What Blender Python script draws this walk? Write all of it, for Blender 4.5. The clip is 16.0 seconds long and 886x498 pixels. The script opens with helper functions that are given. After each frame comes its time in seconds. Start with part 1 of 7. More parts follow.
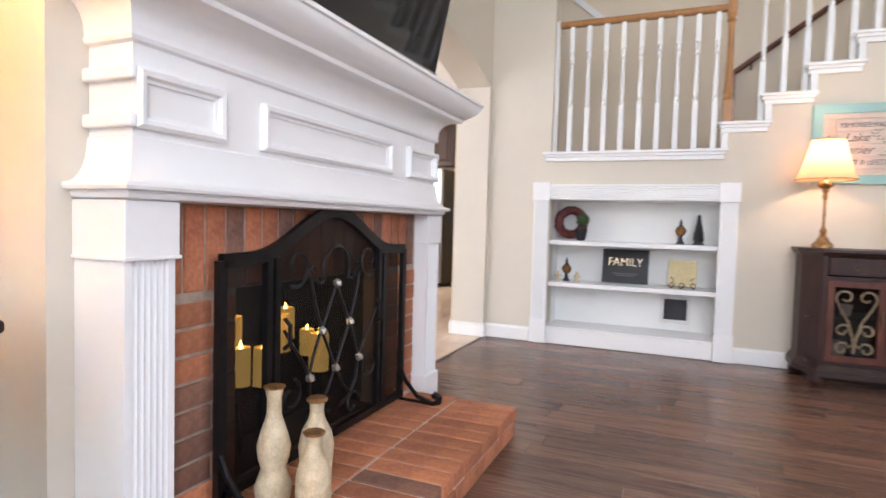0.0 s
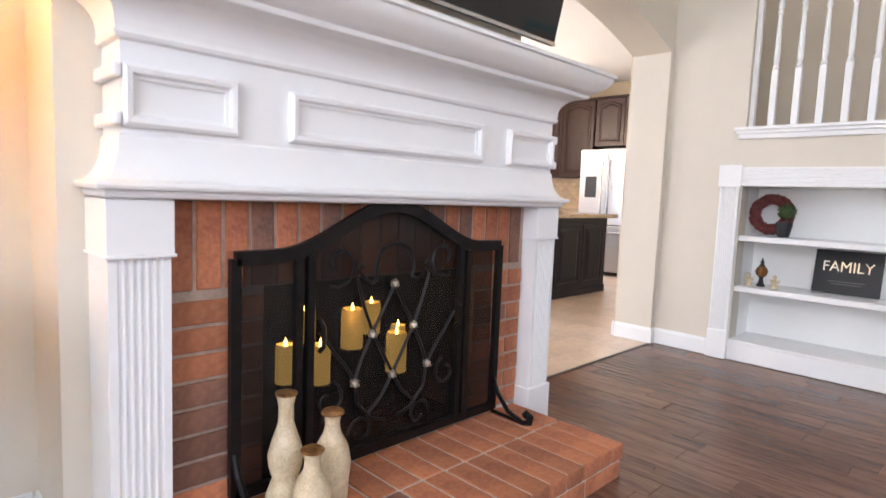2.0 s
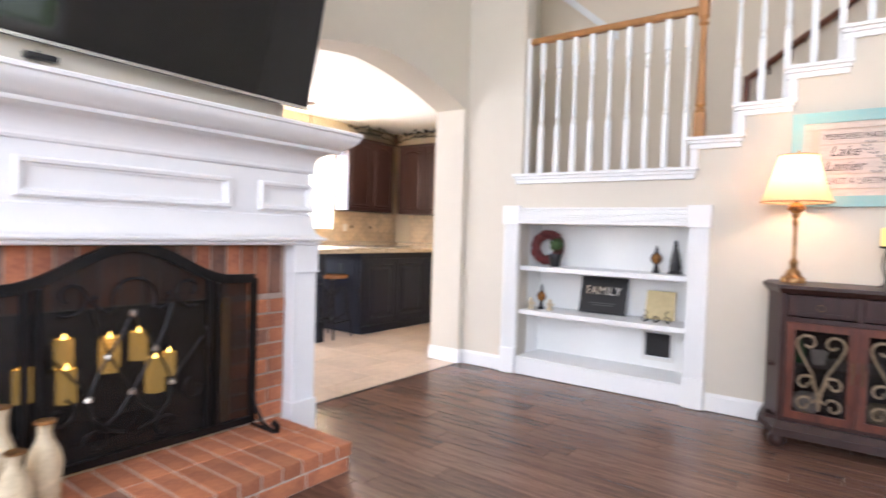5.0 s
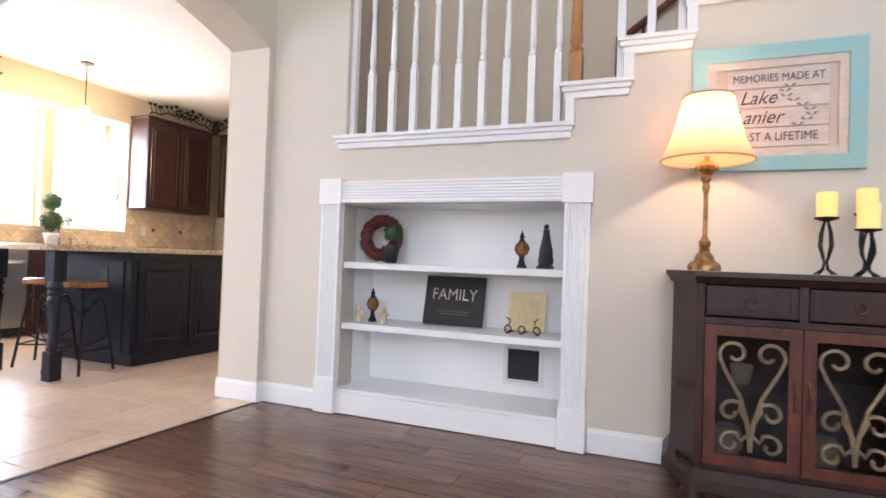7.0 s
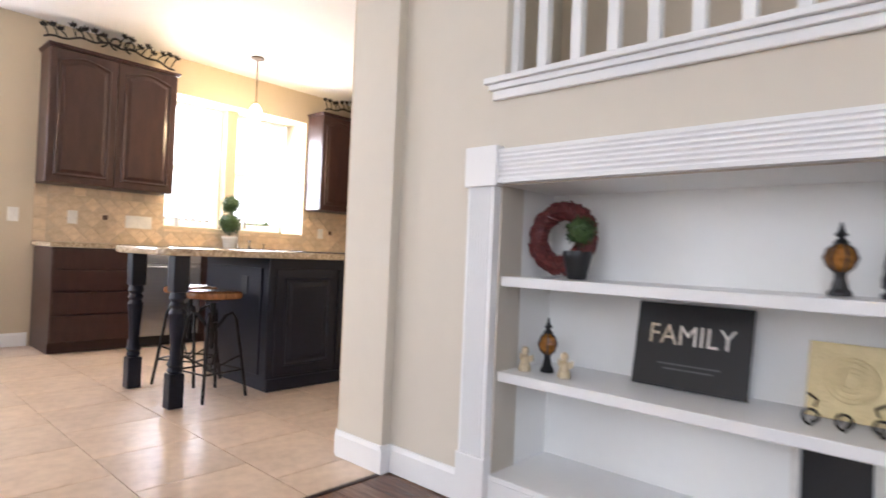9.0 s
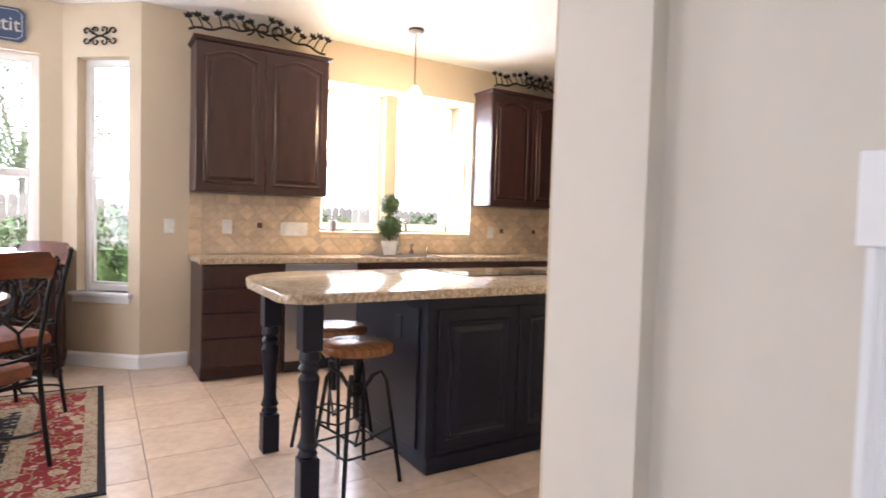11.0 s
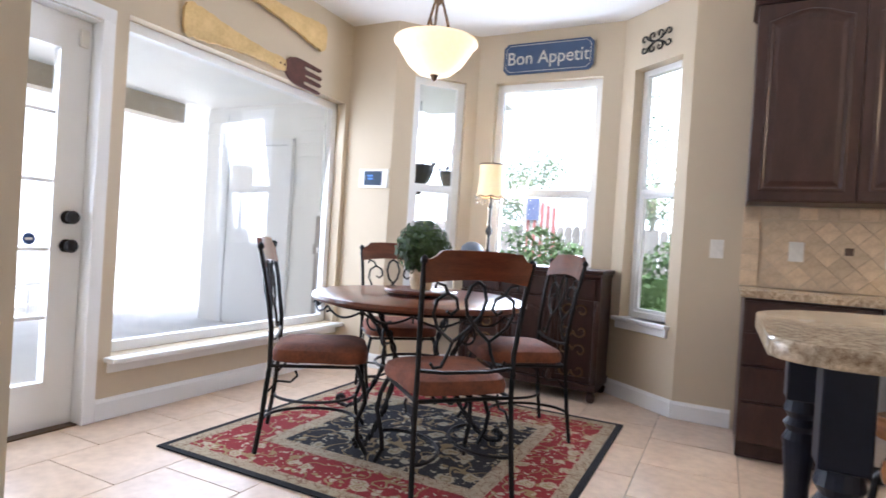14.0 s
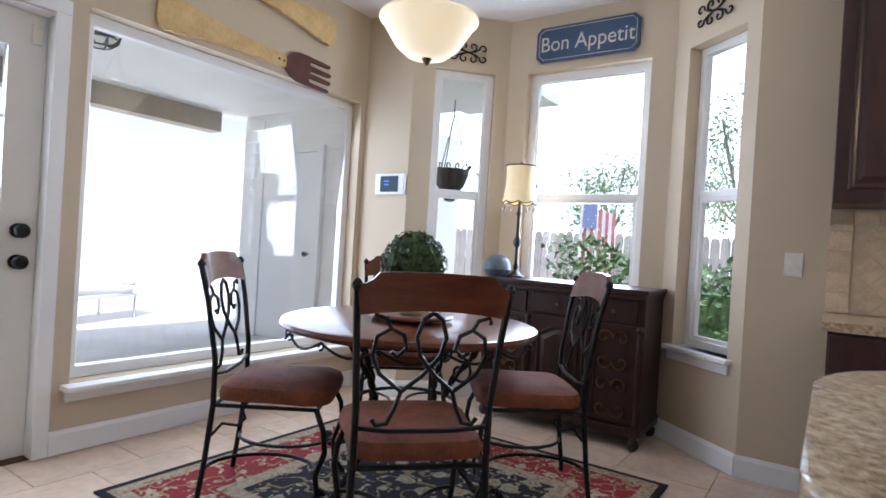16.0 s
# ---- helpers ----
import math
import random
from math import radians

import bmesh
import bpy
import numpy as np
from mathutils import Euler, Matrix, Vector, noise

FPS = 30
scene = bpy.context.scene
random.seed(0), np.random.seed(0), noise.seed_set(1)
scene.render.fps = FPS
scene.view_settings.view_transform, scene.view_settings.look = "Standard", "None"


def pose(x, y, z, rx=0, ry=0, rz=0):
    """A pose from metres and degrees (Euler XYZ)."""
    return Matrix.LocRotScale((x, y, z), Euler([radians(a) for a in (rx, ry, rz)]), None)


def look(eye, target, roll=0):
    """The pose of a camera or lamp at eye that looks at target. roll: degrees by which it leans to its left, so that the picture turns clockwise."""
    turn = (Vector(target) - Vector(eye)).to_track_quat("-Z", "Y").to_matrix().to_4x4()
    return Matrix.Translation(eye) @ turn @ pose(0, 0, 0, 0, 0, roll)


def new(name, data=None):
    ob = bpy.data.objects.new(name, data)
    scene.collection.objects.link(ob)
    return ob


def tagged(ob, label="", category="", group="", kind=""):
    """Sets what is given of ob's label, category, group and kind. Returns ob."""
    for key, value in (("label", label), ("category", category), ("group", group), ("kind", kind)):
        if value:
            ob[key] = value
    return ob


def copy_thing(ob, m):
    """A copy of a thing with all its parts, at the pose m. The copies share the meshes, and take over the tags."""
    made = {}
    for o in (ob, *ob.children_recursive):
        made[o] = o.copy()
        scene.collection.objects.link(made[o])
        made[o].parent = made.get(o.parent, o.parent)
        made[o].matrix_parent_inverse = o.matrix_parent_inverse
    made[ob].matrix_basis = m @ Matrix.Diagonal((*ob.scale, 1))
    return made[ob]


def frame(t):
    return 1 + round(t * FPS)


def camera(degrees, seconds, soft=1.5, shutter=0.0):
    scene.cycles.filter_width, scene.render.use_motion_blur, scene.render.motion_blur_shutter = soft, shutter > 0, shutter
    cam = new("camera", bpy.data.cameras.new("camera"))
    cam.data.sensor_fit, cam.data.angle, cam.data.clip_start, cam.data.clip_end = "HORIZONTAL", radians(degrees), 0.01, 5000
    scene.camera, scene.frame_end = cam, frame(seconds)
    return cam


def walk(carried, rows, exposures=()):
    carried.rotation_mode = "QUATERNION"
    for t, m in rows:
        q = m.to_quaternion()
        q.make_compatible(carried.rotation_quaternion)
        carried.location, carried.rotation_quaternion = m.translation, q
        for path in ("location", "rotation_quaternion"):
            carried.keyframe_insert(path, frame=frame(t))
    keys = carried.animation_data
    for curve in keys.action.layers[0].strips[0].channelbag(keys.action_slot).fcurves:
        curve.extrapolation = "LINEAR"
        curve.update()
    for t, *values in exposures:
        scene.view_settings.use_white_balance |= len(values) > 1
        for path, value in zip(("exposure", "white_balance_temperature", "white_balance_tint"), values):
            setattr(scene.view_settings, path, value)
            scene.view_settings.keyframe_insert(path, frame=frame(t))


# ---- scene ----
cam = camera(75.8, 16.0, 1.6, 0.5)

PATH = [
    (0, (0.614, 0.491, 0.991), (-0.166, 2.33, 0.895), 1.6),
    (0.5, (0.597, 0.68, 1.004), (-0.356, 2.434, 0.879), 2.0),
    (1, (0.578, 0.899, 0.99), (-0.513, 2.568, 0.831), 2.0),
    (1.5, (0.7, 0.992, 0.993), (-0.567, 2.527, 0.801), 2.1),
    (2, (0.914, 1.04, 1.063), (-0.498, 2.443, 0.871), 2.3),
    (2.5, (1.113, 0.977, 1.121), (-0.345, 2.34, 0.995), 2.3),
    (3, (1.344, 0.881, 1.147), (-0.141, 2.217, 1.062), 2.2),
    (3.5, (1.576, 0.866, 1.163), (0.078, 2.189, 1.084), 2.2),
    (4, (1.79, 0.912, 1.14), (0.281, 2.224, 1.073), 2.0),
    (4.5, (1.873, 1.0, 1.132), (0.429, 2.382, 1.06), 2.2),
    (5, (1.79, 1.205, 1.113), (0.595, 2.807, 1.053), 1.7),
    (5.2, (1.743, 1.271, 1.112), (0.663, 2.954, 1.058), 1.7),
    (7.3, (1.298, 2.599, 0.88), (0.531, 4.446, 0.921), 1.9),
    (7.5, (1.251, 2.72, 0.891), (0.48, 4.566, 0.923), 1.6),
    (8, (1.169, 3.016, 0.902), (0.253, 4.794, 0.931), 1.7),
    (8.5, (1.022, 3.287, 0.9), (-0.108, 4.937, 0.919), 1.9),
    (9, (0.822, 3.521, 0.929), (-0.524, 4.999, 0.953), 2.4),
    (9.2, (0.731, 3.586, 0.976), (-0.669, 5.014, 0.982), 2.6),
    (11.3, (-0.205, 4.167, 1.208), (-1.969, 5.107, 1.134), 2.3),
    (11.5, (-0.236, 4.162, 1.195), (-2.045, 5.013, 1.132), 2.9),
    (12, (-0.46, 4.345, 1.134), (-2.418, 4.75, 1.09), 2.6),
    (12.5, (-0.594, 4.5, 1.109), (-2.593, 4.547, 1.069), 3.1),
    (13, (-0.773, 4.557, 1.088), (-2.754, 4.279, 1.057), 3.1),
    (13.5, (-0.932, 4.595, 1.079), (-2.837, 3.984, 1.056), 3.2),
    (14, (-1.085, 4.679, 1.058), (-2.877, 3.79, 1.038), 3.6),
    (14.5, (-1.2, 4.744, 1.055), (-2.907, 3.701, 1.033), 3.6),
    (15, (-1.374, 4.812, 1.047), (-3.032, 3.693, 1.024), 3.6),
    (15.5, (-1.604, 4.825, 1.084), (-3.258, 3.7, 1.066), 3.5),
    (16, (-1.764, 4.786, 1.115), (-3.415, 3.657, 1.107), 3.5),
]
walk(cam, [(t, look(eye, target, roll)) for t, eye, target, roll in PATH], [(0, 1.40, 5900, 16), (4, 1.52, 5850, 17), (5, 1.68, 5750, 17), (7.5, 1.22, 5800, 18), (9, 1.16, 5900, 17), (11.5, 1.02, 5700, 19), (12.5, 1.15, 5500, 17), (14, 0.72, 5250, 14), (15.5, 0.30, 5200, 13), (16, 0.18, 5150, 13)])
# ---- light ----
world = bpy.data.worlds.new("sky")
scene.world = world
world.use_nodes = True
wn = world.node_tree
sky = wn.nodes.new("ShaderNodeTexSky")
sky.sky_type, sky.sun_disc = "NISHITA", False
sky.air_density, sky.dust_density, sky.ozone_density = 1.0, 6.0, 0.5
sky.sun_elevation, sky.sun_rotation = radians(68.7), radians(50.2)
wn.links.new(sky.outputs[0], wn.nodes["Background"].inputs[0])
wn.nodes["Background"].inputs[1].default_value = 0.15
sun_data = bpy.data.lights.new("sun", "SUN")
sun_data.energy, sun_data.angle, sun_data.color = 5.0, radians(0.6), (1.0, 0.95, 0.86)
sun = new("sun", sun_data)
sun.matrix_world = look((0, 0, 0), (-0.30, -0.25, -1.0))


def area(name, at, to, w, h, watts, colour=(1, 1, 1)):
    d = bpy.data.lights.new(name, "AREA")
    d.shape, d.size, d.size_y, d.energy, d.color = "RECTANGLE", w, h, watts * 0.65, colour
    ob = new(name, d)
    ob.matrix_world = look(at, to)
    return ob


def bulb(name, at, watts, colour=(1, 0.72, 0.38), radius=0.035):
    d = bpy.data.lights.new(name, "POINT")
    d.energy, d.color, d.shadow_soft_size = watts * 0.33, colour, radius
    ob = new(name, d)
    ob.location = at
    return ob


BIGY_LIGHT = 1.56
# daylight in the tall living-room windows
area("window_light_south", (2.0, -2.90, 2.6), (1.2, 2.0, 1.6), 3.6, 3.6, 130, (0.95, 0.98, 1.0))
area("window_light_east", (4.42, 1.2, 2.7), (0.0, 2.2, 1.4), 3.4, 3.0, 24, (0.97, 0.98, 1.0))
# daylight in the breakfast-nook, sink and patio-door openings
area("window_light_nook", (-4.05, BIGY_LIGHT, 1.25), (-3.9, 4.5, 0.9), 1.8, 1.6, 37, (0.97, 0.99, 1.0))
area("window_light_door", (-2.5, BIGY_LIGHT, 1.1), (-2.5, 4.5, 0.7), 0.5, 1.6, 17, (0.97, 0.99, 1.0))
area("window_light_bay", (-5.72, 3.31, 1.55), (-2.5, 3.9, 1.0), 0.7, 1.4, 50, (0.97, 0.99, 1.0))
area("window_light_sink", (-5.80, 6.70, 1.80), (-3.0, 6.3, 0.9), 1.4, 1.2, 112, (0.97, 0.99, 1.0))

# ---- materials ----


def mat(name, colour, rough=0.6, metal=0.0, vary=0.08, scale=6.0, bump=0.0, bscale=60.0, coat=0.0, second=None, stretch=(1, 1, 1), random=0.0, spec=None):
    m = bpy.data.materials.new(name)
    m.use_nodes = True
    n, l = m.node_tree.nodes, m.node_tree.links
    b = n["Principled BSDF"]
    b.inputs["Roughness"].default_value, b.inputs["Metallic"].default_value = rough, metal
    b.inputs["Coat Weight"].default_value = coat
    if spec is not None:
        b.inputs["Specular IOR Level"].default_value = spec
    tc, mp = n.new("ShaderNodeTexCoord"), n.new("ShaderNodeMapping")
    mp.inputs["Scale"].default_value = stretch
    l.new(tc.outputs["Object"], mp.inputs[0])
    n1, n2 = n.new("ShaderNodeTexNoise"), n.new("ShaderNodeTexNoise")
    n1.inputs["Scale"].default_value, n1.inputs["Detail"].default_value = scale, 4
    n2.inputs["Scale"].default_value, n2.inputs["Detail"].default_value = scale * 7, 6
    l.new(mp.outputs[0], n1.inputs[0]), l.new(mp.outputs[0], n2.inputs[0])
    mix = n.new("ShaderNodeMix")
    mix.data_type = "FLOAT"
    mix.inputs[0].default_value = 0.4
    l.new(n1.outputs[0], mix.inputs[2]), l.new(n2.outputs[0], mix.inputs[3])
    ramp = n.new("ShaderNodeValToRGB")
    c2 = second or tuple(c * (1 - vary) for c in colour)
    c1 = tuple(min(1, c * (1 + vary)) for c in colour)
    ramp.color_ramp.elements[0].position, ramp.color_ramp.elements[1].position = 0.36, 0.64
    ramp.color_ramp.elements[0].color, ramp.color_ramp.elements[1].color = (*c2, 1), (*c1, 1)
    l.new(mix.outputs[0], ramp.inputs[0])
    out = ramp.outputs[0]
    if random:
        oi, hsv, mr = n.new("ShaderNodeObjectInfo"), n.new("ShaderNodeHueSaturation"), n.new("ShaderNodeMapRange")
        mr.inputs["To Min"].default_value, mr.inputs["To Max"].default_value = 1 - random, 1 + random
        l.new(oi.outputs["Random"], mr.inputs[0]), l.new(mr.outputs[0], hsv.inputs["Value"]), l.new(out, hsv.inputs["Color"])
        out = hsv.outputs[0]
    l.new(out, b.inputs["Base Color"])
    if bump:
        n3, bp = n.new("ShaderNodeTexNoise"), n.new("ShaderNodeBump")
        n3.inputs["Scale"].default_value, n3.inputs["Detail"].default_value = bscale, 5
        bp.inputs["Strength"].default_value, bp.inputs["Distance"].default_value = bump, 0.004
        l.new(mp.outputs[0], n3.inputs[0]), l.new(n3.outputs[0], bp.inputs["Height"]), l.new(bp.outputs[0], b.inputs["Normal"])
    return m


def glow(name, colour, strength, base=(0.8, 0.7, 0.5)):
    m = mat(name, base, 0.7)
    b = m.node_tree.nodes["Principled BSDF"]
    b.inputs["Emission Color"].default_value = (*colour, 1)
    b.inputs["Emission Strength"].default_value = strength * 0.36
    return m


def shade_cloth(name, colour, lit, strength):
    m = glow(name, lit, strength, colour)
    n, l = m.node_tree.nodes, m.node_tree.links
    tr, mx = n.new("ShaderNodeBsdfTranslucent"), n.new("ShaderNodeMixShader")
    tr.inputs[0].default_value, mx.inputs[0].default_value = (*colour, 1), 0.5
    l.new(n["Principled BSDF"].outputs[0], mx.inputs[1]), l.new(tr.outputs[0], mx.inputs[2])
    l.new(mx.outputs[0], n["Material Output"].inputs[0])
    return m


def glass_material(name, tint=(1, 1, 1), rough=0.0, gloss=0.04):
    m = bpy.data.materials.new(name)
    m.use_nodes = True
    n, l = m.node_tree.nodes, m.node_tree.links
    n.remove(n["Principled BSDF"])
    tr, gl, mx = n.new("ShaderNodeBsdfTransparent"), n.new("ShaderNodeBsdfGlossy"), n.new("ShaderNodeMixShader")
    tr.inputs[0].default_value = (*tint, 1)
    gl.inputs["Roughness"].default_value = rough
    mx.inputs[0].default_value = gloss
    l.new(tr.outputs[0], mx.inputs[1]), l.new(gl.outputs[0], mx.inputs[2])
    l.new(mx.outputs[0], n["Material Output"].inputs[0])
    return m


WALL = mat("wall_paint", (0.67, 0.615, 0.52), 0.75, vary=0.015, scale=2, bump=0.12, bscale=220)
KWALL = mat("kitchen_wall_paint", (0.59, 0.495, 0.355), 0.75, vary=0.015, scale=2, bump=0.12, bscale=220)
CEIL = mat("ceiling_paint", (0.84, 0.82, 0.79), 0.85, vary=0.012, scale=3, bump=0.25, bscale=150)
WHITE = mat("white_gloss_paint", (0.86, 0.86, 0.85), 0.36, vary=0.01, scale=5, bump=0.015, bscale=160, spec=0.35)
NICHE = mat("niche_paint", (0.87, 0.87, 0.84), 0.45, vary=0.012, scale=4, bump=0.05, bscale=120)
MORTAR = mat("mortar", (0.60, 0.54, 0.46), 0.9, vary=0.15, scale=30, bump=0.5, bscale=200)
FACE_MORTAR = mat("brown_mortar", (0.40, 0.31, 0.245), 0.9, vary=0.2, scale=30, bump=0.5, bscale=200)
BRICK = mat("red_brick", (0.47, 0.185, 0.085), 0.82, vary=0.2, scale=9, second=(0.32, 0.11, 0.058), bump=0.6, bscale=120, random=0.25)
BRICK_DARK = mat("dark_brick", (0.25, 0.12, 0.075), 0.85, vary=0.2, scale=9, second=(0.15, 0.08, 0.058), bump=0.6, bscale=120, random=0.2)
SOOT = mat("firebox_black", (0.012, 0.011, 0.010), 0.9, vary=0.3, scale=12)
IRON = mat("black_iron", (0.014, 0.013, 0.013), 0.42, 0.6, vary=0.3, scale=25, bump=0.1, bscale=150)
WOODFLOOR = mat("dark_plank_wood", (0.185, 0.098, 0.064), 0.27, vary=0.25, scale=7, second=(0.086, 0.043, 0.029), stretch=(0.35, 5, 1), bump=0.12, bscale=30, random=0.22, spec=0.45)
TILE = mat("travertine_tile", (0.76, 0.60, 0.46), 0.30, vary=0.10, scale=3, second=(0.62, 0.465, 0.34), bump=0.05, bscale=60, random=0.06)
GROUT = mat("grout", (0.40, 0.31, 0.23), 0.9)
SANDGROUT = mat("sand_grout", (0.56, 0.45, 0.32), 0.9, vary=0.1, scale=20)
OAK = mat("golden_oak", (0.40, 0.19, 0.065), 0.4, vary=0.2, scale=6, stretch=(6, 6, 1))
ESPRESSO = mat("espresso_cabinet", (0.044, 0.018, 0.014), 0.36, vary=0.25, scale=5, stretch=(4, 4, 1))
ISLAND = mat("black_paint", (0.009, 0.011, 0.021), 0.36, vary=0.2, scale=5, spec=0.3)
GRANITE = mat("granite", (0.66, 0.55, 0.39), 0.12, vary=0.12, scale=60, second=(0.24, 0.16, 0.095), spec=0.5)
SPLASH = mat("tumbled_stone", (0.68, 0.54, 0.37), 0.55, vary=0.10, scale=14, second=(0.57, 0.43, 0.28), bump=0.3, bscale=90, random=0.14)
MAHOGANY = mat("mahogany", (0.040, 0.013, 0.009), 0.42, vary=0.35, scale=5, second=(0.020, 0.007, 0.005), stretch=(5, 5, 1), spec=0.28)
CABDOOR = mat("red_mahogany", (0.105, 0.028, 0.013), 0.40, vary=0.3, scale=5, second=(0.058, 0.015, 0.008), stretch=(5, 5, 1), spec=0.3)
DARKWOOD = mat("dark_walnut", (0.034, 0.014, 0.010), 0.38, vary=0.3, scale=5, stretch=(5, 5, 1), spec=0.35)
CHERRY = mat("cherry_wood", (0.135, 0.038, 0.015), 0.28, vary=0.3, scale=5, second=(0.085, 0.022, 0.009), stretch=(1, 6, 6), coat=0.3)
SEAT = mat("russet_suede", (0.185, 0.056, 0.024), 0.82, vary=0.25, scale=9, second=(0.115, 0.038, 0.020), bump=0.5, bscale=90)
STOOLWOOD = mat("walnut_stool_wood", (0.27, 0.115, 0.042), 0.26, vary=0.3, scale=6, second=(0.16, 0.062, 0.024), stretch=(1, 9, 1))
STEEL = mat("stainless_steel", (0.55, 0.55, 0.56), 0.3, 1.0, vary=0.06, scale=3, stretch=(1, 1, 30))
CHROME = mat("brushed_nickel", (0.6, 0.6, 0.6), 0.25, 1.0)
BRONZE = mat("aged_bronze", (0.14, 0.085, 0.045), 0.4, 0.8, vary=0.3, scale=30)
GOLD = mat("antique_gold", (0.42, 0.24, 0.09), 0.4, 0.7, vary=0.35, scale=30, second=(0.16, 0.07, 0.03))
SCREEN = mat("tv_glass", (0.006, 0.006, 0.007), 0.06, vary=0.0, spec=0.5)
PLASTIC = mat("black_plastic", (0.012, 0.012, 0.013), 0.4)
CREAM = mat("cream_ceramic", (0.66, 0.56, 0.38), 0.55, vary=0.12, scale=25, second=(0.48, 0.38, 0.23), bump=0.7, bscale=70)
CANDLE = mat("candle_wax", (0.80, 0.62, 0.30), 0.5)
LEAF = mat("boxwood_leaf", (0.050, 0.095, 0.022), 0.55, vary=0.4, scale=40, second=(0.022, 0.05, 0.012))
WREATH = mat("wreath_berries", (0.12, 0.022, 0.020), 0.55, vary=0.4, scale=50, second=(0.05, 0.010, 0.010))
BERRY = mat("berry_twigs", (0.17, 0.035, 0.030), 0.5, vary=0.4, scale=60, second=(0.06, 0.012, 0.012))
WPOT = mat("white_ceramic", (0.78, 0.76, 0.71), 0.35)
PANE = glass_material("window_glass")
AMBER = mat("amber_glass", (0.36, 0.15, 0.03), 0.12, vary=0.4, scale=40, second=(0.10, 0.04, 0.01))
EXTWHITE = mat("exterior_white_siding", (0.88, 0.865, 0.82), 0.7, vary=0.03, scale=3)
CONCRETE = mat("patio_concrete", (0.80, 0.78, 0.73), 0.85, vary=0.08, scale=2, bump=0.2, bscale=60)
FENCE = mat("weathered_fence", (0.34, 0.31, 0.28), 0.85, vary=0.25, scale=5, stretch=(8, 8, 1), random=0.2)
GRASS = mat("lawn", (0.07, 0.12, 0.03), 0.9, vary=0.3, scale=3)

# ---- building helpers ----


def box(bm, x0, y0, z0, x1, y1, z1, bevel=0.0):
    r = bmesh.ops.create_cube(bm, size=1.0)
    vs = r["verts"]
    bmesh.ops.scale(bm, vec=(abs(x1 - x0), abs(y1 - y0), abs(z1 - z0)), verts=vs)
    bmesh.ops.translate(bm, vec=((x0 + x1) / 2, (y0 + y1) / 2, (z0 + z1) / 2), verts=vs)
    if bevel:
        es = list({e for v in vs for e in v.link_edges})
        bmesh.ops.bevel(bm, geom=es, offset=bevel, segments=2, affect="EDGES", profile=0.5)
    return bm


def lathe(bm, profile, seg=20, m=Matrix()):
    rings = []
    for r, z in profile:
        rings.append([bm.verts.new(m @ Vector((r * math.cos(2 * math.pi * i / seg), r * math.sin(2 * math.pi * i / seg), z))) for i in range(seg)])
    for a, b in zip(rings, rings[1:]):
        for i in range(seg):
            bm.faces.new((a[i], a[(i + 1) % seg], b[(i + 1) % seg], b[i]))
    bm.faces.new(rings[0][::-1]), bm.faces.new(rings[-1])
    return bm


def tube(bm, pts, r=0.006, seg=7, m=Matrix(), flat=1.0):
    pts = [m @ Vector(p) for p in pts]
    rings, up = [], None
    for i, p in enumerate(pts):
        d = (pts[min(i + 1, len(pts) - 1)] - pts[max(i - 1, 0)]).normalized()
        if up is None:
            up = d.orthogonal().normalized()
        up = (up - d * up.dot(d)).normalized()
        side = d.cross(up)
        rings.append([bm.verts.new(p + r * (math.cos(a) * up + flat * math.sin(a) * side)) for a in (2 * math.pi * k / seg for k in range(seg))])
    for a, b in zip(rings, rings[1:]):
        for i in range(seg):
            bm.faces.new((a[i], a[(i + 1) % seg], b[(i + 1) % seg], b[i]))
    bm.faces.new(rings[0][::-1]), bm.faces.new(rings[-1])
    return bm


def prism(bm, outline, depth, m=Matrix()):
    """An outline in the local xy plane, raised by depth along local z."""
    lo = [bm.verts.new(m @ Vector((x, y, 0))) for x, y in outline]
    hi = [bm.verts.new(m @ Vector((x, y, depth))) for x, y in outline]
    bm.faces.new(lo[::-1]), bm.faces.new(hi)
    k = len(lo)
    for i in range(k):
        bm.faces.new((lo[i], lo[(i + 1) % k], hi[(i + 1) % k], hi[i]))
    return bm


def spiral(cx, cz, r0, r1, a0, a1, n=16):
    return [(cx + (r0 + (r1 - r0) * i / n) * math.cos(radians(a0 + (a1 - a0) * i / n)), cz + (r0 + (r1 - r0) * i / n) * math.sin(radians(a0 + (a1 - a0) * i / n))) for i in range(n + 1)]


def mesh_of(bm, name, material, smooth=False):
    bmesh.ops.recalc_face_normals(bm, faces=bm.faces)
    me = bpy.data.meshes.new(name)
    bm.to_mesh(me)
    bm.free()
    me.materials.append(material)
    if smooth:
        for p in me.polygons:
            p.use_smooth = True
        me.set_sharp_from_angle(angle=radians(38))
    return me


def part(name, bm, material, parent, label="", smooth=False):
    ob = new(name, mesh_of(bm, name, material, smooth))
    ob.parent = parent
    return tagged(ob, label)


def setting(name, bm, material, label, category, smooth=False):
    return tagged(new(name, mesh_of(bm, name, material, smooth)), label, category, kind="structure")


def thing(name, m, label, category, group=""):
    ob = new(name)
    ob.empty_display_size = 0.1
    ob.matrix_world = m if isinstance(m, Matrix) else pose(*m)
    return tagged(ob, label, category, group)


def solid(name, bm, material, m, label, category, group="", smooth=False):
    ob = new(name, mesh_of(bm, name, material, smooth))
    ob.matrix_world = m if isinstance(m, Matrix) else pose(*m)
    return tagged(ob, label, category, group)


def B(*a, **k):
    return box(bmesh.new(), *a, **k)


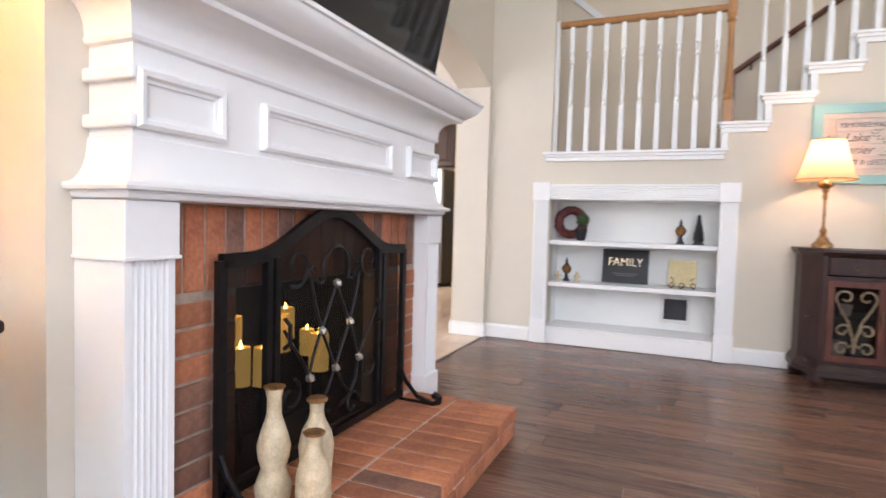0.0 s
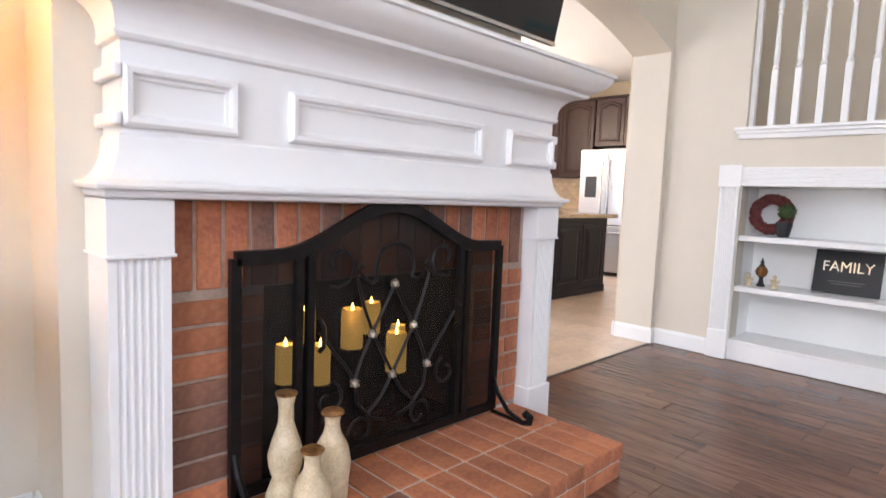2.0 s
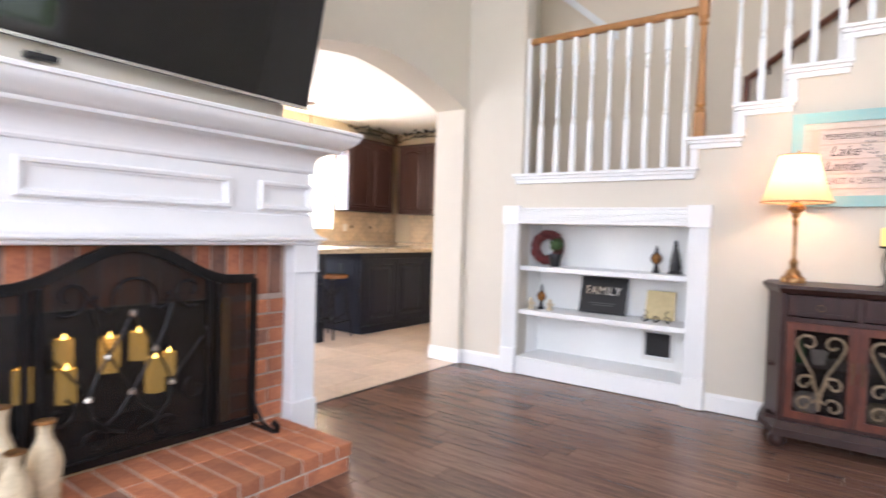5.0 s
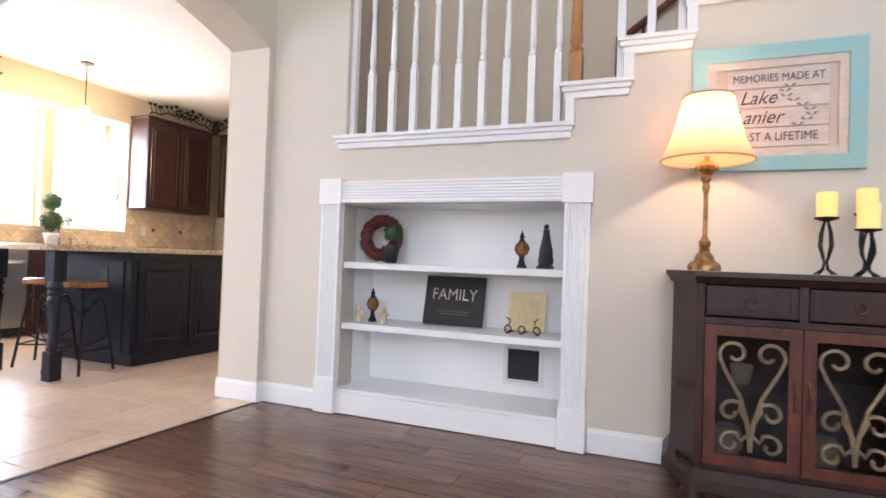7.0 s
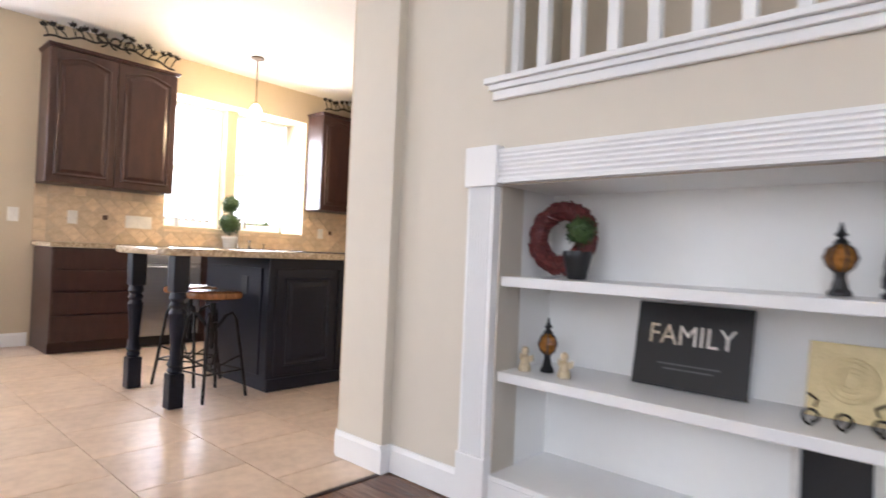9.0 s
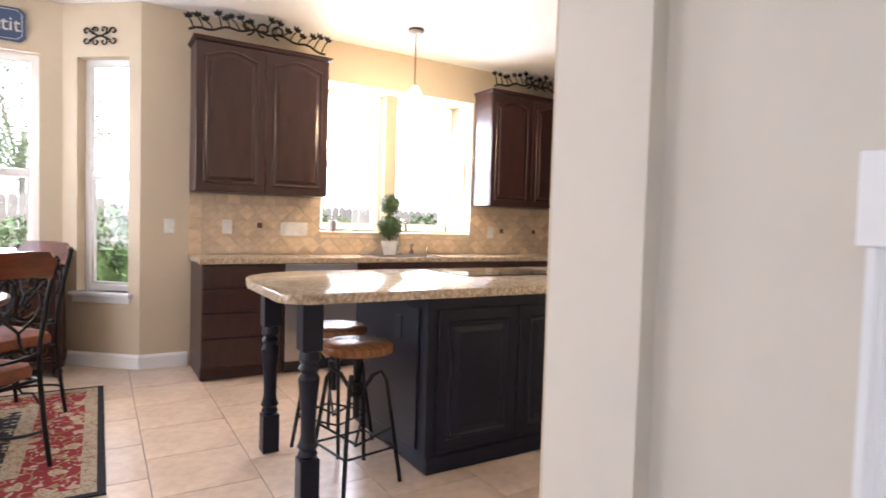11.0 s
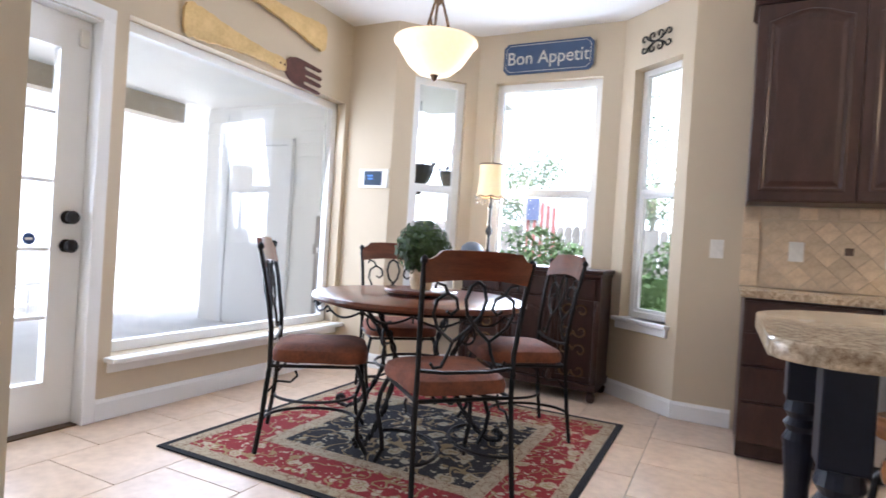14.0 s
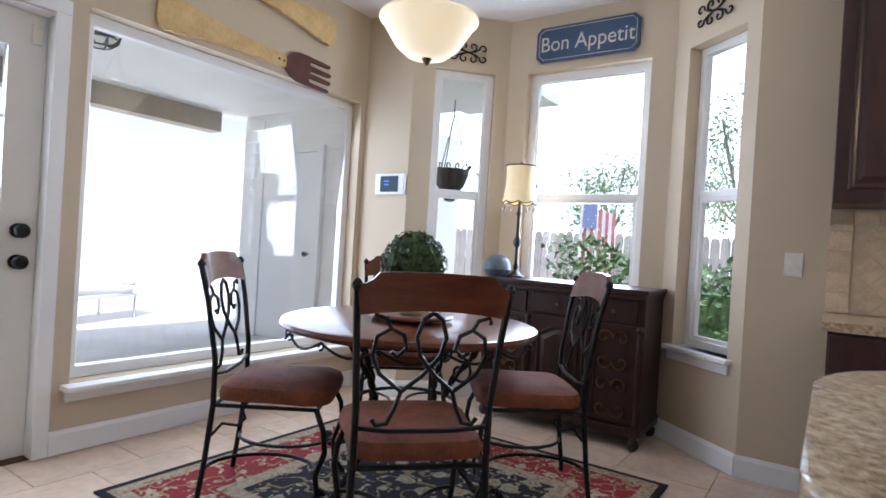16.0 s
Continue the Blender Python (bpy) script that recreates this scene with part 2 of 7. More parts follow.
def run_wall(name, a, b, height, th, holes, material, label, z0=0.0):
    """A wall whose inner face runs from a to b with the room on its left; holes are (u0, u1, z0, z1)."""
    L = math.hypot(b[0] - a[0], b[1] - a[1])
    us = sorted({0, L, *(h[0] for h in holes), *(h[1] for h in holes)})
    zs = sorted({z0, height, *(h[2] for h in holes), *(h[3] for h in holes)})
    bm = bmesh.new()
    for u0, u1 in zip(us, us[1:]):
        for w0, w1 in zip(zs, zs[1:]):
            if not any(h[0] - 1e-6 <= u0 and u1 <= h[1] + 1e-6 and h[2] - 1e-6 <= w0 and w1 <= h[3] + 1e-6 for h in holes):
                box(bm, u0, -th, w0, u1, 0, w1)
    bmesh.ops.remove_doubles(bm, verts=bm.verts, dist=1e-5)
    ang = math.degrees(math.atan2(b[1] - a[1], b[0] - a[0]))
    ob = setting(name, bm, material, label, "wall")
    ob.matrix_world = pose(a[0], a[1], 0, 0, 0, ang)
    return ob


def board(a, b, h=0.115, th=0.016, name="baseboard"):
    L = math.hypot(b[0] - a[0], b[1] - a[1])
    bm = bmesh.new()
    prism(bm, [(0, 0), (th, 0), (th, h - 0.02), (th * 0.55, h - 0.006), (th * 0.5, h), (0, h)], L, Matrix(((0, 0, 1, 0), (1, 0, 0, 0), (0, 1, 0, 0), (0, 0, 0, 1))))
    ob = setting(name, bm, WHITE, "white painted wooden baseboard along the wall", "baseboard")
    ob.matrix_world = pose(a[0], a[1], 0.004, 0, 0, math.degrees(math.atan2(b[1] - a[1], b[0] - a[0])))
    return ob


# ---- structure ----
KX, BIGY, SHELFY, LIVX, KIN, BRX = -5.135, 1.755, 5.20, -0.965, -1.258, -0.758
BAY1, BAY2, BAY3, BAY4 = (KX, 4.42), (-5.56, 3.90), (-5.56, 2.70), (-5.03, 2.20)
KH, LH = 2.84, 5.0

# floors: joints below, pieces above
setting("floor_living", B(-0.975, -3.0, -0.2, 4.6, 6.6, -0.006), GROUT, "dark subfloor under the wooden planks", "floor")
setting("floor_kitchen", B(-6.0, 1.6, -0.2, -0.975, 9.3, -0.006), GROUT, "grouted subfloor under the stone tiles", "floor")
setting("ceiling_kitchen", B(-6.05, 1.5, KH, KIN, 9.4, KH + 0.15), CEIL, "white textured kitchen ceiling", "ceiling")
setting("ceiling_living", B(-2.0, -3.2, LH, 4.8, 6.8, LH + 0.15), CEIL, "white ceiling of the tall living room", "ceiling")

# the wall with the arch and the chimney block
bm = bmesh.new()
AY0, AY1, SPRING, APEX = 3.15, 5.15, 2.150, 2.368
AC, AW = (AY0 + AY1) / 2, (AY1 - AY0) / 2
arc = [(AC + AW * math.cos(math.pi * i / 28), SPRING + (APEX - SPRING) * (1 - abs(math.cos(math.pi * i / 28)) ** 1.6)) for i in range(29)]
MW = Matrix(((0, 0, 1, KIN), (1, 0, 0, 0), (0, 1, 0, 0), (0, 0, 0, 1)))
prism(bm, [(6.45, 0), (6.45, LH), (2.80, LH), (2.80, 0), (AY0, 0)] + arc[::-1] + [(AY1, 0)], LIVX - KIN, MW)
prism(bm, [(1.35, 0), (1.80, 0), (1.80, LH), (1.35, LH)], LIVX - KIN, MW)
prism(bm, [(1.80, 0.80), (2.80, 0.80), (2.80, LH), (1.80, LH)], LIVX - KIN, MW)
prism(bm, [(1.80, 0.0), (2.80, 0.0), (2.80, 0.09), (1.80, 0.09)], LIVX - KIN, MW)
setting("wall_arch", bm, WALL, "beige painted wall with a wide arched opening", "wall")
bm = bmesh.new()
for q in ((1.35, 0, 1.80, LH), (2.80, 0, 3.149, LH), (1.80, 0.80, 2.80, LH), (1.80, 0, 2.80, 0.09)):
    box(bm, LIVX + 0.0002, q[0], q[1], BRX, q[2], q[3])
bmesh.ops.remove_doubles(bm, verts=bm.verts, dist=1e-5)
setting("wall_chimney_breast", bm, WALL, "beige chimney breast above the mantel", "wall")
setting("wall_chimney", B(-1.86, 1.59, 0, KIN - 0.0002, AY0, KH), KWALL, "tan kitchen side of the chimney block", "wall")
run_wall("wall_kitchen_inner", (KIN - 0.012, 5.152), (KIN - 0.012, 9.0), KH, 0.010, [], KWALL, "tan kitchen wall beside the arch")
run_wall("wall_nook_west", (-1.10, 1.35), (-1.10, -3.0), LH, 0.15, [], WALL, "beige living-room wall beside the fireplace")
run_wall("wall_living_south", (-1.10, -3.0), (4.5, -3.0), LH, 0.15, [(1.4, 5.0, 0.8, 4.4)], WALL, "beige wall with the tall living-room window")
run_wall("wall_living_east", (4.5, -3.0), (4.5, 6.6), LH, 0.15, [(2.5, 5.9, 1.2, 4.2)], WALL, "beige wall with windows opposite the fireplace")

# shelf wall: niche below, stair opening above
NX0, NX1, NZ0, NZ1 = -0.425, 0.875, 0.145, 1.195
STEP, RISE, X0 = 0.270, 0.192, 0.845
ZL = 1.588
bm = bmesh.new()
box(bm, -0.9648, SHELFY, 0, NX0, SHELFY + 0.14, ZL - 0.02)
box(bm, NX0, SHELFY, NZ1, NX1, SHELFY + 0.14, ZL - 0.02)
box(bm, NX0, SHELFY, 0, NX1, SHELFY + 0.14, NZ0 - 0.02)
box(bm, NX1, SHELFY, 0, 4.5, SHELFY + 0.14, ZL - 0.02)
box(bm, -0.9648, SHELFY, ZL - 0.02, -0.435, SHELFY + 0.14, LH)
for i in range(13):
    box(bm, X0 + STEP * i, SHELFY, ZL - 0.02, 4.5 if i == 12 else X0 + STEP * (i + 1), SHELFY + 0.14, ZL + RISE * (i + 1) - 0.02)
bmesh.ops.remove_doubles(bm, verts=bm.verts, dist=1e-5)
setting("wall_shelf", bm, WALL, "beige wall with a built-in bookshelf under the stairs", "wall")
# Tan paint is lightened to stand in for light falling from upstairs.
run_wall("wall_stair_back", (4.5, 6.45), (-0.965, 6.45), LH, 0.15, [], mat("stairwell_lightened_paint", (0.78, 0.68, 0.545), 0.75, vary=0.015, scale=2, bump=0.1, bscale=200), "tan painted wall behind the stairs")
setting("stair_landing", B(-0.96, SHELFY + 0.145, ZL - 0.12, X0 + 0.02, 6.44, ZL - 0.01), mat("stair_carpet", (0.45, 0.37, 0.28), 0.95, vary=0.1, scale=40, bump=0.6, bscale=250), "beige carpeted stair landing", "landing")

# kitchen walls
run_wall("wall_big_window", (-5.03, BIGY), (-1.86, BIGY), KH, 0.16, [(0.055, 1.985, 0.34, 2.175), (2.122, 2.952, 0.0, 2.095)], KWALL, "tan wall with a picture window and a glazed door")
run_wall("wall_far", (KIN, 9.0), (KX, 9.0), KH, 0.15, [], KWALL, "tan wall behind the refrigerator")
run_wall("wall_sink", (KX, 9.0), BAY1, KH, 0.45, [(1.51, 3.14, 1.09, 2.48)], KWALL, "tan wall with the deep window over the sink")
CL, AL = math.dist(BAY1, BAY2), math.dist(BAY3, BAY4)
run_wall("wall_bay_north", BAY1, BAY2, KH, 0.14, [(0.10, 0.545, 0.60, 2.43)], KWALL, "tan bay wall with a narrow window")
run_wall("wall_bay_back", BAY2, BAY3, KH, 0.14, [(0.15, 1.04, 0.60, 2.43)], KWALL, "tan bay wall with the middle window")
run_wall("wall_bay_south", BAY3, BAY4, KH, 0.14, [(0.108, 0.564, 0.60, 2.43)], KWALL, "tan bay wall with a narrow window")
run_wall("wall_thermostat", BAY4, (-5.03, BIGY - 0.16), KH, 0.14, [], KWALL, "short tan wall with a control panel")

# baseboards
for a, b in (((KX, 4.765), BAY1), (BAY1, BAY2), (BAY2, BAY3), (BAY3, BAY4), (BAY4, (-5.03, BIGY)), ((-5.03, BIGY), (-2.965, BIGY)), ((-2.02, BIGY), (-1.86, BIGY)), ((-1.86, BIGY), (-1.86, AY0)),
             ((-1.86, AY0), (LIVX, AY0)), ((-1.10, 1.334), (-1.10, -2.9)), ((BRX, 1.35), (-1.10, 1.35)), ((KIN - 0.012, 5.15), (KIN - 0.012, 8.0)), ((LIVX, AY1), (KIN, AY1)), ((-0.572, SHELFY), (LIVX, SHELFY)), ((4.5, SHELFY), (0.98, SHELFY))):
    board(a, b)
board((LIVX, SHELFY), (LIVX, AY1 - 0.016))

# ---- windows and doors ----


def window_unit(name, m, w, z0, z1, label, bars=(), meet=None, jamb=0.05, f=0.048):
    """A window in local x (along the wall), y (into the room), z; m puts it in its opening."""
    root = thing(name, m, label, "window")
    root["kind"] = "structure"
    bm = bordered(0, z0, w, z1, f, -jamb, 0)
    bmesh.ops.bevel(bm, geom=list(bm.edges), offset=0.004, segments=1, affect="EDGES")
    part("window_frame", bm, WHITE, root)
    if meet:
        part("meeting_rail", B(f, -jamb + 0.004, meet - 0.022, w - f, -0.006, meet + 0.022, bevel=0.003), WHITE, root)
        part("sash", bordered(f, z0 + f, w - f, meet - 0.022, 0.022, -jamb + 0.008, -0.012), WHITE, root)
    for x in bars:
        part("muntin", B(x - 0.012, -jamb + 0.006, z0 + f, x + 0.012, -0.008, z1 - f), WHITE, root)
    for a, b in ((z0 + f, meet - 0.022), (meet + 0.022, z1 - f)) if meet else ((z0 + f, z1 - f),):
        p = part("pane", B(f, -jamb + 0.020, a, w - f, -jamb + 0.024, b), PANE, root)
        p.visible_shadow = False
    return root


def bordered(x0, z0, x1, z1, w, y0, y1):
    """A rectangular frame, w wide, from y0 to y1, as one closed ring."""
    bm = bmesh.new()
    rings = [[bm.verts.new(p) for p in ((x0 + o, y, z0 + o), (x1 - o, y, z0 + o), (x1 - o, y, z1 - o), (x0 + o, y, z1 - o))] for o, y in ((0, y0), (0, y1), (w, y1), (w, y0))]
    for a, b in zip(rings, rings[1:] + rings[:1]):
        for k in range(4):
            bm.faces.new((a[k], a[(k + 1) % 4], b[(k + 1) % 4], b[k]))
    return bm


def along(a, b, u, setback):
    ang = math.atan2(b[1] - a[1], b[0] - a[0])
    d = Vector((math.cos(ang), math.sin(ang)))
    n = Vector((-d.y, d.x))
    p = Vector(a) + d * u - n * setback
    return pose(p.x, p.y, 0, 0, 0, math.degrees(ang))


def sill(name, a, b, u0, u1, z, out=0.05, deep=0.10):
    root = along(a, b, u0 - 0.04, 0)
    bm = bmesh.new()
    box(bm, 0, -deep, z - 0.028, u1 - u0 + 0.08, out, z, 0.006)
    box(bm, 0.015, 0.002, z - 0.085, u1 - u0 + 0.065, 0.02, z - 0.028, 0.004)
    ob = setting(name, bm, WHITE, "white painted window sill with an apron", "window sill")
    ob.matrix_world = root


window_unit("window_bay", along(BAY1, BAY2, 0.10, 0.085), 0.445, 0.60, 2.43, "narrow white double-hung bay window", meet=1.525)
sill("window_sill", BAY1, BAY2, 0.10, 0.545, 0.60)
window_unit("window_bay", along(BAY2, BAY3, 0.15, 0.060), 0.89, 0.60, 2.43, "white double-hung middle bay window", meet=1.525, f=0.062)
sill("window_sill", BAY2, BAY3, 0.15, 1.04, 0.60)
window_unit("window_bay", along(BAY3, BAY4, 0.108, 0.040), 0.456, 0.60, 2.43, "narrow white double-hung bay window", meet=1.525, f=0.062)
sill("window_sill", BAY3, BAY4, 0.108, 0.564, 0.60)
BW0, BW1 = (-5.03, BIGY), (-1.86, BIGY)
window_unit("window_picture", along(BW0, BW1, 0.055, 0.085), 1.93, 0.34, 2.175, "large white-framed picture window", jamb=0.055, f=0.060)
sill("window_sill", BW0, BW1, 0.055, 1.985, 0.338, 0.085, 0.09)
K0, K1 = (KX, 9.0), BAY1
for u, w in ((1.59, 0.68), (2.40, 0.66)):
    window_unit("window_sink", along(K0, K1, u, 0.36), w, 1.13, 2.48, "white double-hung window over the sink", meet=1.78)
setting("window_post", B(KX - 0.44, 6.602, 1.1152, KX - 0.24, 6.728, 2.478), KWALL, "tan post between the sink windows", "window frame")
setting("window_ledge", B(KX - 0.44, 5.862, 1.0902, KX - 0.01, 7.488, 1.115, bevel=0.004), mat("ledge_tile", (0.62, 0.50, 0.33), 0.5, vary=0.1, scale=12), "tiled ledge of the sink window", "window sill")
window_unit("window_living", along((-1.10, -3.0), (4.5, -3.0), 1.4, 0.08), 3.6, 0.8, 4.4, "tall white-framed living-room window", bars=(1.2, 2.4), meet=2.6)
window_unit("window_living", along((4.5, -3.0), (4.5, 6.6), 2.5, 0.08), 3.4, 1.2, 4.2, "white-framed living-room window", bars=(1.13, 2.27), meet=2.7)

# glazed door
D0, D1, DZ = -2.900, -2.086, 2.080
door = thing("door_patio", (D0, BIGY - 0.10, 0), "white fifteen-pane glazed door with dark knobs", "door")
door["kind"] = "structure"
DW = D1 - D0
bm = bmesh.new()
gx0, gx1, gz0, gz1 = 0.135, DW - 0.135, 0.225, 1.925
for a in ((0, 0.008, gx0, DZ), (gx1, 0.008, DW, DZ), (gx0, 0.008, gx1, gz0), (gx0, gz1, gx1, DZ)):
    box(bm, a[0], -0.02, a[1], a[2], 0.02, a[3])
part("slab", bm, WHITE, door)
bm = bordered(gx0, gz0, gx1, gz1, 0.018, -0.026, 0.028)
part("glass_bead", bm, WHITE, door)
for i in (1, 2):
    x = gx0 + (gx1 - gx0) * i / 3
    part("muntin", B(x - 0.010, -0.018, gz0 + 0.018, x + 0.010, 0.018, gz1 - 0.018, bevel=0.003), WHITE, door)
for i in range(1, 5):
    z = gz0 + (gz1 - gz0) * i / 5
    part("muntin", B(gx0 + 0.018, -0.017, z - 0.010, gx1 - 0.018, 0.017, z + 0.010, bevel=0.003), WHITE, door)
for i in range(3):
    for j in range(5):
        a, b = gx0 + (gx1 - gx0) * i / 3, gz0 + (gz1 - gz0) * j / 5
        p = part("pane", B(a + 0.011, -0.002, b + 0.011, a + (gx1 - gx0) / 3 - 0.011, 0.002, b + (gz1 - gz0) / 5 - 0.011), PANE, door)
        p.visible_shadow = False
for z in (0.925, 1.07):
    k = part("knob", lathe(bmesh.new(), [(0.034, 0.021), (0.034, 0.028), (0.012, 0.032), (0.012, 0.05), (0.030, 0.058), (0.034, 0.072), (0.026, 0.086), (0.008, 0.09)], 18, Matrix.Translation((0.075, 0, z)) @ Matrix.Rotation(radians(-90), 4, "X")), IRON, door, "dark bronze round knob", True)
part("sensor", B(0.02, 0.021, 1.94, 0.065, 0.040, 2.03, bevel=0.004), WPOT, door, "small white door sensor")
bm = bmesh.new()
for x0, x1 in ((D0 - 0.062, D0 + 0.006), (D1 - 0.006, D1 + 0.062)):
    box(bm, x0, BIGY + 0.0005, 0.004, x1, BIGY + 0.02, DZ + 0.012, 0.004)
box(bm, D0 - 0.062, BIGY + 0.0005, DZ + 0.012, D1 + 0.062, BIGY + 0.022, DZ + 0.08, 0.004)
for x0, x1 in ((D0 - 0.008, D0 - 0.002), (D1 + 0.002, D1 + 0.008)):
    box(bm, x0, BIGY - 0.155, 0.0, x1, BIGY + 0.0003, DZ + 0.005)
box(bm, D0 - 0.002, BIGY - 0.155, DZ + 0.002, D1 + 0.002, BIGY + 0.0003, DZ + 0.01)
setting("door_casing", bm, WHITE, "white moulded casing of the glazed door", "door frame")
setting("door_threshold", B(D0, BIGY - 0.16, -0.004, D1, BIGY - 0.02, 0.006), BRONZE, "bronze door threshold", "threshold")

# ---- living room ----
# fireplace
PF, BF, FY0, FY1 = -0.572, -0.645, 1.41, 3.256
fire = thing("fireplace", (0, 0, 0), "white wooden fireplace surround with fluted pilasters and a brick face", "fireplace")


def loft(bm, steps, x_back, xf, y0, y1):
    rings = []
    for o, z in steps:
        rings.append([bm.verts.new(p) for p in ((x_back, y0 - o, z), (xf + o, y0 - o, z), (xf + o, y1 + o, z), (x_back, y1 + o, z))])
    for a, b in zip(rings, rings[1:]):
        for i in range(4):
            bm.faces.new((a[i], a[(i + 1) % 4], b[(i + 1) % 4], b[i]))
    bm.faces.new(rings[0][::-1]), bm.faces.new(rings[-1])
    return bm


MF0, MF1, MX = 1.455, 3.215, -0.605
cove = [(0.014 + 0.085 * (1 - math.cos(math.pi / 2 * i / 6)), 1.435 + 0.075 * math.sin(math.pi / 2 * i / 6)) for i in range(7)]
crown = [(0.112 + 0.075 * math.sin(math.pi / 2 * i / 6) ** 1.4, 1.527 + 0.075 * (1 - math.cos(math.pi / 2 * i / 6)) ** 0.8) for i in range(7)]
flare = [(0.062 - 0.056 * math.sin(math.pi / 2 * i / 7), 1.062 + 0.11 * (1 - math.cos(math.pi / 2 * i / 7))) for i in range(8)]
profile = [(0.030, 1.022), (0.045, 1.026), (0.050, 1.036), (0.046, 1.044), (0.066, 1.046), (0.069, 1.054), (0.066, 1.062)] + flare + [(0.0, 1.178), (0.0, 1.395), (0.012, 1.400), (0.016, 1.410), (0.012, 1.420), (0.014, 1.428)] + cove + [(0.108, 1.512), (0.112, 1.520)] + crown + [(0.196, 1.606), (0.196, 1.618), (0.188, 1.625)]
part("mantel", loft(bmesh.new(), profile, BRX + 0.001, MX, MF0, MF1), WHITE, fire, "white moulded mantel", True)


def moulding(bm, pts, closed=True, w=0.034, d=0.024):
    """A raised moulding on the frieze, along corners (y, z)."""
    k = len(pts)
    section = [(0, 0.0), (0, d * 0.6), (w * 0.25, d), (w * 0.6, d * 0.9), (w * 0.75, d * 0.35), (w, d * 0.3), (w, 0.0)]
    cy, cz = sum(p[0] for p in pts) / k, sum(p[1] for p in pts) / k
    rings = []
    for y, z in pts:
        sy, sz = (1 if y < cy else -1), (1 if z < cz else -1)
        rings.append([bm.verts.new((MX + dx, y + sy * t, z + sz * t)) for t, dx in section])
    for i in range(k):
        a, b = rings[i], rings[(i + 1) % k]
        for j in range(len(section) - 1):
            bm.faces.new((a[j], a[j + 1], b[j + 1], b[j]))
    return bm


for y0, y1 in ((MF0 + 0.001, 1.740), (1.895, 2.735), (2.895, MF1 - 0.001)):
    part("panel_moulding", moulding(bmesh.new(), [(y0, 1.195), (y1, 1.195), (y1, 1.340), (y0, 1.340)]), WHITE, fire)
for y, s in ((MF0, -1), (MF1, 1)):
    bm = bmesh.new()
    for z0, z1 in ((1.195, 1.229), (1.306, 1.340)):
        box(bm, BRX + 0.002, min(y + s * 0.0005, y + s * 0.022), z0, MX + 0.020, max(y + s * 0.0005, y + s * 0.022), z1, 0.007)
    part("panel_moulding", bm, WHITE, fire)


def fluted(bm, y0, y1, xf, x_back, z0, z1, n=6):
    """A pilaster shaft whose front has n rounded flutes."""
    pts = [(x_back, y0), (xf, y0)]
    m = 0.018
    pitch = (y1 - y0 - 2 * m) / n
    for i in range(n):
        c = y0 + m + pitch * (i + 0.5)
        for k in range(7):
            a = math.pi * k / 6
            pts.append((xf - 0.009 * math.sin(a), c - pitch * 0.38 * math.cos(a)))
    pts += [(xf, y1), (x_back, y1)]
    prism(bm, pts, z1 - z0, Matrix.Translation((0, 0, z0)))
    return bm


for y0, y1 in ((FY0, 1.566), (3.097, FY1)):
    zb = 0.004
    part("pilaster", fluted(bmesh.new(), y0 + 0.006, y1 - 0.006, PF - 0.010, BRX + 0.001, 0.20, 0.878), WHITE, fire, "white fluted pilaster")
    part("plinth", B(BRX + 0.001, y0 - 0.002, zb, PF + 0.004, y1 + 0.002, 0.20, bevel=0.004), WHITE, fire)
    bm = box(bmesh.new(), BRX + 0.001, y0, 0.886, PF, y1, 1.0215, 0.003)
    box(bm, BRX + 0.001, y0 - 0.004, 0.878, PF + 0.004, y1 + 0.004, 0.887, 0.002)
    part("capital_block", bm, WHITE, fire)

# firebox
FB0, FB1, FBZ = 1.847, 2.785, 0.768
bm = bmesh.new()
box(bm, -1.248, FB0 - 0.02, 0.10, -1.238, FB1 + 0.02, FBZ + 0.05), box(bm, -1.238, FB0 - 0.02, 0.10, BF - 0.07, FB0 - 0.003, FBZ + 0.05)
box(bm, -1.238, FB1 + 0.003, 0.10, BF - 0.07, FB1 + 0.02, FBZ + 0.05), box(bm, -1.238, FB0, FBZ + 0.003, BF - 0.07, FB1, FBZ + 0.05), box(bm, -1.238, FB0 - 0.003, 0.10, BF - 0.07, FB1 + 0.003, 0.134)
part("firebox", bm, SOOT, fire, "sooty black firebox")
bm = bmesh.new()
for q in ((1.567, 0.004, FB0, 1.0215), (FB1, 0.004, 3.096, 1.0215), (FB0, FBZ, FB1, 1.0215), (FB0, 0.004, FB1, 0.128)):
    box(bm, BRX + 0.001, q[0], q[1], BF - 0.006, q[2], q[3])
face = part("brick_face", bm, FACE_MORTAR, fire, "mortared red brick face")
HX0, HX1, HY0, HY1, HZ = BF - 0.004, -0.075, 1.570, 3.045, 0.136
hearth = tagged(new("hearth", mesh_of(B(HX0, HY0 + 0.008, 0.001, HX1 - 0.008, HY1 - 0.008, HZ - 0.006), "hearth", MORTAR)), "raised red brick hearth with pale mortar joints", "hearth")

# fireplace screen
screen = thing("fireplace_screen", (-0.60, 0, HZ), "black wrought-iron fireplace screen with an arched top", "fireplace screen")
S0, S1, M0, M1 = 1.735, 2.875, 1.955, 2.665
SC = (S0 + S1) / 2


def s_top(y):
    t = abs(y - SC) / ((S1 - S0) / 2)
    return 0.735 + 0.145 * (0.5 + 0.5 * math.cos(math.pi * min(1, t / 0.78))) - 0.010 * t


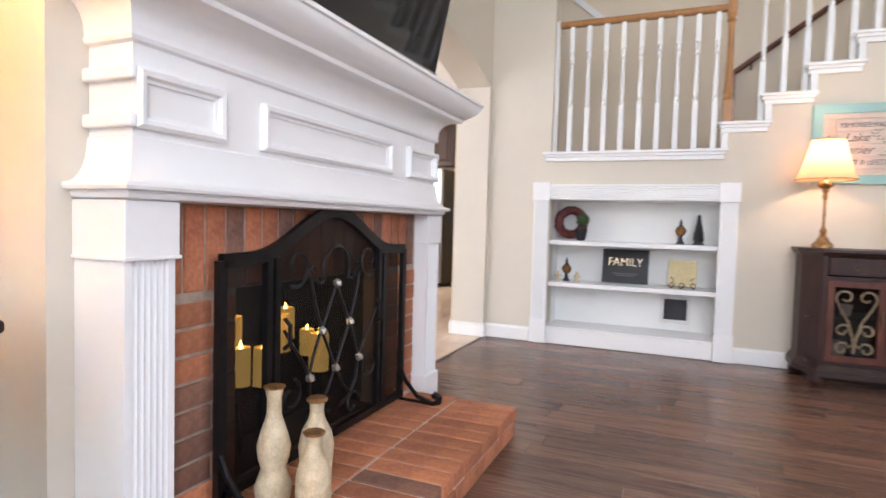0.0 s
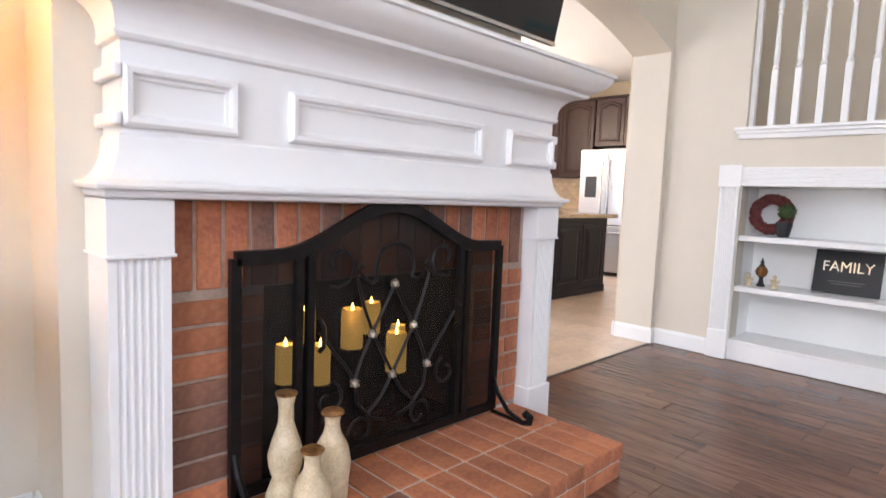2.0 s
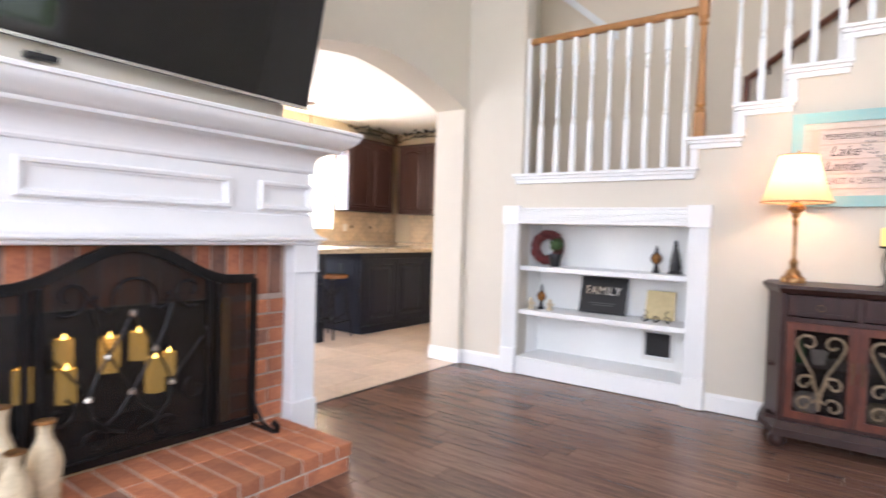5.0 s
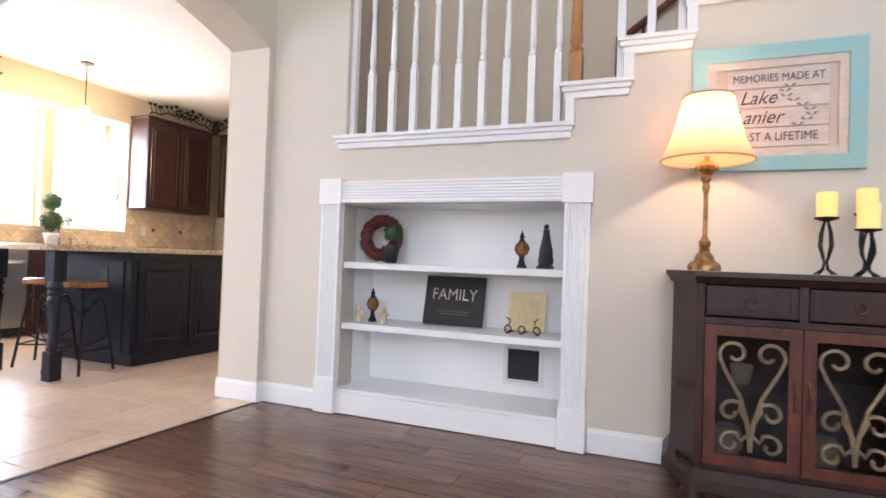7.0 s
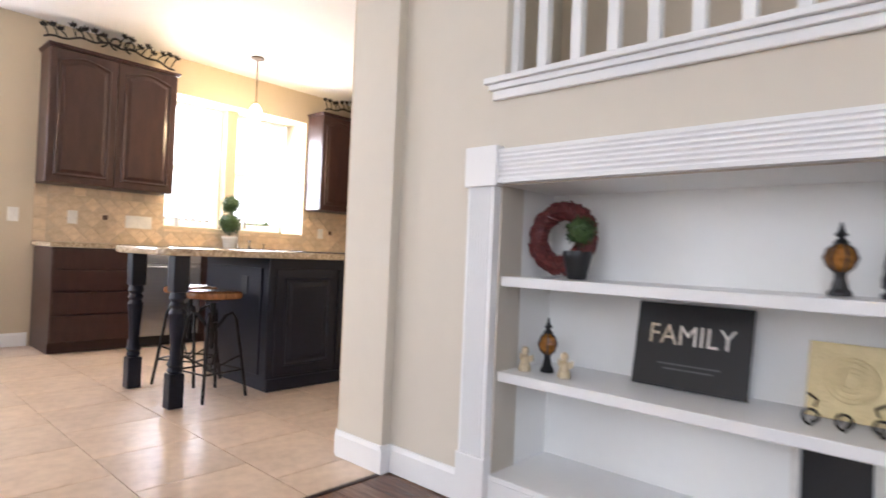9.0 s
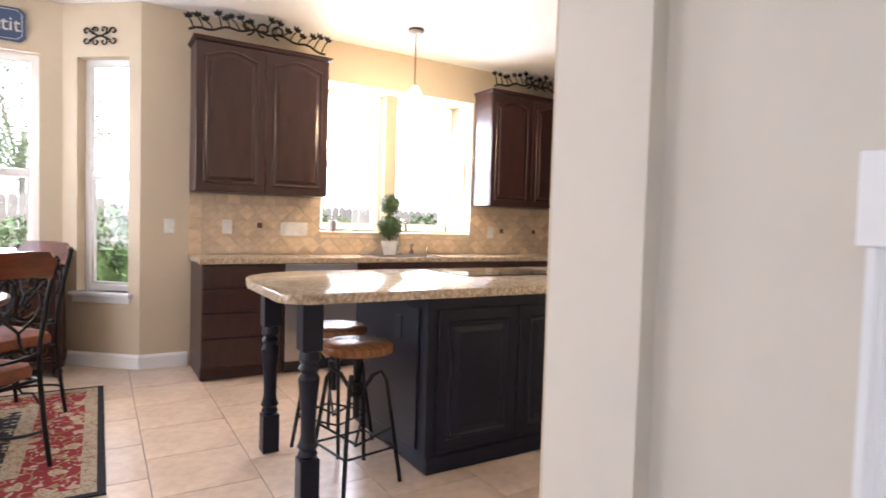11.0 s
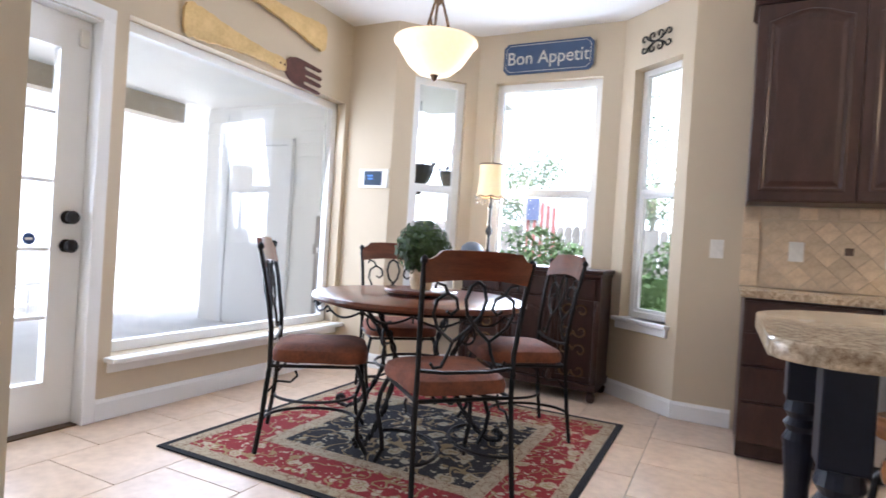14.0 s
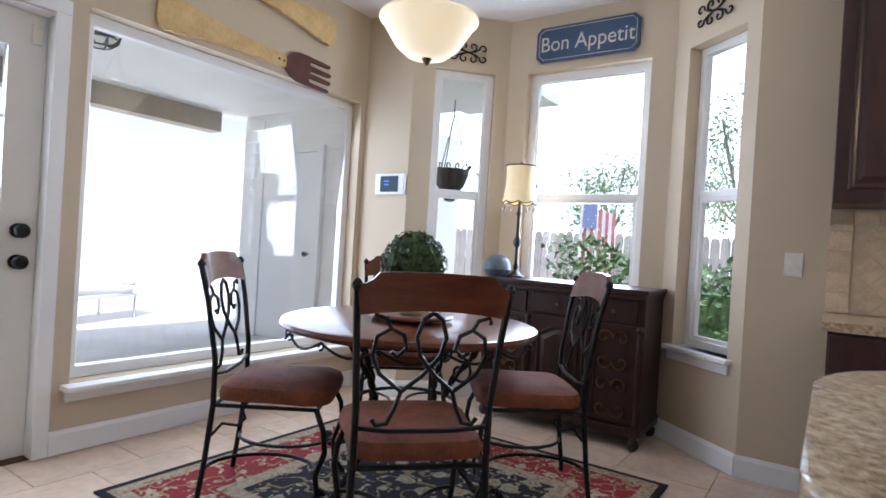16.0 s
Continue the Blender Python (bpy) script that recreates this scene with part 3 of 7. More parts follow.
def strip(bm, pts, w=0.030, d=0.022):
    for a, b in zip(pts, pts[1:]):
        pa, pb = Vector((0, *a)), Vector((0, *b))
        n = Vector((0, -(pb - pa).z, (pb - pa).y)).normalized() * w / 2
        o = Vector((d / 2, 0, 0))
        vs = [bm.verts.new(p + i + j) for p in (pa, pb) for i, j in ((n, o), (n, -o), (-n, -o), (-n, o))]
        for f in ((0, 1, 5, 4), (1, 2, 6, 5), (2, 3, 7, 6), (3, 0, 4, 7), (0, 3, 2, 1), (4, 5, 6, 7)):
            bm.faces.new([vs[i] for i in f])
    return bm


top = [(S0 + (S1 - S0) * i / 40, s_top(S0 + (S1 - S0) * i / 40)) for i in range(41)]
bm = strip(bmesh.new(), top, 0.042)
strip(bm, [(S0, 0.02), (S0, s_top(S0))], 0.03), strip(bm, [(S1, 0.02), (S1, s_top(S1))], 0.03), strip(bm, [(S0, 0.035), (S1, 0.035)], 0.03)
part("frame", bm, IRON, screen)
for a, b in ((M0 - 0.02, M0 + 0.02), (M1 - 0.02, M1 + 0.02)):
    bm = strip(bmesh.new(), [(a, 0.05), (a, s_top(a) - 0.02)], 0.024)
    strip(bm, [(b, 0.05), (b, s_top(b) - 0.025)], 0.024)
    part("upright", bm, IRON, screen)
MESHM = glass_material("fine_mesh", (0.52, 0.50, 0.48), 0.5)
bm = bmesh.new()
prism(bm, [(S0 + 0.01, 0.05)] + [(S1 - 0.01, 0.05)] + [(y, z - 0.01) for y, z in top[::-1][1:-1]], 0.001, Matrix(((0, 0, 1, -0.012), (1, 0, 0, 0), (0, 1, 0, 0), (0, 0, 0, 1))))
part("mesh", bm, MESHM, screen, "fine black wire mesh")


def scroll(bm, pts, r=0.006, x=0.012):
    return tube(bm, [(x, y, z) for y, z in pts], r, 6)


bm = bmesh.new()
scroll(bm, spiral(SC, 0.668, 0.085, 0.085, -25, 205))
for s in (-1, 1):
    scroll(bm, [(SC + s * 0.077, 0.632), (SC + s * 0.105, 0.622), (SC + s * 0.135, 0.640), (SC + s * 0.160, 0.672), (SC + s * 0.150, 0.690), (SC + s * 0.138, 0.678)])
    scroll(bm, [(SC + s * y, z) for y, z in spiral(0.235, 0.690, 0.075, 0.020, 300, -60)])
    scroll(bm, [(SC + s * y, z) for y, z in ((0.0, 0.613), (0.040, 0.540), (0.092, 0.452), (0.135, 0.370), (0.163, 0.296), (0.150, 0.215), (0.090, 0.150), (0.030, 0.130))])
    scroll(bm, [(SC + s * y, z) for y, z in ((0.160, 0.640), (0.130, 0.540), (0.092, 0.452), (0.045, 0.370), (0.0, 0.292), (-0.050, 0.215), (-0.110, 0.165))])
    scroll(bm, [(SC + s * y, z) for y, z in ((0.300, 0.480), (0.255, 0.420), (0.200, 0.355), (0.163, 0.296))])
    scroll(bm, [(SC + s * y, z) for y, z in spiral(0.265, 0.250, 0.060, 0.018, 110, 450)])
    scroll(bm, [(SC + s * y, z) for y, z in spiral(0.130, 0.115, 0.055, 0.018, 0, 330)])
part("scrollwork", bm, IRON, screen, "curling wrought-iron scrollwork")
CRYSTAL = mat("clear_crystal", (0.36, 0.32, 0.27), 0.08, 0.6, vary=0.2, scale=60)
for y, z in ((SC - 0.008, 0.613), (SC - 0.100, 0.448), (SC + 0.085, 0.455), (SC - 0.168, 0.291), (SC - 0.008, 0.292), (SC + 0.158, 0.300)):
    bm = bmesh.new()
    bmesh.ops.create_icosphere(bm, subdivisions=1, radius=0.019, matrix=Matrix.Translation((0.022, y, z)))
    part("crystal", bm, CRYSTAL, screen, "clear faceted crystal")
for y in (S0, S1):
    bm = tube(bmesh.new(), [(0, y, 0.16), (0.03, y, 0.10), (0.09, y, 0.035), (0.17, y, 0.010), (0.20, y, 0.020), (0.205, y, 0.045), (0.185, y, 0.055), (0.175, y, 0.04)], 0.010, 8, flat=1.6)
    tube(bm, [(0.0, y, 0.012), (0.17, y, 0.008)], 0.008, 6)
    part("scroll_foot", bm, IRON, screen)
for y in (M0 + 0.05, M1 - 0.05):
    part("handle", tube(bmesh.new(), [(0.012, y, 0.42), (0.035, y, 0.44), (0.035, y, 0.50), (0.012, y, 0.52)], 0.008, 6), IRON, screen)

# candles in the firebox, on an iron stand
FLAME = glow("candle_flame", (1.0, 0.62, 0.12), 30.0, (1, 0.8, 0.4))
# Emission imitates light shining through the wax; cabinet candles without flames share it.
WAX = glow("emissive_wax", (1.0, 0.64, 0.14), 0.75, (0.82, 0.60, 0.24))
stand = thing("candle_stand", (-0.93, 0, 0.134), "black iron tiered candle stand inside the firebox", "candle stand")
CANDLES = ((-0.745, 1.975, 0.42, 0.033, 0.13), (-0.785, 2.135, 0.375, 0.036, 0.14), (-0.881, 2.339, 0.45, 0.043, 0.155), (-0.990, 2.515, 0.46, 0.040, 0.135), (-0.800, 2.500, 0.345, 0.042, 0.16), (-0.995, 2.200, 0.47, 0.038, 0.13), (-0.975, 2.655, 0.36, 0.034, 0.12))
for x, y, z, r, h in CANDLES:
    bm = lathe(bmesh.new(), [(r * 0.98, 0), (r, 0.003), (r, h - 0.01), (r * 0.93, h), (r * 0.75, h - 0.014), (0.004, h - 0.016)], 20)
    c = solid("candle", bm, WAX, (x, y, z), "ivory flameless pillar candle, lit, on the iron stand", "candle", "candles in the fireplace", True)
    part("flame", lathe(bmesh.new(), [(0.001, h - 0.015), (0.006, h - 0.008), (0.0075, h), (0.004, h + 0.014), (0.0008, h + 0.024)], 8), FLAME, c, "glowing flame", True)
    bm = lathe(bmesh.new(), [(r * 1.15, -0.008), (r * 1.15, 0)], 16, Matrix.Translation((x + 0.93, y, z - 0.134)))
    part("cup", bm, IRON, stand)
    part("stem", tube(bmesh.new(), [(x + 0.93, y, z - 0.142), (x + 0.93, y, 0.05), ((x + 0.93) * 0.6, y * 0.7 + 2.29 * 0.3, 0.006)], 0.006, 6), IRON, stand)
part("base_bar", tube(bmesh.new(), [(0, 1.98, 0.012), (0, 2.66, 0.012)], 0.011, 8), IRON, stand)
bulb("candle_light", (-0.80, 2.28, 0.62), 0.8, (1, 0.55, 0.15), 0.05)

# three vases on the hearth
for x, y, k in ((-0.485, 1.833, 0), (-0.405, 1.935, 1), (-0.338, 1.829, 2)):
    if k == 0:
        prof = [(0.040, 0), (0.052, 0.02), (0.055, 0.055), (0.042, 0.092), (0.036, 0.108), (0.046, 0.14), (0.050, 0.175), (0.040, 0.215), (0.028, 0.25), (0.022, 0.27), (0.021, 0.315), (0.027, 0.347), (0.030, 0.353), (0.024, 0.355), (0.018, 0.33)]
    elif k == 1:
        prof = [(0.040, 0), (0.046, 0.02), (0.050, 0.09), (0.055, 0.14), (0.046, 0.18), (0.026, 0.215), (0.021, 0.235), (0.023, 0.26), (0.031, 0.270), (0.026, 0.275), (0.018, 0.25)]
    else:
        prof = [(0.040, 0), (0.050, 0.015), (0.052, 0.06), (0.050, 0.11), (0.040, 0.145), (0.024, 0.170), (0.021, 0.19), (0.026, 0.214), (0.030, 0.219), (0.025, 0.222), (0.017, 0.20)]
    if k:
        prof = [(q, z * 1.10) for q, z in prof]
    v = solid("vase", lathe(bmesh.new(), prof, 28), CREAM, (x, y, HZ + 0.001), "cream embossed ceramic bottle vase on the brick hearth", "vase", "vases on the hearth", True)
    part("rim", lathe(bmesh.new(), [(prof[-3][0] + 0.001, prof[-3][1] - 0.004), (prof[-3][0] + 0.002, prof[-3][1] + 0.001), (prof[-2][0], prof[-2][1] + 0.002), (prof[-2][0] - 0.005, prof[-2][1] + 0.0015)], 24), GOLD, v, "worn gold rim", True)

# television
tv = thing("television", Matrix.Translation((-0.662, 2.418, 1.755)) @ Euler((0, 0, radians(-4.6))).to_matrix().to_4x4() @ Euler((radians(-1.9), 0, 0)).to_matrix().to_4x4() @ Euler((0, radians(11), 0)).to_matrix().to_4x4(), "large black flat-screen television tilted forward above the mantel", "television")
part("housing", B(-0.026, -0.77, 0, 0.0, 0.77, 0.89, bevel=0.006), PLASTIC, tv)
part("bezel", B(0.0005, -0.768, 0.002, 0.006, 0.768, 0.016, bevel=0.002), CHROME, tv, "silver lower bezel strip")
part("screen", B(0.0005, -0.758, 0.018, 0.004, 0.758, 0.878), SCREEN, tv, "dark glossy screen")
part("mount", B(-0.075, -0.15, 0.10, -0.0265, 0.15, 0.30), IRON, tv)
dev = thing("cable_box", (-0.735, 2.02, 1.715), "small black sensor with a dangling cable under the television", "sensor")
part("body", B(-0.02, -0.055, 0.0, 0.02, 0.055, 0.022, bevel=0.004), PLASTIC, dev)
part("cable", tube(bmesh.new(), [(-0.015, -0.03, 0.01), (-0.02, -0.04, -0.03), (0.0, -0.035, -0.06), (0.0, -0.01, -0.055), (-0.018, -0.005, 0.0), (-0.022, 0.0, 0.04)], 0.003, 6), PLASTIC, dev)

# side table and lamp beside the fireplace
table = thing("side_table", (-0.80, 0.80, 0), "black metal side table with dark wooden top and slatted shelf", "side table")
part("top", B(-0.30, -0.30, 0.775, 0.335, 0.30, 0.80, bevel=0.008), DARKWOOD, table, "dark wooden top")
part("apron", B(-0.28, -0.28, 0.74, 0.31, 0.28, 0.774), IRON, table)
for x in (-0.26, 0.29):
    for y in (-0.26, 0.26):
        part("leg", B(x - 0.017, y - 0.017, 0.004, x + 0.017, y + 0.017, 0.74, bevel=0.003), IRON, table)
for i in range(7):
    y = -0.23 + 0.46 * i / 6
    part("slat", tube(bmesh.new(), [(-0.25, y, 0.22), (0.28, y, 0.22)], 0.008, 6), IRON, table)
part("shelf_rail", B(-0.26, -0.262, 0.205, 0.29, -0.25, 0.235), IRON, table)
part("shelf_rail", B(-0.26, 0.25, 0.205, 0.29, 0.262, 0.235), IRON, table)
for s in (-1, 1):
    bm = tube(bmesh.new(), [(0.29, s * y, z) for y, z in spiral(0.13, 0.56, 0.09, 0.02, -90, 330)], 0.007, 6)
    part("scroll", bm, IRON, table)
    bm = tube(bmesh.new(), [(s * y + 0.015, 0.26, z) for y, z in spiral(0.13, 0.56, 0.09, 0.02, -90, 330)], 0.007, 6)
    part("scroll", bm, IRON, table)
SHADE = shade_cloth("lamp_shade_cloth", (0.80, 0.64, 0.36), (1.0, 0.66, 0.26), 0.6)
lamp = thing("table_lamp", (-0.82, 0.88, 0.80), "bronze scroll-footed table lamp, lit, with a cream bell shade", "lamp")
part("base", lathe(bmesh.new(), [(0.09, 0.001), (0.09, 0.012), (0.05, 0.024), (0.02, 0.03)], 20), BRONZE, lamp)
part("stem", tube(bmesh.new(), [(0, 0.01 + 0.17 * math.sin(t), 0.20 - 0.18 * math.cos(t)) for t in (0.1 * k for k in range(28))] + [(0, 0.055, 0.385), (0, 0.02, 0.43), (0, 0, 0.48), (0, 0, 0.56)], 0.007, 8), BRONZE, lamp)
part("shade", lathe(bmesh.new(), [(0.255, 0.515), (0.20, 0.62), (0.155, 0.74), (0.13, 0.84), (0.128, 0.842), (0.125, 0.842), (0.15, 0.74), (0.195, 0.62), (0.250, 0.517)], 32), SHADE, lamp, "cream cloth bell shade", True)
bulb("lamp_bulb", (-0.82, 0.88, 1.44), 125, (1, 0.75, 0.38), 0.04)

# built-in shelf
shelf = thing("built_in_bookshelf", (0, SHELFY, 0), "white built-in bookshelf with a fluted surround", "bookshelf")
ND = 0.36
for x0, x1 in ((NX0 - 0.015, NX0), (NX1, NX1 + 0.015)):
    part("side_panel", B(x0, 0.001, NZ0 - 0.02, x1, ND, NZ1 + 0.015), NICHE, shelf)
part("top_panel", B(NX0, 0.001, NZ1, NX1, ND, NZ1 + 0.015), NICHE, shelf)
part("back_panel", B(NX0 - 0.015, ND, NZ0 - 0.02, NX1 + 0.015, ND + 0.012, NZ1 + 0.015), NICHE, shelf)
part("bottom_shelf", B(NX0, -0.020, NZ0 - 0.019, NX1, ND, NZ0, bevel=0.004), WHITE, shelf)
for z in (0.479, 0.827):
    part("shelf_board", B(NX0 + 0.001, 0.012, z, NX1 - 0.001, ND - 0.001, z + 0.036, bevel=0.003), WHITE, shelf)


def flute_bar(bm, length, width, n, vertical, x, z):
    """A fluted board; its flutes run along its length."""
    pts = [(0, 0), (0, -0.040)]
    m = 0.012
    pitch = (width - 2 * m) / n
    for i in range(n):
        c = m + pitch * (i + 0.5)
        for k in range(6):
            a = math.pi * k / 5
            pts.append((c - pitch * 0.40 * math.cos(a), -0.040 + 0.007 * math.sin(a)))
    pts += [(width, -0.040), (width, 0)]
    if vertical:
        mtx = Matrix(((1, 0, 0, x), (0, 1, 0, -0.001), (0, 0, 1, z), (0, 0, 0, 1)))
    else:
        mtx = Matrix(((0, 0, 1, x), (0, 1, 0, -0.001), (1, 0, 0, z), (0, 0, 0, 1)))
    return prism(bm, pts, length, mtx)


for x in (-0.553, 0.845):
    part("pilaster", flute_bar(bmesh.new(), 0.985, 0.122, 7, True, x, 0.205), WHITE, shelf, "white fluted pilaster")
    part("corner_block", B(x - 0.012, -0.052, 1.190, x + 0.134, -0.001, 1.337, bevel=0.003), WHITE, shelf)
    part("plinth_block", B(x - 0.006, -0.050, 0.004, x + 0.128, -0.001, 0.205, bevel=0.003), WHITE, shelf)
part("header", flute_bar(bmesh.new(), 1.254, 0.122, 6, False, -0.419, 1.200), WHITE, shelf, "white fluted header")
part("kickboard", B(-0.425, -0.018, 0.004, 0.838, -0.001, NZ0 - 0.020, bevel=0.003), WHITE, shelf)

# things on the shelf
TOP1, TOP2, BOT = 0.864, 0.516, NZ0 + 0.001
sy = SHELFY
wr = thing("wreath", pose(-0.285, sy + 0.20, TOP1 + 0.152, -8, 0, 0), "dark red berry wreath leaning on the shelf back", "wreath")
rnd = random.Random(4)
ring = [(0.104 * math.cos(radians(a)), 0, 0.104 * math.sin(radians(a))) for a in range(0, 361, 12)]
part("ring", tube(bmesh.new(), ring, 0.033, 9), WREATH, wr)
bm = bmesh.new()
for i in range(340):
    a, b = rnd.random() * 6.283, rnd.random() * 6.283
    q = 0.033 * rnd.uniform(0.95, 1.15)
    da, db = rnd.uniform(0.10, 0.22), rnd.uniform(0.3, 0.9)
    pts = [((0.104 + q * math.cos(b + db * t)) * math.cos(a + da * t), q * math.sin(b + db * t), (0.104 + q * math.cos(b + db * t)) * math.sin(a + da * t)) for t in (-0.5, 0.0, 0.5)]
    tube(bm, pts, rnd.uniform(0.0032, 0.0055), 5)
tagged(part("berry_cover", bm, BERRY, wr, "dark red berry twigs"), kind="stuff")


def leaf_ball(bm, c, r, n=260, size=0.013, seed=1):
    rnd = random.Random(seed)
    for _ in range(n):
        v = Vector((rnd.gauss(0, 1), rnd.gauss(0, 1), rnd.gauss(0, 1))).normalized()
        p = Vector(c) + v * r * rnd.uniform(0.72, 1.06)
        t = (v.orthogonal().normalized() * math.cos(rnd.random() * 6.3) + v.cross(v.orthogonal().normalized()) * math.sin(rnd.random() * 6.3)).normalized()
        t = (t + v * rnd.uniform(-0.2, 0.9)).normalized()
        w = t.cross(v).normalized()
        s = size * rnd.uniform(0.7, 1.3)
        q = [bm.verts.new(p + t * s * a + w * s * b + v * s * c2) for a, b, c2 in ((-1, 0, 0), (0, 0.55, 0.15), (1, 0, 0), (0, -0.55, 0.15))]
        bm.faces.new(q[:3]), bm.faces.new((q[0], q[2], q[3]))
    bmesh.ops.create_icosphere(bm, subdivisions=2, radius=r * 0.80, matrix=Matrix.Translation(c))
    return bm


tp = thing("topiary", (-0.190, sy + 0.145, TOP1 + 0.001), "small round topiary in a black pot", "plant")
part("pot", lathe(bmesh.new(), [(0.032, 0), (0.036, 0.01), (0.046, 0.06), (0.052, 0.085), (0.050, 0.10), (0.03, 0.095)], 18), PLASTIC, tp, "black pot", True)
part("trunk", tube(bmesh.new(), [(0, 0, 0.09), (0.010, 0, 0.14)], 0.006, 6), DARKWOOD, tp)
part("foliage", leaf_ball(bmesh.new(), (0.010, 0, 0.172), 0.055, 260, 0.010, 3), LEAF, tp)


def finial(x, y, z, s, seed):
    f = thing("finial", (x, y, z), "black finial with an amber mosaic globe", "ornament", "amber globe finials")
    part("base", lathe(bmesh.new(), [(0.030 * s, 0), (0.030 * s, 0.010), (0.022 * s, 0.02), (0.014 * s, 0.05), (0.016 * s, 0.065)], 6), PLASTIC, f)
    g = lathe(bmesh.new(), [(0.010 * s, 0.062), (0.030 * s, 0.080), (0.040 * s, 0.104), (0.030 * s, 0.128), (0.010 * s, 0.142)], 12)
    part("globe", g, AMBER, f, "amber globe")
    bm = bmesh.new()
    for a in range(0, 360, 60):
        tube(bm, [(math.cos(radians(a)) * r * s, math.sin(radians(a)) * r * s, q) for r, q in ((0.011, 0.062), (0.032, 0.080), (0.042, 0.104), (0.032, 0.128), (0.011, 0.142))], 0.003, 5)
    part("cage", bm, PLASTIC, f)
    part("spire", lathe(bmesh.new(), [(0.022 * s, 0.142), (0.016 * s, 0.150), (0.008 * s, 0.158), (0.018 * s, 0.166), (0.010 * s, 0.174), (0.006 * s, 0.186), (0.002, 0.20)], 10), PLASTIC, f)


finial(0.582, sy + 0.18, TOP1 + 0.001, 0.95, 1)
finial(-0.300, sy + 0.15, TOP2 + 0.001, 0.92, 2)
ob = thing("obelisk", (0.712, sy + 0.18, TOP1 + 0.001), "black eight-sided obelisk with a ball top", "ornament")
part("base", lathe(bmesh.new(), [(0.055, 0), (0.055, 0.012), (0.042, 0.018), (0.042, 0.026)], 4, Matrix.Rotation(radians(45), 4, "Z")), PLASTIC, ob)
part("shaft", lathe(bmesh.new(), [(0.040, 0.026), (0.042, 0.05), (0.036, 0.07), (0.038, 0.085), (0.016, 0.19), (0.020, 0.20), (0.012, 0.207)], 8), PLASTIC, ob)
part("ball", lathe(bmesh.new(), [(0.005, 0.205), (0.014, 0.214), (0.015, 0.222), (0.010, 0.232), (0.002, 0.237)], 12), PLASTIC, ob, smooth=True)
for x, dy in ((-0.365, 0.10), (-0.205, 0.11)):
    fg = lathe(bmesh.new(), [(0.022, 0), (0.024, 0.008), (0.016, 0.035), (0.019, 0.05), (0.010, 0.060), (0.014, 0.072), (0.012, 0.084), (0.003, 0.090)], 12)
    for s in (-1, 1):
        prism(fg, [(0, 0.02), (s * 0.03, 0.04), (s * 0.028, 0.062), (0, 0.045)], 0.006, Matrix.Translation((0, 0.012, 0)) @ Matrix.Rotation(radians(90), 4, "X"))
    solid("figurine", fg, CREAM, (x, sy + dy, TOP2 + 0.001), "small cream winged figurine on the shelf", "figurine", "small figurines", True)
frame_ = thing("word_plaque", pose(0.165, sy + 0.245, TOP2 + 0.004, -12, 0, 0), "black square plaque with silver letters leaning on the shelf", "plaque")
part("board", B(-0.185, 0, 0, 0.185, 0.012, 0.285, bevel=0.002), PLASTIC, frame_)


def text_mesh(name, body, size, material, parent, at, rot=(90, 0, 0), depth=0.001, align="CENTER", label="", shear=0.0, squeeze=1.0):
    cu = bpy.data.curves.new(name, "FONT")
    cu.body, cu.size, cu.extrude, cu.align_x, cu.align_y, cu.shear = body, size, depth, align, "CENTER", shear
    tmp = bpy.data.objects.new(name, cu)
    scene.collection.objects.link(tmp)
    me = bpy.data.meshes.new_from_object(tmp.evaluated_get(bpy.context.evaluated_depsgraph_get()))
    bpy.data.objects.remove(tmp)
    me.materials.append(material)
    o = new(name, me)
    o.parent = parent
    o.matrix_local = pose(*at, *rot) @ Matrix.Diagonal((squeeze, 1, 1, 1))
    return tagged(o, label)


SILVER = mat("silver_letters", (0.80, 0.79, 0.77), 0.12, 1.0)
text_mesh("letters", "FAMILY", 0.096, SILVER, frame_, (0.0, -0.002, 0.175), squeeze=0.90)
part("bar", B(-0.10, -0.001, 0.078, 0.10, 0.001, 0.083), mat("grey_ink", (0.10, 0.10, 0.10), 0.5), frame_)
part("bar", B(-0.08, -0.001, 0.062, 0.08, 0.001, 0.067), bpy.data.materials["grey_ink"], frame_)
plate = thing("gold_tile", pose(0.610, sy + 0.20, TOP2 + 0.012, -14, 0, 0), "square gold embossed tile on a black iron easel", "tile")
part("tile", B(-0.103, 0, 0, 0.103, 0.010, 0.21, bevel=0.003), mat("gold_leaf", (0.56, 0.46, 0.25), 0.45, 0.3, vary=0.1, scale=30, bump=0.5, bscale=90), plate)
for r in (0.022, 0.035, 0.05, 0.062):
    part("embossed_ring", tube(bmesh.new(), [(r * math.cos(radians(a)), -0.001, 0.11 + r * math.sin(radians(a))) for a in range(0, 361, 15)], 0.002, 5), bpy.data.materials["gold_leaf"], plate)
easel = thing("easel", (0.610, sy + 0.13, TOP2 + 0.001), "small black wrought-iron scroll easel", "easel")
for x in (-0.075, 0.0, 0.075):
    s = 1 if x > 0 else -1
    bm = tube(bmesh.new(), [(x + s * 0.02 * math.cos(radians(a)) * (1 - a / 700), 0.0, 0.024 + 0.022 * math.sin(radians(a)) * (1 - a / 700)) for a in range(-90, 300, 30)], 0.004, 6)
    tube(bm, [(x, 0, 0.004), (x, 0.10, 0.004)], 0.004, 6)
    if x:
        tube(bm, [(x - s * 0.005, 0, 0.05), (x - s * 0.012, 0, 0.07), (x + s * 0.01, 0, 0.085)], 0.0035, 6)
    part("scroll", bm, IRON, easel)
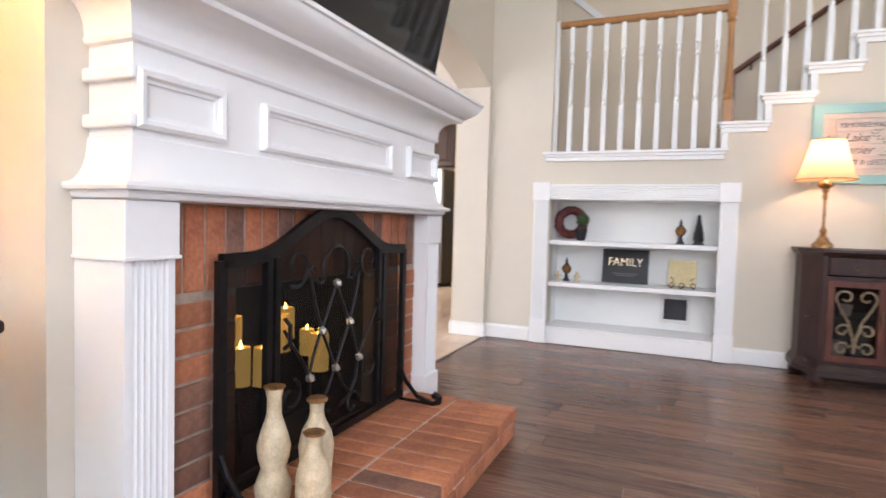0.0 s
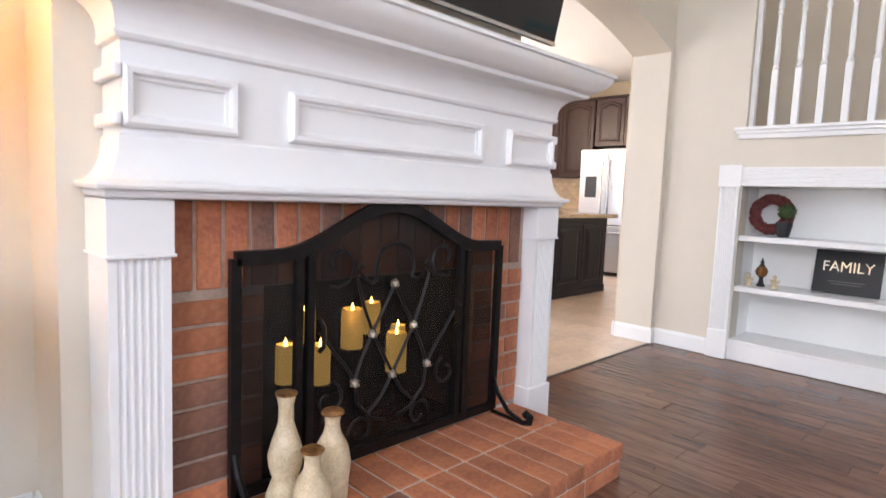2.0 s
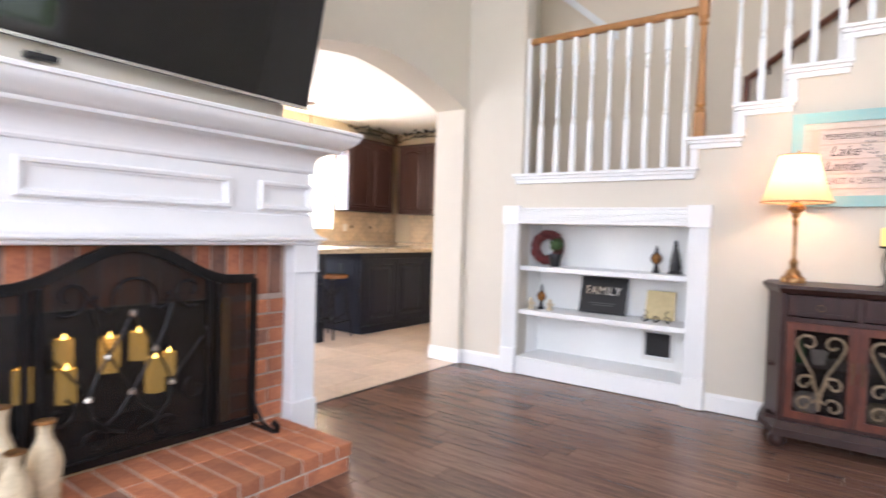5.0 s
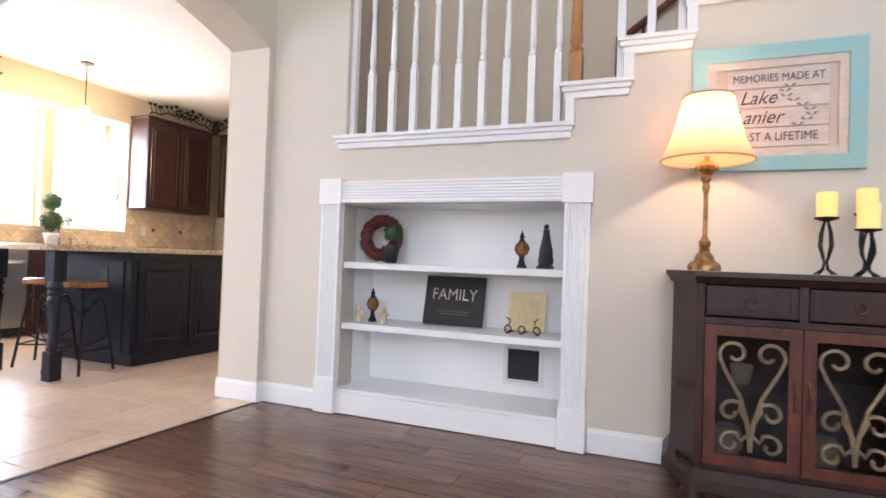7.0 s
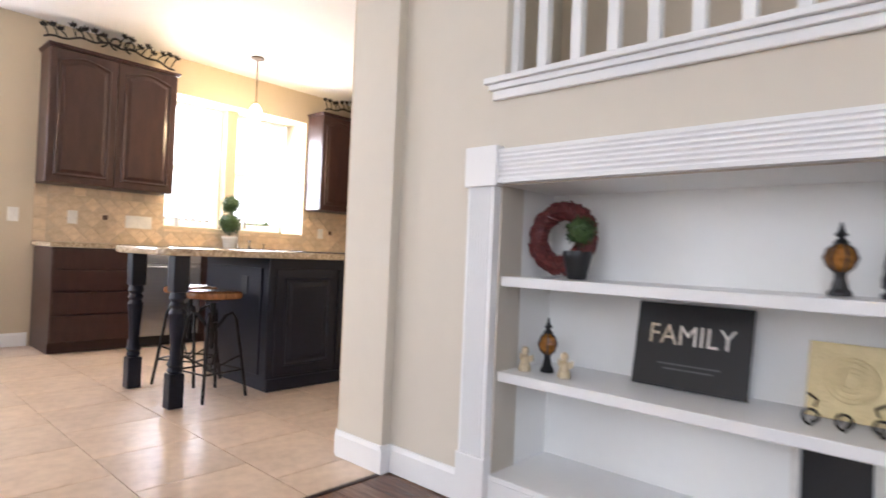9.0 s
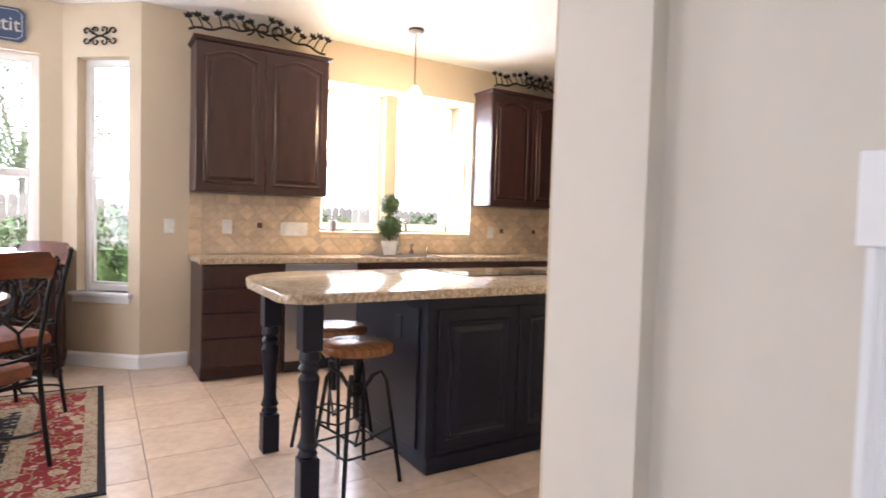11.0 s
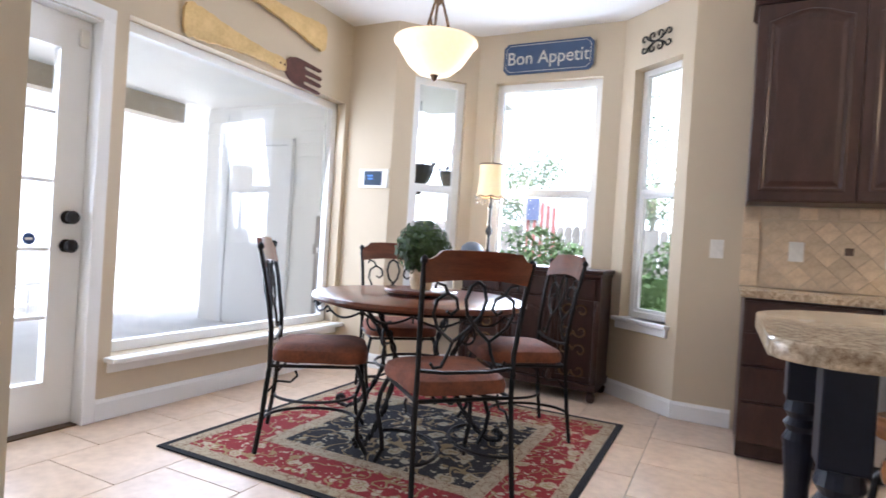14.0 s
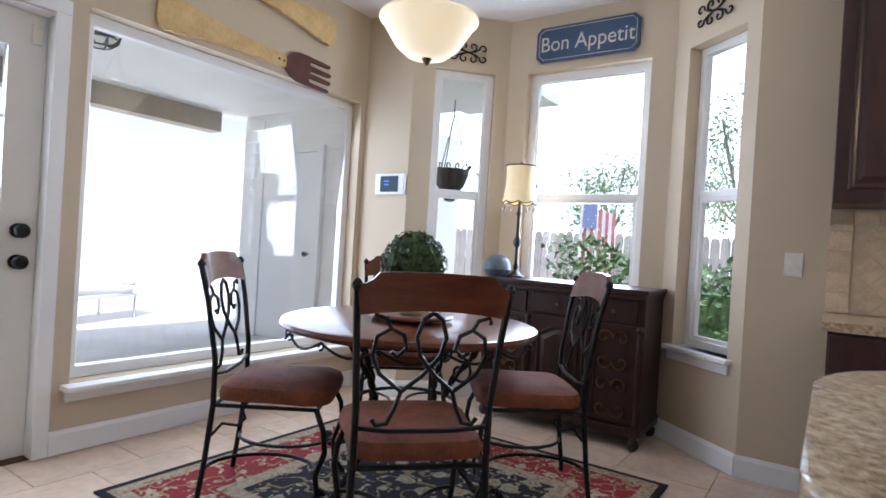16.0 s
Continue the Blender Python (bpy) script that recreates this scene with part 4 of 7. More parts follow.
pet = thing("pet_door", (0.566, sy + ND - 0.001, BOT + 0.085), "white framed cat door with a dark flap", "cat door")
part("frame", bordered(-0.115, -0.03, 0.115, 0.205, 0.022, -0.014, 0), WPOT, pet)
part("flap", B(-0.088, -0.010, 0.002, 0.088, -0.002, 0.172, bevel=0.003), PLASTIC, pet, "dark flap")

# stair skirt, balusters, rail
def skirt(x0, x1, z, left_end, riser):
    bm = bmesh.new()
    box(bm, x0, -0.052, z - 0.022, x1, 0.15, z, 0.004)
    box(bm, x0 + 0.012, -0.036, z - 0.044, x1 - 0.012, -0.0005, z - 0.022, 0.004)
    box(bm, x0 + 0.022, -0.022, z - 0.078, x1 - 0.022, -0.0005, z - 0.044, 0.005)
    if riser:
        box(bm, x0 + 0.030, -0.030, z - RISE, x0 + 0.075, -0.0005, z - 0.0785, 0.003)
    ob = setting("stair_trim", bm, WHITE, "white moulded stair stringer trim", "stair trim")
    ob.location = (0, SHELFY, 0)


skirt(-0.495, X0 + 0.035, ZL, True, False)
for i in range(12):
    skirt(X0 - 0.045 + STEP * i, X0 + STEP * (i + 1) + 0.035, ZL + RISE * (i + 1), False, True)
RY = SHELFY + 0.05


def baluster(x, z, h):
    b = thing("baluster", (x, RY, z), "white turned wooden baluster of the stair rail", "baluster", "stair balusters")
    bm = box(bmesh.new(), -0.019, -0.019, 0, 0.019, 0.019, 0.36 * h, 0.002)
    box(bm, -0.019, -0.019, h - 0.20 * h, 0.019, 0.019, h, 0.002)
    lathe(bm, [(0.014, 0.36 * h), (0.019, 0.375 * h), (0.012, 0.40 * h), (0.017, 0.42 * h), (0.018, 0.45 * h), (0.013, 0.66 * h), (0.011, 0.70 * h), (0.018, 0.715 * h), (0.012, 0.74 * h), (0.018, 0.76 * h), (0.014, 0.80 * h)], 14)
    part("spindle", bm, WHITE, b)


H0 = 2.605 - ZL
for i in range(9):
    baluster(-0.300 + 0.1345 * i, ZL, H0)
for i in range(7):
    for k in (0.10, 0.235):
        x = X0 + STEP * i + k
        if i or k > 0.2:
            z = ZL + RISE * (i + 1)
            baluster(x, z, 2.66 + RISE / STEP * (x - 0.86) - z + 0.16)
bm = box(bmesh.new(), -0.432, RY - 0.02, ZL, -0.402, RY + 0.02, 2.66, 0.003)
setting("rail_end_post", bm, WHITE, "white half post against the wall", "post")
rail = thing("stair_rail", (0, RY, 0), "golden oak stair handrail with a turned newel post", "handrail")
RP = [(-0.022, 0), (-0.030, 0.012), (-0.030, 0.030), (-0.020, 0.046), (0.020, 0.046), (0.030, 0.030), (0.030, 0.012), (0.022, 0)]
part("handrail", prism(bmesh.new(), RP, 1.235, Matrix(((0, 0, 1, -0.400), (1, 0, 0, 0), (0, 1, 0, 2.606), (0, 0, 0, 1)))), OAK, rail)
sl = RISE / STEP
bm = prism(bmesh.new(), RP, 2.2, Matrix(((0, 0, 1, 0), (1, 0, 0, 0), (0, 1, 0, 0), (0, 0, 0, 1))))
bmesh.ops.transform(bm, matrix=Matrix.Translation((0.895, 0, 2.80)) @ Matrix.Rotation(-math.atan(sl), 4, "Y"), verts=bm.verts)
part("sloping_handrail", bm, OAK, rail)
nz = ZL + RISE
bm = box(bmesh.new(), 0.830, -0.032, nz, 0.896, 0.032, nz + 0.17, 0.004)
lathe(bm, [(0.030, nz + 0.17), (0.036, nz + 0.185), (0.024, nz + 0.205), (0.034, nz + 0.225), (0.030, nz + 0.26), (0.023, nz + 0.50), (0.021, nz + 0.74), (0.034, nz + 0.755), (0.024, nz + 0.775), (0.034, nz + 0.80)], 18, Matrix.Translation((0.863, 0, 0)))
box(bm, 0.830, -0.032, nz + 0.80, 0.896, 0.032, nz + 1.08, 0.004)
lathe(bm, [(0.045, nz + 1.08), (0.045, nz + 1.10), (0.020, nz + 1.115), (0.036, nz + 1.15), (0.030, nz + 1.19), (0.004, nz + 1.205)], 18, Matrix.Translation((0.863, 0, 0)))
part("newel", bm, OAK, rail)
wrail = thing("wall_handrail", (0, 6.38, 0), "dark stained handrail on the stairwell wall", "handrail")
part("rail", tube(bmesh.new(), [(0.95, 0, 2.42), (3.2, 0, 2.42 + 2.25 * sl)], 0.026, 10), CHERRY, wrail)
for x in (1.1, 2.0, 2.9):
    part("bracket", tube(bmesh.new(), [(x, 0.0, 2.40 + (x - 0.95) * sl), (x, 0.055, 2.35 + (x - 0.95) * sl)], 0.009, 6), BRONZE, wrail)
part("volute_post", B(0.93, -0.03, 1.6, 0.975, 0.015, 2.44), CHERRY, wrail)
bm = prism(bmesh.new(), [(-0.96, 3.72), (-0.15, 3.02), (-0.15, 2.94), (-0.96, 3.64)], 0.02, Matrix(((1, 0, 0, 0), (0, 0, 1, 6.425), (0, 1, 0, 0), (0, 0, 0, 1))))
setting("stairwell_trim", bm, WHITE, "white sloping trim on the stairwell wall", "trim")

# ---- cabinet, lamp and sign by the shelf wall ----
CX0, CX1, CY, CZ = 1.395, 2.085, 4.75, 0.885
cab = thing("console_cabinet", (0.035, 0, 0), "dark mahogany console cabinet with scrolled glass doors", "cabinet")


def footprint(o):
    return [(CX0 - 0.085 - o, SHELFY - 0.012), (CX0 - 0.085 - o, 4.955 - o * 0.4), (CX0 - o * 0.4, CY - o), (CX1 + o * 0.4, CY - o), (CX1 + 0.085 + o, 4.955 - o * 0.4), (CX1 + 0.085 + o, SHELFY - 0.012)]


def slab(bm, o, z0, z1, o2=None):
    a, b = footprint(o), footprint(o if o2 is None else o2)
    lo, hi = [bm.verts.new((x, y, z0)) for x, y in a], [bm.verts.new((x, y, z1)) for x, y in b]
    bm.faces.new(lo[::-1]), bm.faces.new(hi)
    for i in range(6):
        bm.faces.new((lo[i], lo[(i + 1) % 6], hi[(i + 1) % 6], hi[i]))
    return bm


bm = slab(bmesh.new(), 0.030, CZ - 0.018, CZ)
slab(bm, 0.010, CZ - 0.045, CZ - 0.0185, 0.026)
part("top", bm, DARKWOOD, cab, "dark moulded top")
bm = slab(bmesh.new(), 0.030, 0.075, 0.115)
slab(bm, 0.026, 0.1152, 0.150, 0.004)
part("plinth", bm, DARKWOOD, cab)
for x, y in ((CX0, 4.79), (CX1, 4.79), (CX0 - 0.06, 5.12), (CX1 + 0.06, 5.12)):
    part("bun_foot", lathe(bmesh.new(), [(0.030, 0.003), (0.045, 0.02), (0.047, 0.045), (0.036, 0.0745)], 16, Matrix.Translation((x, y, 0))), DARKWOOD, cab, smooth=True)
# carcass: back, sides with chamfers, divider, floor, shelf
W = 0.02
part("back_panel", B(CX0 - 0.08, SHELFY - 0.03, 0.15, CX1 + 0.08, SHELFY - 0.013, CZ - 0.045), MAHOGANY, cab)
for s, x in ((1, CX0 - 0.085), (-1, CX1 + 0.085)):
    part("side_panel", B(min(x, x + s * W), 4.9552, 0.15, max(x, x + s * W), SHELFY - 0.03, CZ - 0.045), MAHOGANY, cab)
    e = CX0 if s > 0 else CX1
    part("canted_corner", prism(bmesh.new(), [(x, 4.955), (e, CY), (e + s * W, CY + 0.012), (x + s * W, 4.955)][::s], CZ - 0.195, Matrix.Translation((0, 0, 0.15))), MAHOGANY, cab)
part("bottom_panel", B(CX0 - 0.06, CY + 0.02, 0.1502, CX1 + 0.06, SHELFY - 0.0302, 0.17), MAHOGANY, cab)
part("drawer_rail", B(CX0 + 0.0285, CY + 0.004, 0.692, CX1 - 0.0285, SHELFY - 0.0302, 0.715), MAHOGANY, cab)
part("inner_shelf", B(CX0 - 0.06, CY + 0.06, 0.43, CX1 + 0.06, SHELFY - 0.0302, 0.448), MAHOGANY, cab)
part("drawer_divider", B(1.727, CY + 0.002, 0.7155, 1.755, CY + 0.2, CZ - 0.0452), MAHOGANY, cab)
for x in (CX0, CX1 - 0.028):
    part("front_stile", B(x, CY - 0.001, 0.1502, x + 0.028, CY + 0.019, CZ - 0.0452, bevel=0.002), MAHOGANY, cab)
for x0, x1 in ((1.425, 1.725), (1.757, 2.055)):
    d = part("drawer", B(x0, CY - 0.004, 0.722, x1, CY + 0.05, CZ - 0.050, bevel=0.004), MAHOGANY, cab)
    part("drawer_bead", bordered(x0 + 0.012, 0.732, x1 - 0.012, CZ - 0.060, 0.014, CY - 0.012, CY - 0.0045), MAHOGANY, d)
    xm = (x0 + x1) / 2
    part("ring_pull", tube(bmesh.new(), [(xm + 0.017 * math.cos(radians(a)), CY - 0.014, 0.775 + 0.017 * math.sin(radians(a))) for a in range(0, 361, 24)], 0.003, 5), BRONZE, d, "dark bronze ring pull")
CABGLASS = glass_material("cabinet_glass", (0.60, 0.57, 0.55), 0.0, 0.012)
ANTIQUE = mat("antique_bronze", (0.26, 0.19, 0.115), 0.5, 0.6, vary=0.4, scale=40)
for x0, x1, s in ((1.425, 1.738, 1), (1.742, 2.055, -1)):
    d = part("door", bordered(x0, 0.175, x1, 0.690, 0.040, CY - 0.004, CY + 0.018), CABDOOR, cab, "red-brown framed door")
    bm = bmesh.new()
    cx, w = (x0 + x1) / 2, (x1 - x0) / 2 - 0.045
    for k in (1, -1):
        curls = ([(0.0, 0.235), (0.008, 0.33), (0.035, 0.43), (0.085, 0.52)] + spiral(0.056, 0.585, 0.052, 0.014, -20, 330),
                 [(0.0, 0.26), (0.012, 0.34), (0.035, 0.385)] + spiral(0.064, 0.375, 0.043, 0.012, 140, -190),
                 [(0.0, 0.300), (0.03, 0.272)] + spiral(0.064, 0.262, 0.042, 0.012, 120, -200))
        for pts in curls:
            tube(bm, [(cx + k * q, CY + 0.003, z) for q, z in pts], 0.0075, 6)
    part("scrollwork", bm, ANTIQUE, d, "antique bronze scrollwork")
    g = part("pane", B(x0 + 0.035, CY + 0.012, 0.21, x1 - 0.035, CY + 0.015, 0.655), CABGLASS, d)
    xh = x1 - 0.020 if s > 0 else x0 + 0.020
    part("handle", tube(bmesh.new(), [(xh, CY - 0.006, 0.40), (xh, CY - 0.016, 0.43), (xh + 0.004, CY - 0.018, 0.455), (xh, CY - 0.016, 0.48), (xh, CY - 0.006, 0.51)], 0.006, 6), BRONZE, d)
# china behind the doors
for nm, lab, x, z, prof, mm in (("jar", "white ceramic jar inside the cabinet", 1.515, 0.171, [(0.04, 0), (0.062, 0.03), (0.065, 0.07), (0.05, 0.105), (0.03, 0.115)], WPOT), ("bottle", "green glass bottle with a white label", 1.475, 0.449, [(0.030, 0), (0.032, 0.01), (0.032, 0.08), (0.014, 0.11), (0.013, 0.14)], mat("green_glass", (0.03, 0.10, 0.03), 0.15)), ("cup", "white china cup inside the cabinet", 1.565, 0.449, [(0.025, 0), (0.03, 0.01), (0.042, 0.07), (0.040, 0.075), (0.028, 0.02)], WPOT), ("jar", "dark glazed jar inside the cabinet", 1.645, 0.171, [(0.03, 0), (0.05, 0.04), (0.045, 0.09), (0.025, 0.11)], DARKWOOD), ("jar", "grey stoneware jar inside the cabinet", 1.84, 0.171, [(0.04, 0), (0.055, 0.03), (0.055, 0.09), (0.04, 0.11)], CREAM), ("jar", "dark glazed jar inside the cabinet", 1.95, 0.171, [(0.03, 0), (0.05, 0.04), (0.045, 0.09), (0.025, 0.11)], DARKWOOD)):
    solid(nm, lathe(bmesh.new(), prof, 18), mm, (x + 0.035, 4.93, z), lab, nm, smooth=True)


def lamp_base(at, k, label, stem):
    l = thing("table_lamp", at, label, "lamp")
    part("base", lathe(bmesh.new(), [(0.062 * k, 0.001), (0.064 * k, 0.018), (0.058 * k, 0.030), (0.040 * k, 0.042), (0.034 * k, 0.062), (0.020 * k, 0.078), (0.022 * k, 0.09)], 22), stem, l, smooth=True)
    return l


SHADE2 = shade_cloth("amber_shade_cloth", (0.76, 0.52, 0.32), (1.0, 0.52, 0.25), 0.22)
LX, LY = 1.458, 4.965
lamp2 = lamp_base((LX, LY, CZ + 0.001), 1.0, "antique gold table lamp, lit, with a cream bell shade", GOLD)
part("column", lathe(bmesh.new(), [(0.014, 0.088), (0.021, 0.10), (0.023, 0.118), (0.013, 0.132), (0.009, 0.145), (0.009, 0.315), (0.013, 0.325), (0.016, 0.345), (0.012, 0.36), (0.020, 0.375), (0.014, 0.44), (0.010, 0.47)], 18), GOLD, lamp2, smooth=True)
bm = bmesh.new()
N = 32
rad = [(0.178, 0.452), (0.150, 0.52), (0.124, 0.60), (0.106, 0.67), (0.097, 0.715)]
rings = [[bm.verts.new((r * math.cos(2 * math.pi * (i + 0.5) / N), r * math.sin(2 * math.pi * (i + 0.5) / N), z)) for i in range(N)] for r, z in rad]
for a, b in zip(rings, rings[1:]):
    for i in range(N):
        bm.faces.new((a[i], a[(i + 1) % N], b[(i + 1) % N], b[i]))
part("shade", bm, SHADE2, lamp2, "cream bell shade glowing from within", True)
part("crystal_knob", lathe(bmesh.new(), [(0.012, 0.385), (0.046, 0.412), (0.044, 0.428), (0.020, 0.45)], 8), AMBER, lamp2, "faceted amber crystal knob")
bm = bmesh.new()
for r, z in (rad[0], rad[-1]):
    tube(bm, [(r * 1.008 * math.cos(2 * math.pi * (i + 0.5) / N), r * 1.008 * math.sin(2 * math.pi * (i + 0.5) / N), z) for i in range(N + 1)], 0.0035, 5)
part("piping", bm, mat("shade_piping", (0.42, 0.25, 0.12), 0.6), lamp2)
part("finial", lathe(bmesh.new(), [(0.004, 0.70), (0.010, 0.722), (0.008, 0.735), (0.002, 0.745)], 10), GOLD, lamp2)
bulb("lamp_bulb", (LX, LY, CZ + 0.60), 8, (1, 0.66, 0.38), 0.03)

for x, y, h in ((1.848, 4.96, 0.22), (1.99, 5.02, 0.24), (1.955, 4.86, 0.17)):
    c = thing("candle_holder", (x + 0.03, y, CZ + 0.001), "black wire candle holder with an ivory pillar candle", "candle holder", "candle holders on the cabinet")
    bm = bmesh.new()
    for a in range(0, 360, 90):
        ca, sa = math.cos(radians(a + 20)), math.sin(radians(a + 20))
        tube(bm, [(r * ca, r * sa, z * h) for r, z in ((0.042, 0.01), (0.012, 0.10), (0.006, 0.22), (0.026, 0.50), (0.022, 0.72), (0.008, 0.93))], 0.004, 5)
    part("wire_stem", bm, IRON, c)
    part("dish", lathe(bmesh.new(), [(0.008, h * 0.92), (0.040, h * 0.97), (0.042, h)], 18), IRON, c)
    # Glow sits in the wax material; no light source inside.
    part("candle", lathe(bmesh.new(), [(0.034, h), (0.035, h + 0.09), (0.030, h + 0.095), (0.004, h + 0.088)], 18), WAX, c, "ivory flameless candle with emissive wax", True)

sign = thing("wall_sign", (1.40, SHELFY - 0.002, 1.325), "wooden word sign in a weathered turquoise frame", "sign")
SW, SH = 0.655, 0.545
TEAL = mat("weathered_turquoise", (0.24, 0.47, 0.47), 0.6, vary=0.15, scale=10, second=(0.36, 0.53, 0.50), bump=0.2, bscale=40)
part("frame", bordered(0, 0, SW, SH, 0.062, -0.030, 0), TEAL, sign, "turquoise frame")
part("inner_frame", bordered(0.062, 0.062, SW - 0.062, SH - 0.062, 0.035, -0.018, 0), mat("whitewashed_wood", (0.66, 0.56, 0.48), 0.7, vary=0.12, scale=14, stretch=(1, 1, 6)), sign)
part("mat_board", B(0.097, -0.006, 0.097, SW - 0.097, 0, SH - 0.097), mat("linen_board", (0.62, 0.50, 0.40), 0.85, vary=0.05), sign)
PLANKM = mat("pale_sign_plank", (0.60, 0.52, 0.46), 0.75, vary=0.15, scale=16, stretch=(1, 1, 7), random=0.12)
bx0, bx1 = 0.142, SW - 0.142 + 0.015
INK = mat("charcoal_ink", (0.055, 0.045, 0.045), 0.7)
ph = (SH - 0.205) / 4
rows_ = (("LAST A LIFETIME", 0.052, 0), ("Lanier", 0.082, 0.35), ("Lake", 0.082, 0.35), ("MEMORIES MADE AT", 0.047, 0))
for i, (txt, size, sh) in enumerate(rows_):
    z = 0.1025 + ph * i
    p = part("plank", B(bx0, -0.016, z + 0.002, bx1, -0.0065, z + ph - 0.002, bevel=0.002), PLANKM, sign)
    script = sh > 0
    text_mesh("lettering", txt, size, INK, sign, ((bx0 + 0.118) if script else (bx0 + bx1) / 2, -0.0175, z + ph / 2), shear=sh, squeeze=0.92 if script else 0.80)
bm = bmesh.new()
for k in range(9):
    a = 0.28 + 0.011 * k
    leaf = [(bx0 + 0.27 + 0.05 * math.sin(k * 0.7), -0.0175, 0.19 + 0.021 * k)]
    c = Vector(leaf[0])
    for s in (-1, 1):
        q = [bm.verts.new(c + Vector((s * u, 0, w))) for u, w in ((0, 0), (0.012, 0.014), (0.026, 0.012), (0.014, 0.001))]
        bm.faces.new(q)
part("leaf_sprig", bm, mat("sprig_ink", (0.24, 0.24, 0.22), 0.8), sign)

# ---- kitchen ----
CF, CT = -4.545, 0.91


def raised_panel(bm, x, y0, y1, z0, z1, arch=False, d=0.012, face=1):
    """A raised door panel in the plane x, facing +x."""
    pts = [(y0, z0), (y1, z0)]
    if arch:
        n = 10
        pts += [(y1 + (y0 - y1) * i / n, z1 - 0.055 + 0.055 * math.sin(math.pi * i / n) ** 1.3) for i in range(n + 1)]
    else:
        pts += [(y1, z1), (y0, z1)]
    cy, cz = (y0 + y1) / 2, (z0 + z1) / 2
    rings = []
    for shrink, dx in ((0.0, 0.0), (0.006, 0.008), (0.014, 0.008), (0.024, 0.0005), (0.032, 0.0005), (0.056, d - 0.003), (0.062, d - 0.003)):
        rings.append([bm.verts.new((x + dx, cy + (y - cy) * (1 - shrink / abs(y1 - cy)), cz + (z - cz) * (1 - shrink / abs(z1 - cz)))) for y, z in pts])
    for a, b in zip(rings, rings[1:]):
        for i in range(len(pts)):
            bm.faces.new((a[i], a[(i + 1) % len(pts)], b[(i + 1) % len(pts)], b[i]))
    bm.faces.new(rings[-1])
    return bm


def cabinet_door(parent, w, z0, z1, y, x, arch, material, knob=None):
    """A framed door from y to y + w, its front at x facing +x."""
    f = 0.055
    d = part("door", B(x - 0.018, y + 0.002, z0, x, y + w - 0.002, z1, bevel=0.003), material, parent)
    part("raised_panel", raised_panel(bmesh.new(), x + 0.001, y + f, y + w - f, z0 + f, z1 - f * 0.8, arch), material, d)
    if knob:
        part("knob", lathe(bmesh.new(), [(0.006, 0), (0.006, 0.012), (0.014, 0.018), (0.013, 0.026), (0.004, 0.030)], 12, Matrix.Translation((x, *knob)) @ Matrix.Rotation(radians(90), 4, "Y")), BRONZE, d)
    return d


def upper(m, w, z0, z1, doors, label):
    """A wall cabinet from local y 0 to w, its back at x 0, facing +x."""
    c = thing("wall_cabinet", m, label, "cabinet", "dark kitchen cabinets")
    part("body", B(0.002, 0, z0, 0.292, w, z1, bevel=0.002), ESPRESSO, c)
    bm = box(bmesh.new(), 0.002, -0.012, z1, 0.324, w + 0.012, z1 + 0.014, 0.003)
    box(bm, 0.002, -0.024, z1 + 0.014, 0.336, w + 0.024, z1 + 0.030, 0.004)
    part("crown", bm, ESPRESSO, c)
    for i in range(doors):
        cabinet_door(c, w / doors, z0 + 0.004, z1 - 0.006, w * i / doors, 0.312, True, ESPRESSO)
    return c


upper((KX, 4.770, 0), 1.04, 1.415, 2.552, 2, "espresso wall cabinet with two arched raised-panel doors beside the window")
upper((KX, 7.515, 0), 1.06, 1.415, 2.552, 2, "espresso wall cabinet with arched doors beyond the sink window")


def base_unit(m, w, drawers, label, doors=0, skip=False):
    c = thing("base_cabinet", m, label, "cabinet", "dark kitchen cabinets")
    bm = box(bmesh.new(), 0.002, 0, 0.09, 0.585, w, 0.868, 0.002)
    box(bm, 0.002, 0.002, 0.004, 0.54, w - 0.002, 0.09)
    part("body", bm, ESPRESSO, c)
    zs = drawers
    for a, b in zip(zs, zs[1:]):
        part("drawer_front", B(0.586, 0.006, a + 0.006, 0.604, w - 0.006, b - 0.006, bevel=0.005), ESPRESSO, c)
    for i in range(doors):
        cabinet_door(c, w / doors, 0.10, (zs[0] if zs else 0.86) - 0.01, w * i / doors, 0.604, False, ESPRESSO)
    return c


base_unit((KX, 4.785, 0), 0.60, (0.095, 0.32, 0.51, 0.69, 0.862), "espresso base cabinet with four drawers")
base_unit((KX, 5.99, 0), 0.95, (0.70, 0.862), "espresso sink base cabinet with two doors", 2)
base_unit((KX, 6.942, 0), 0.75, (0.70, 0.862), "espresso base cabinet with a drawer and doors", 2)
base_unit((KX, 7.694, 0), 0.70, (0.70, 0.862), "espresso base cabinet with a drawer and doors", 2)
dw = thing("dishwasher", (KX, 5.387, 0), "stainless steel dishwasher between dark cabinets", "dishwasher")
part("tub", B(0.01, 0.004, 0.01, 0.575, 0.596, 0.868), PLASTIC, dw)
part("door", B(0.576, 0.004, 0.10, 0.606, 0.596, 0.75, bevel=0.004), STEEL, dw, "brushed steel door")
part("control_panel", B(0.576, 0.004, 0.755, 0.606, 0.596, 0.865, bevel=0.004), STEEL, dw)
part("handle", tube(bmesh.new(), [(0.606, 0.06, 0.72), (0.635, 0.07, 0.72), (0.635, 0.53, 0.72), (0.606, 0.54, 0.72)], 0.009, 8), STEEL, dw)
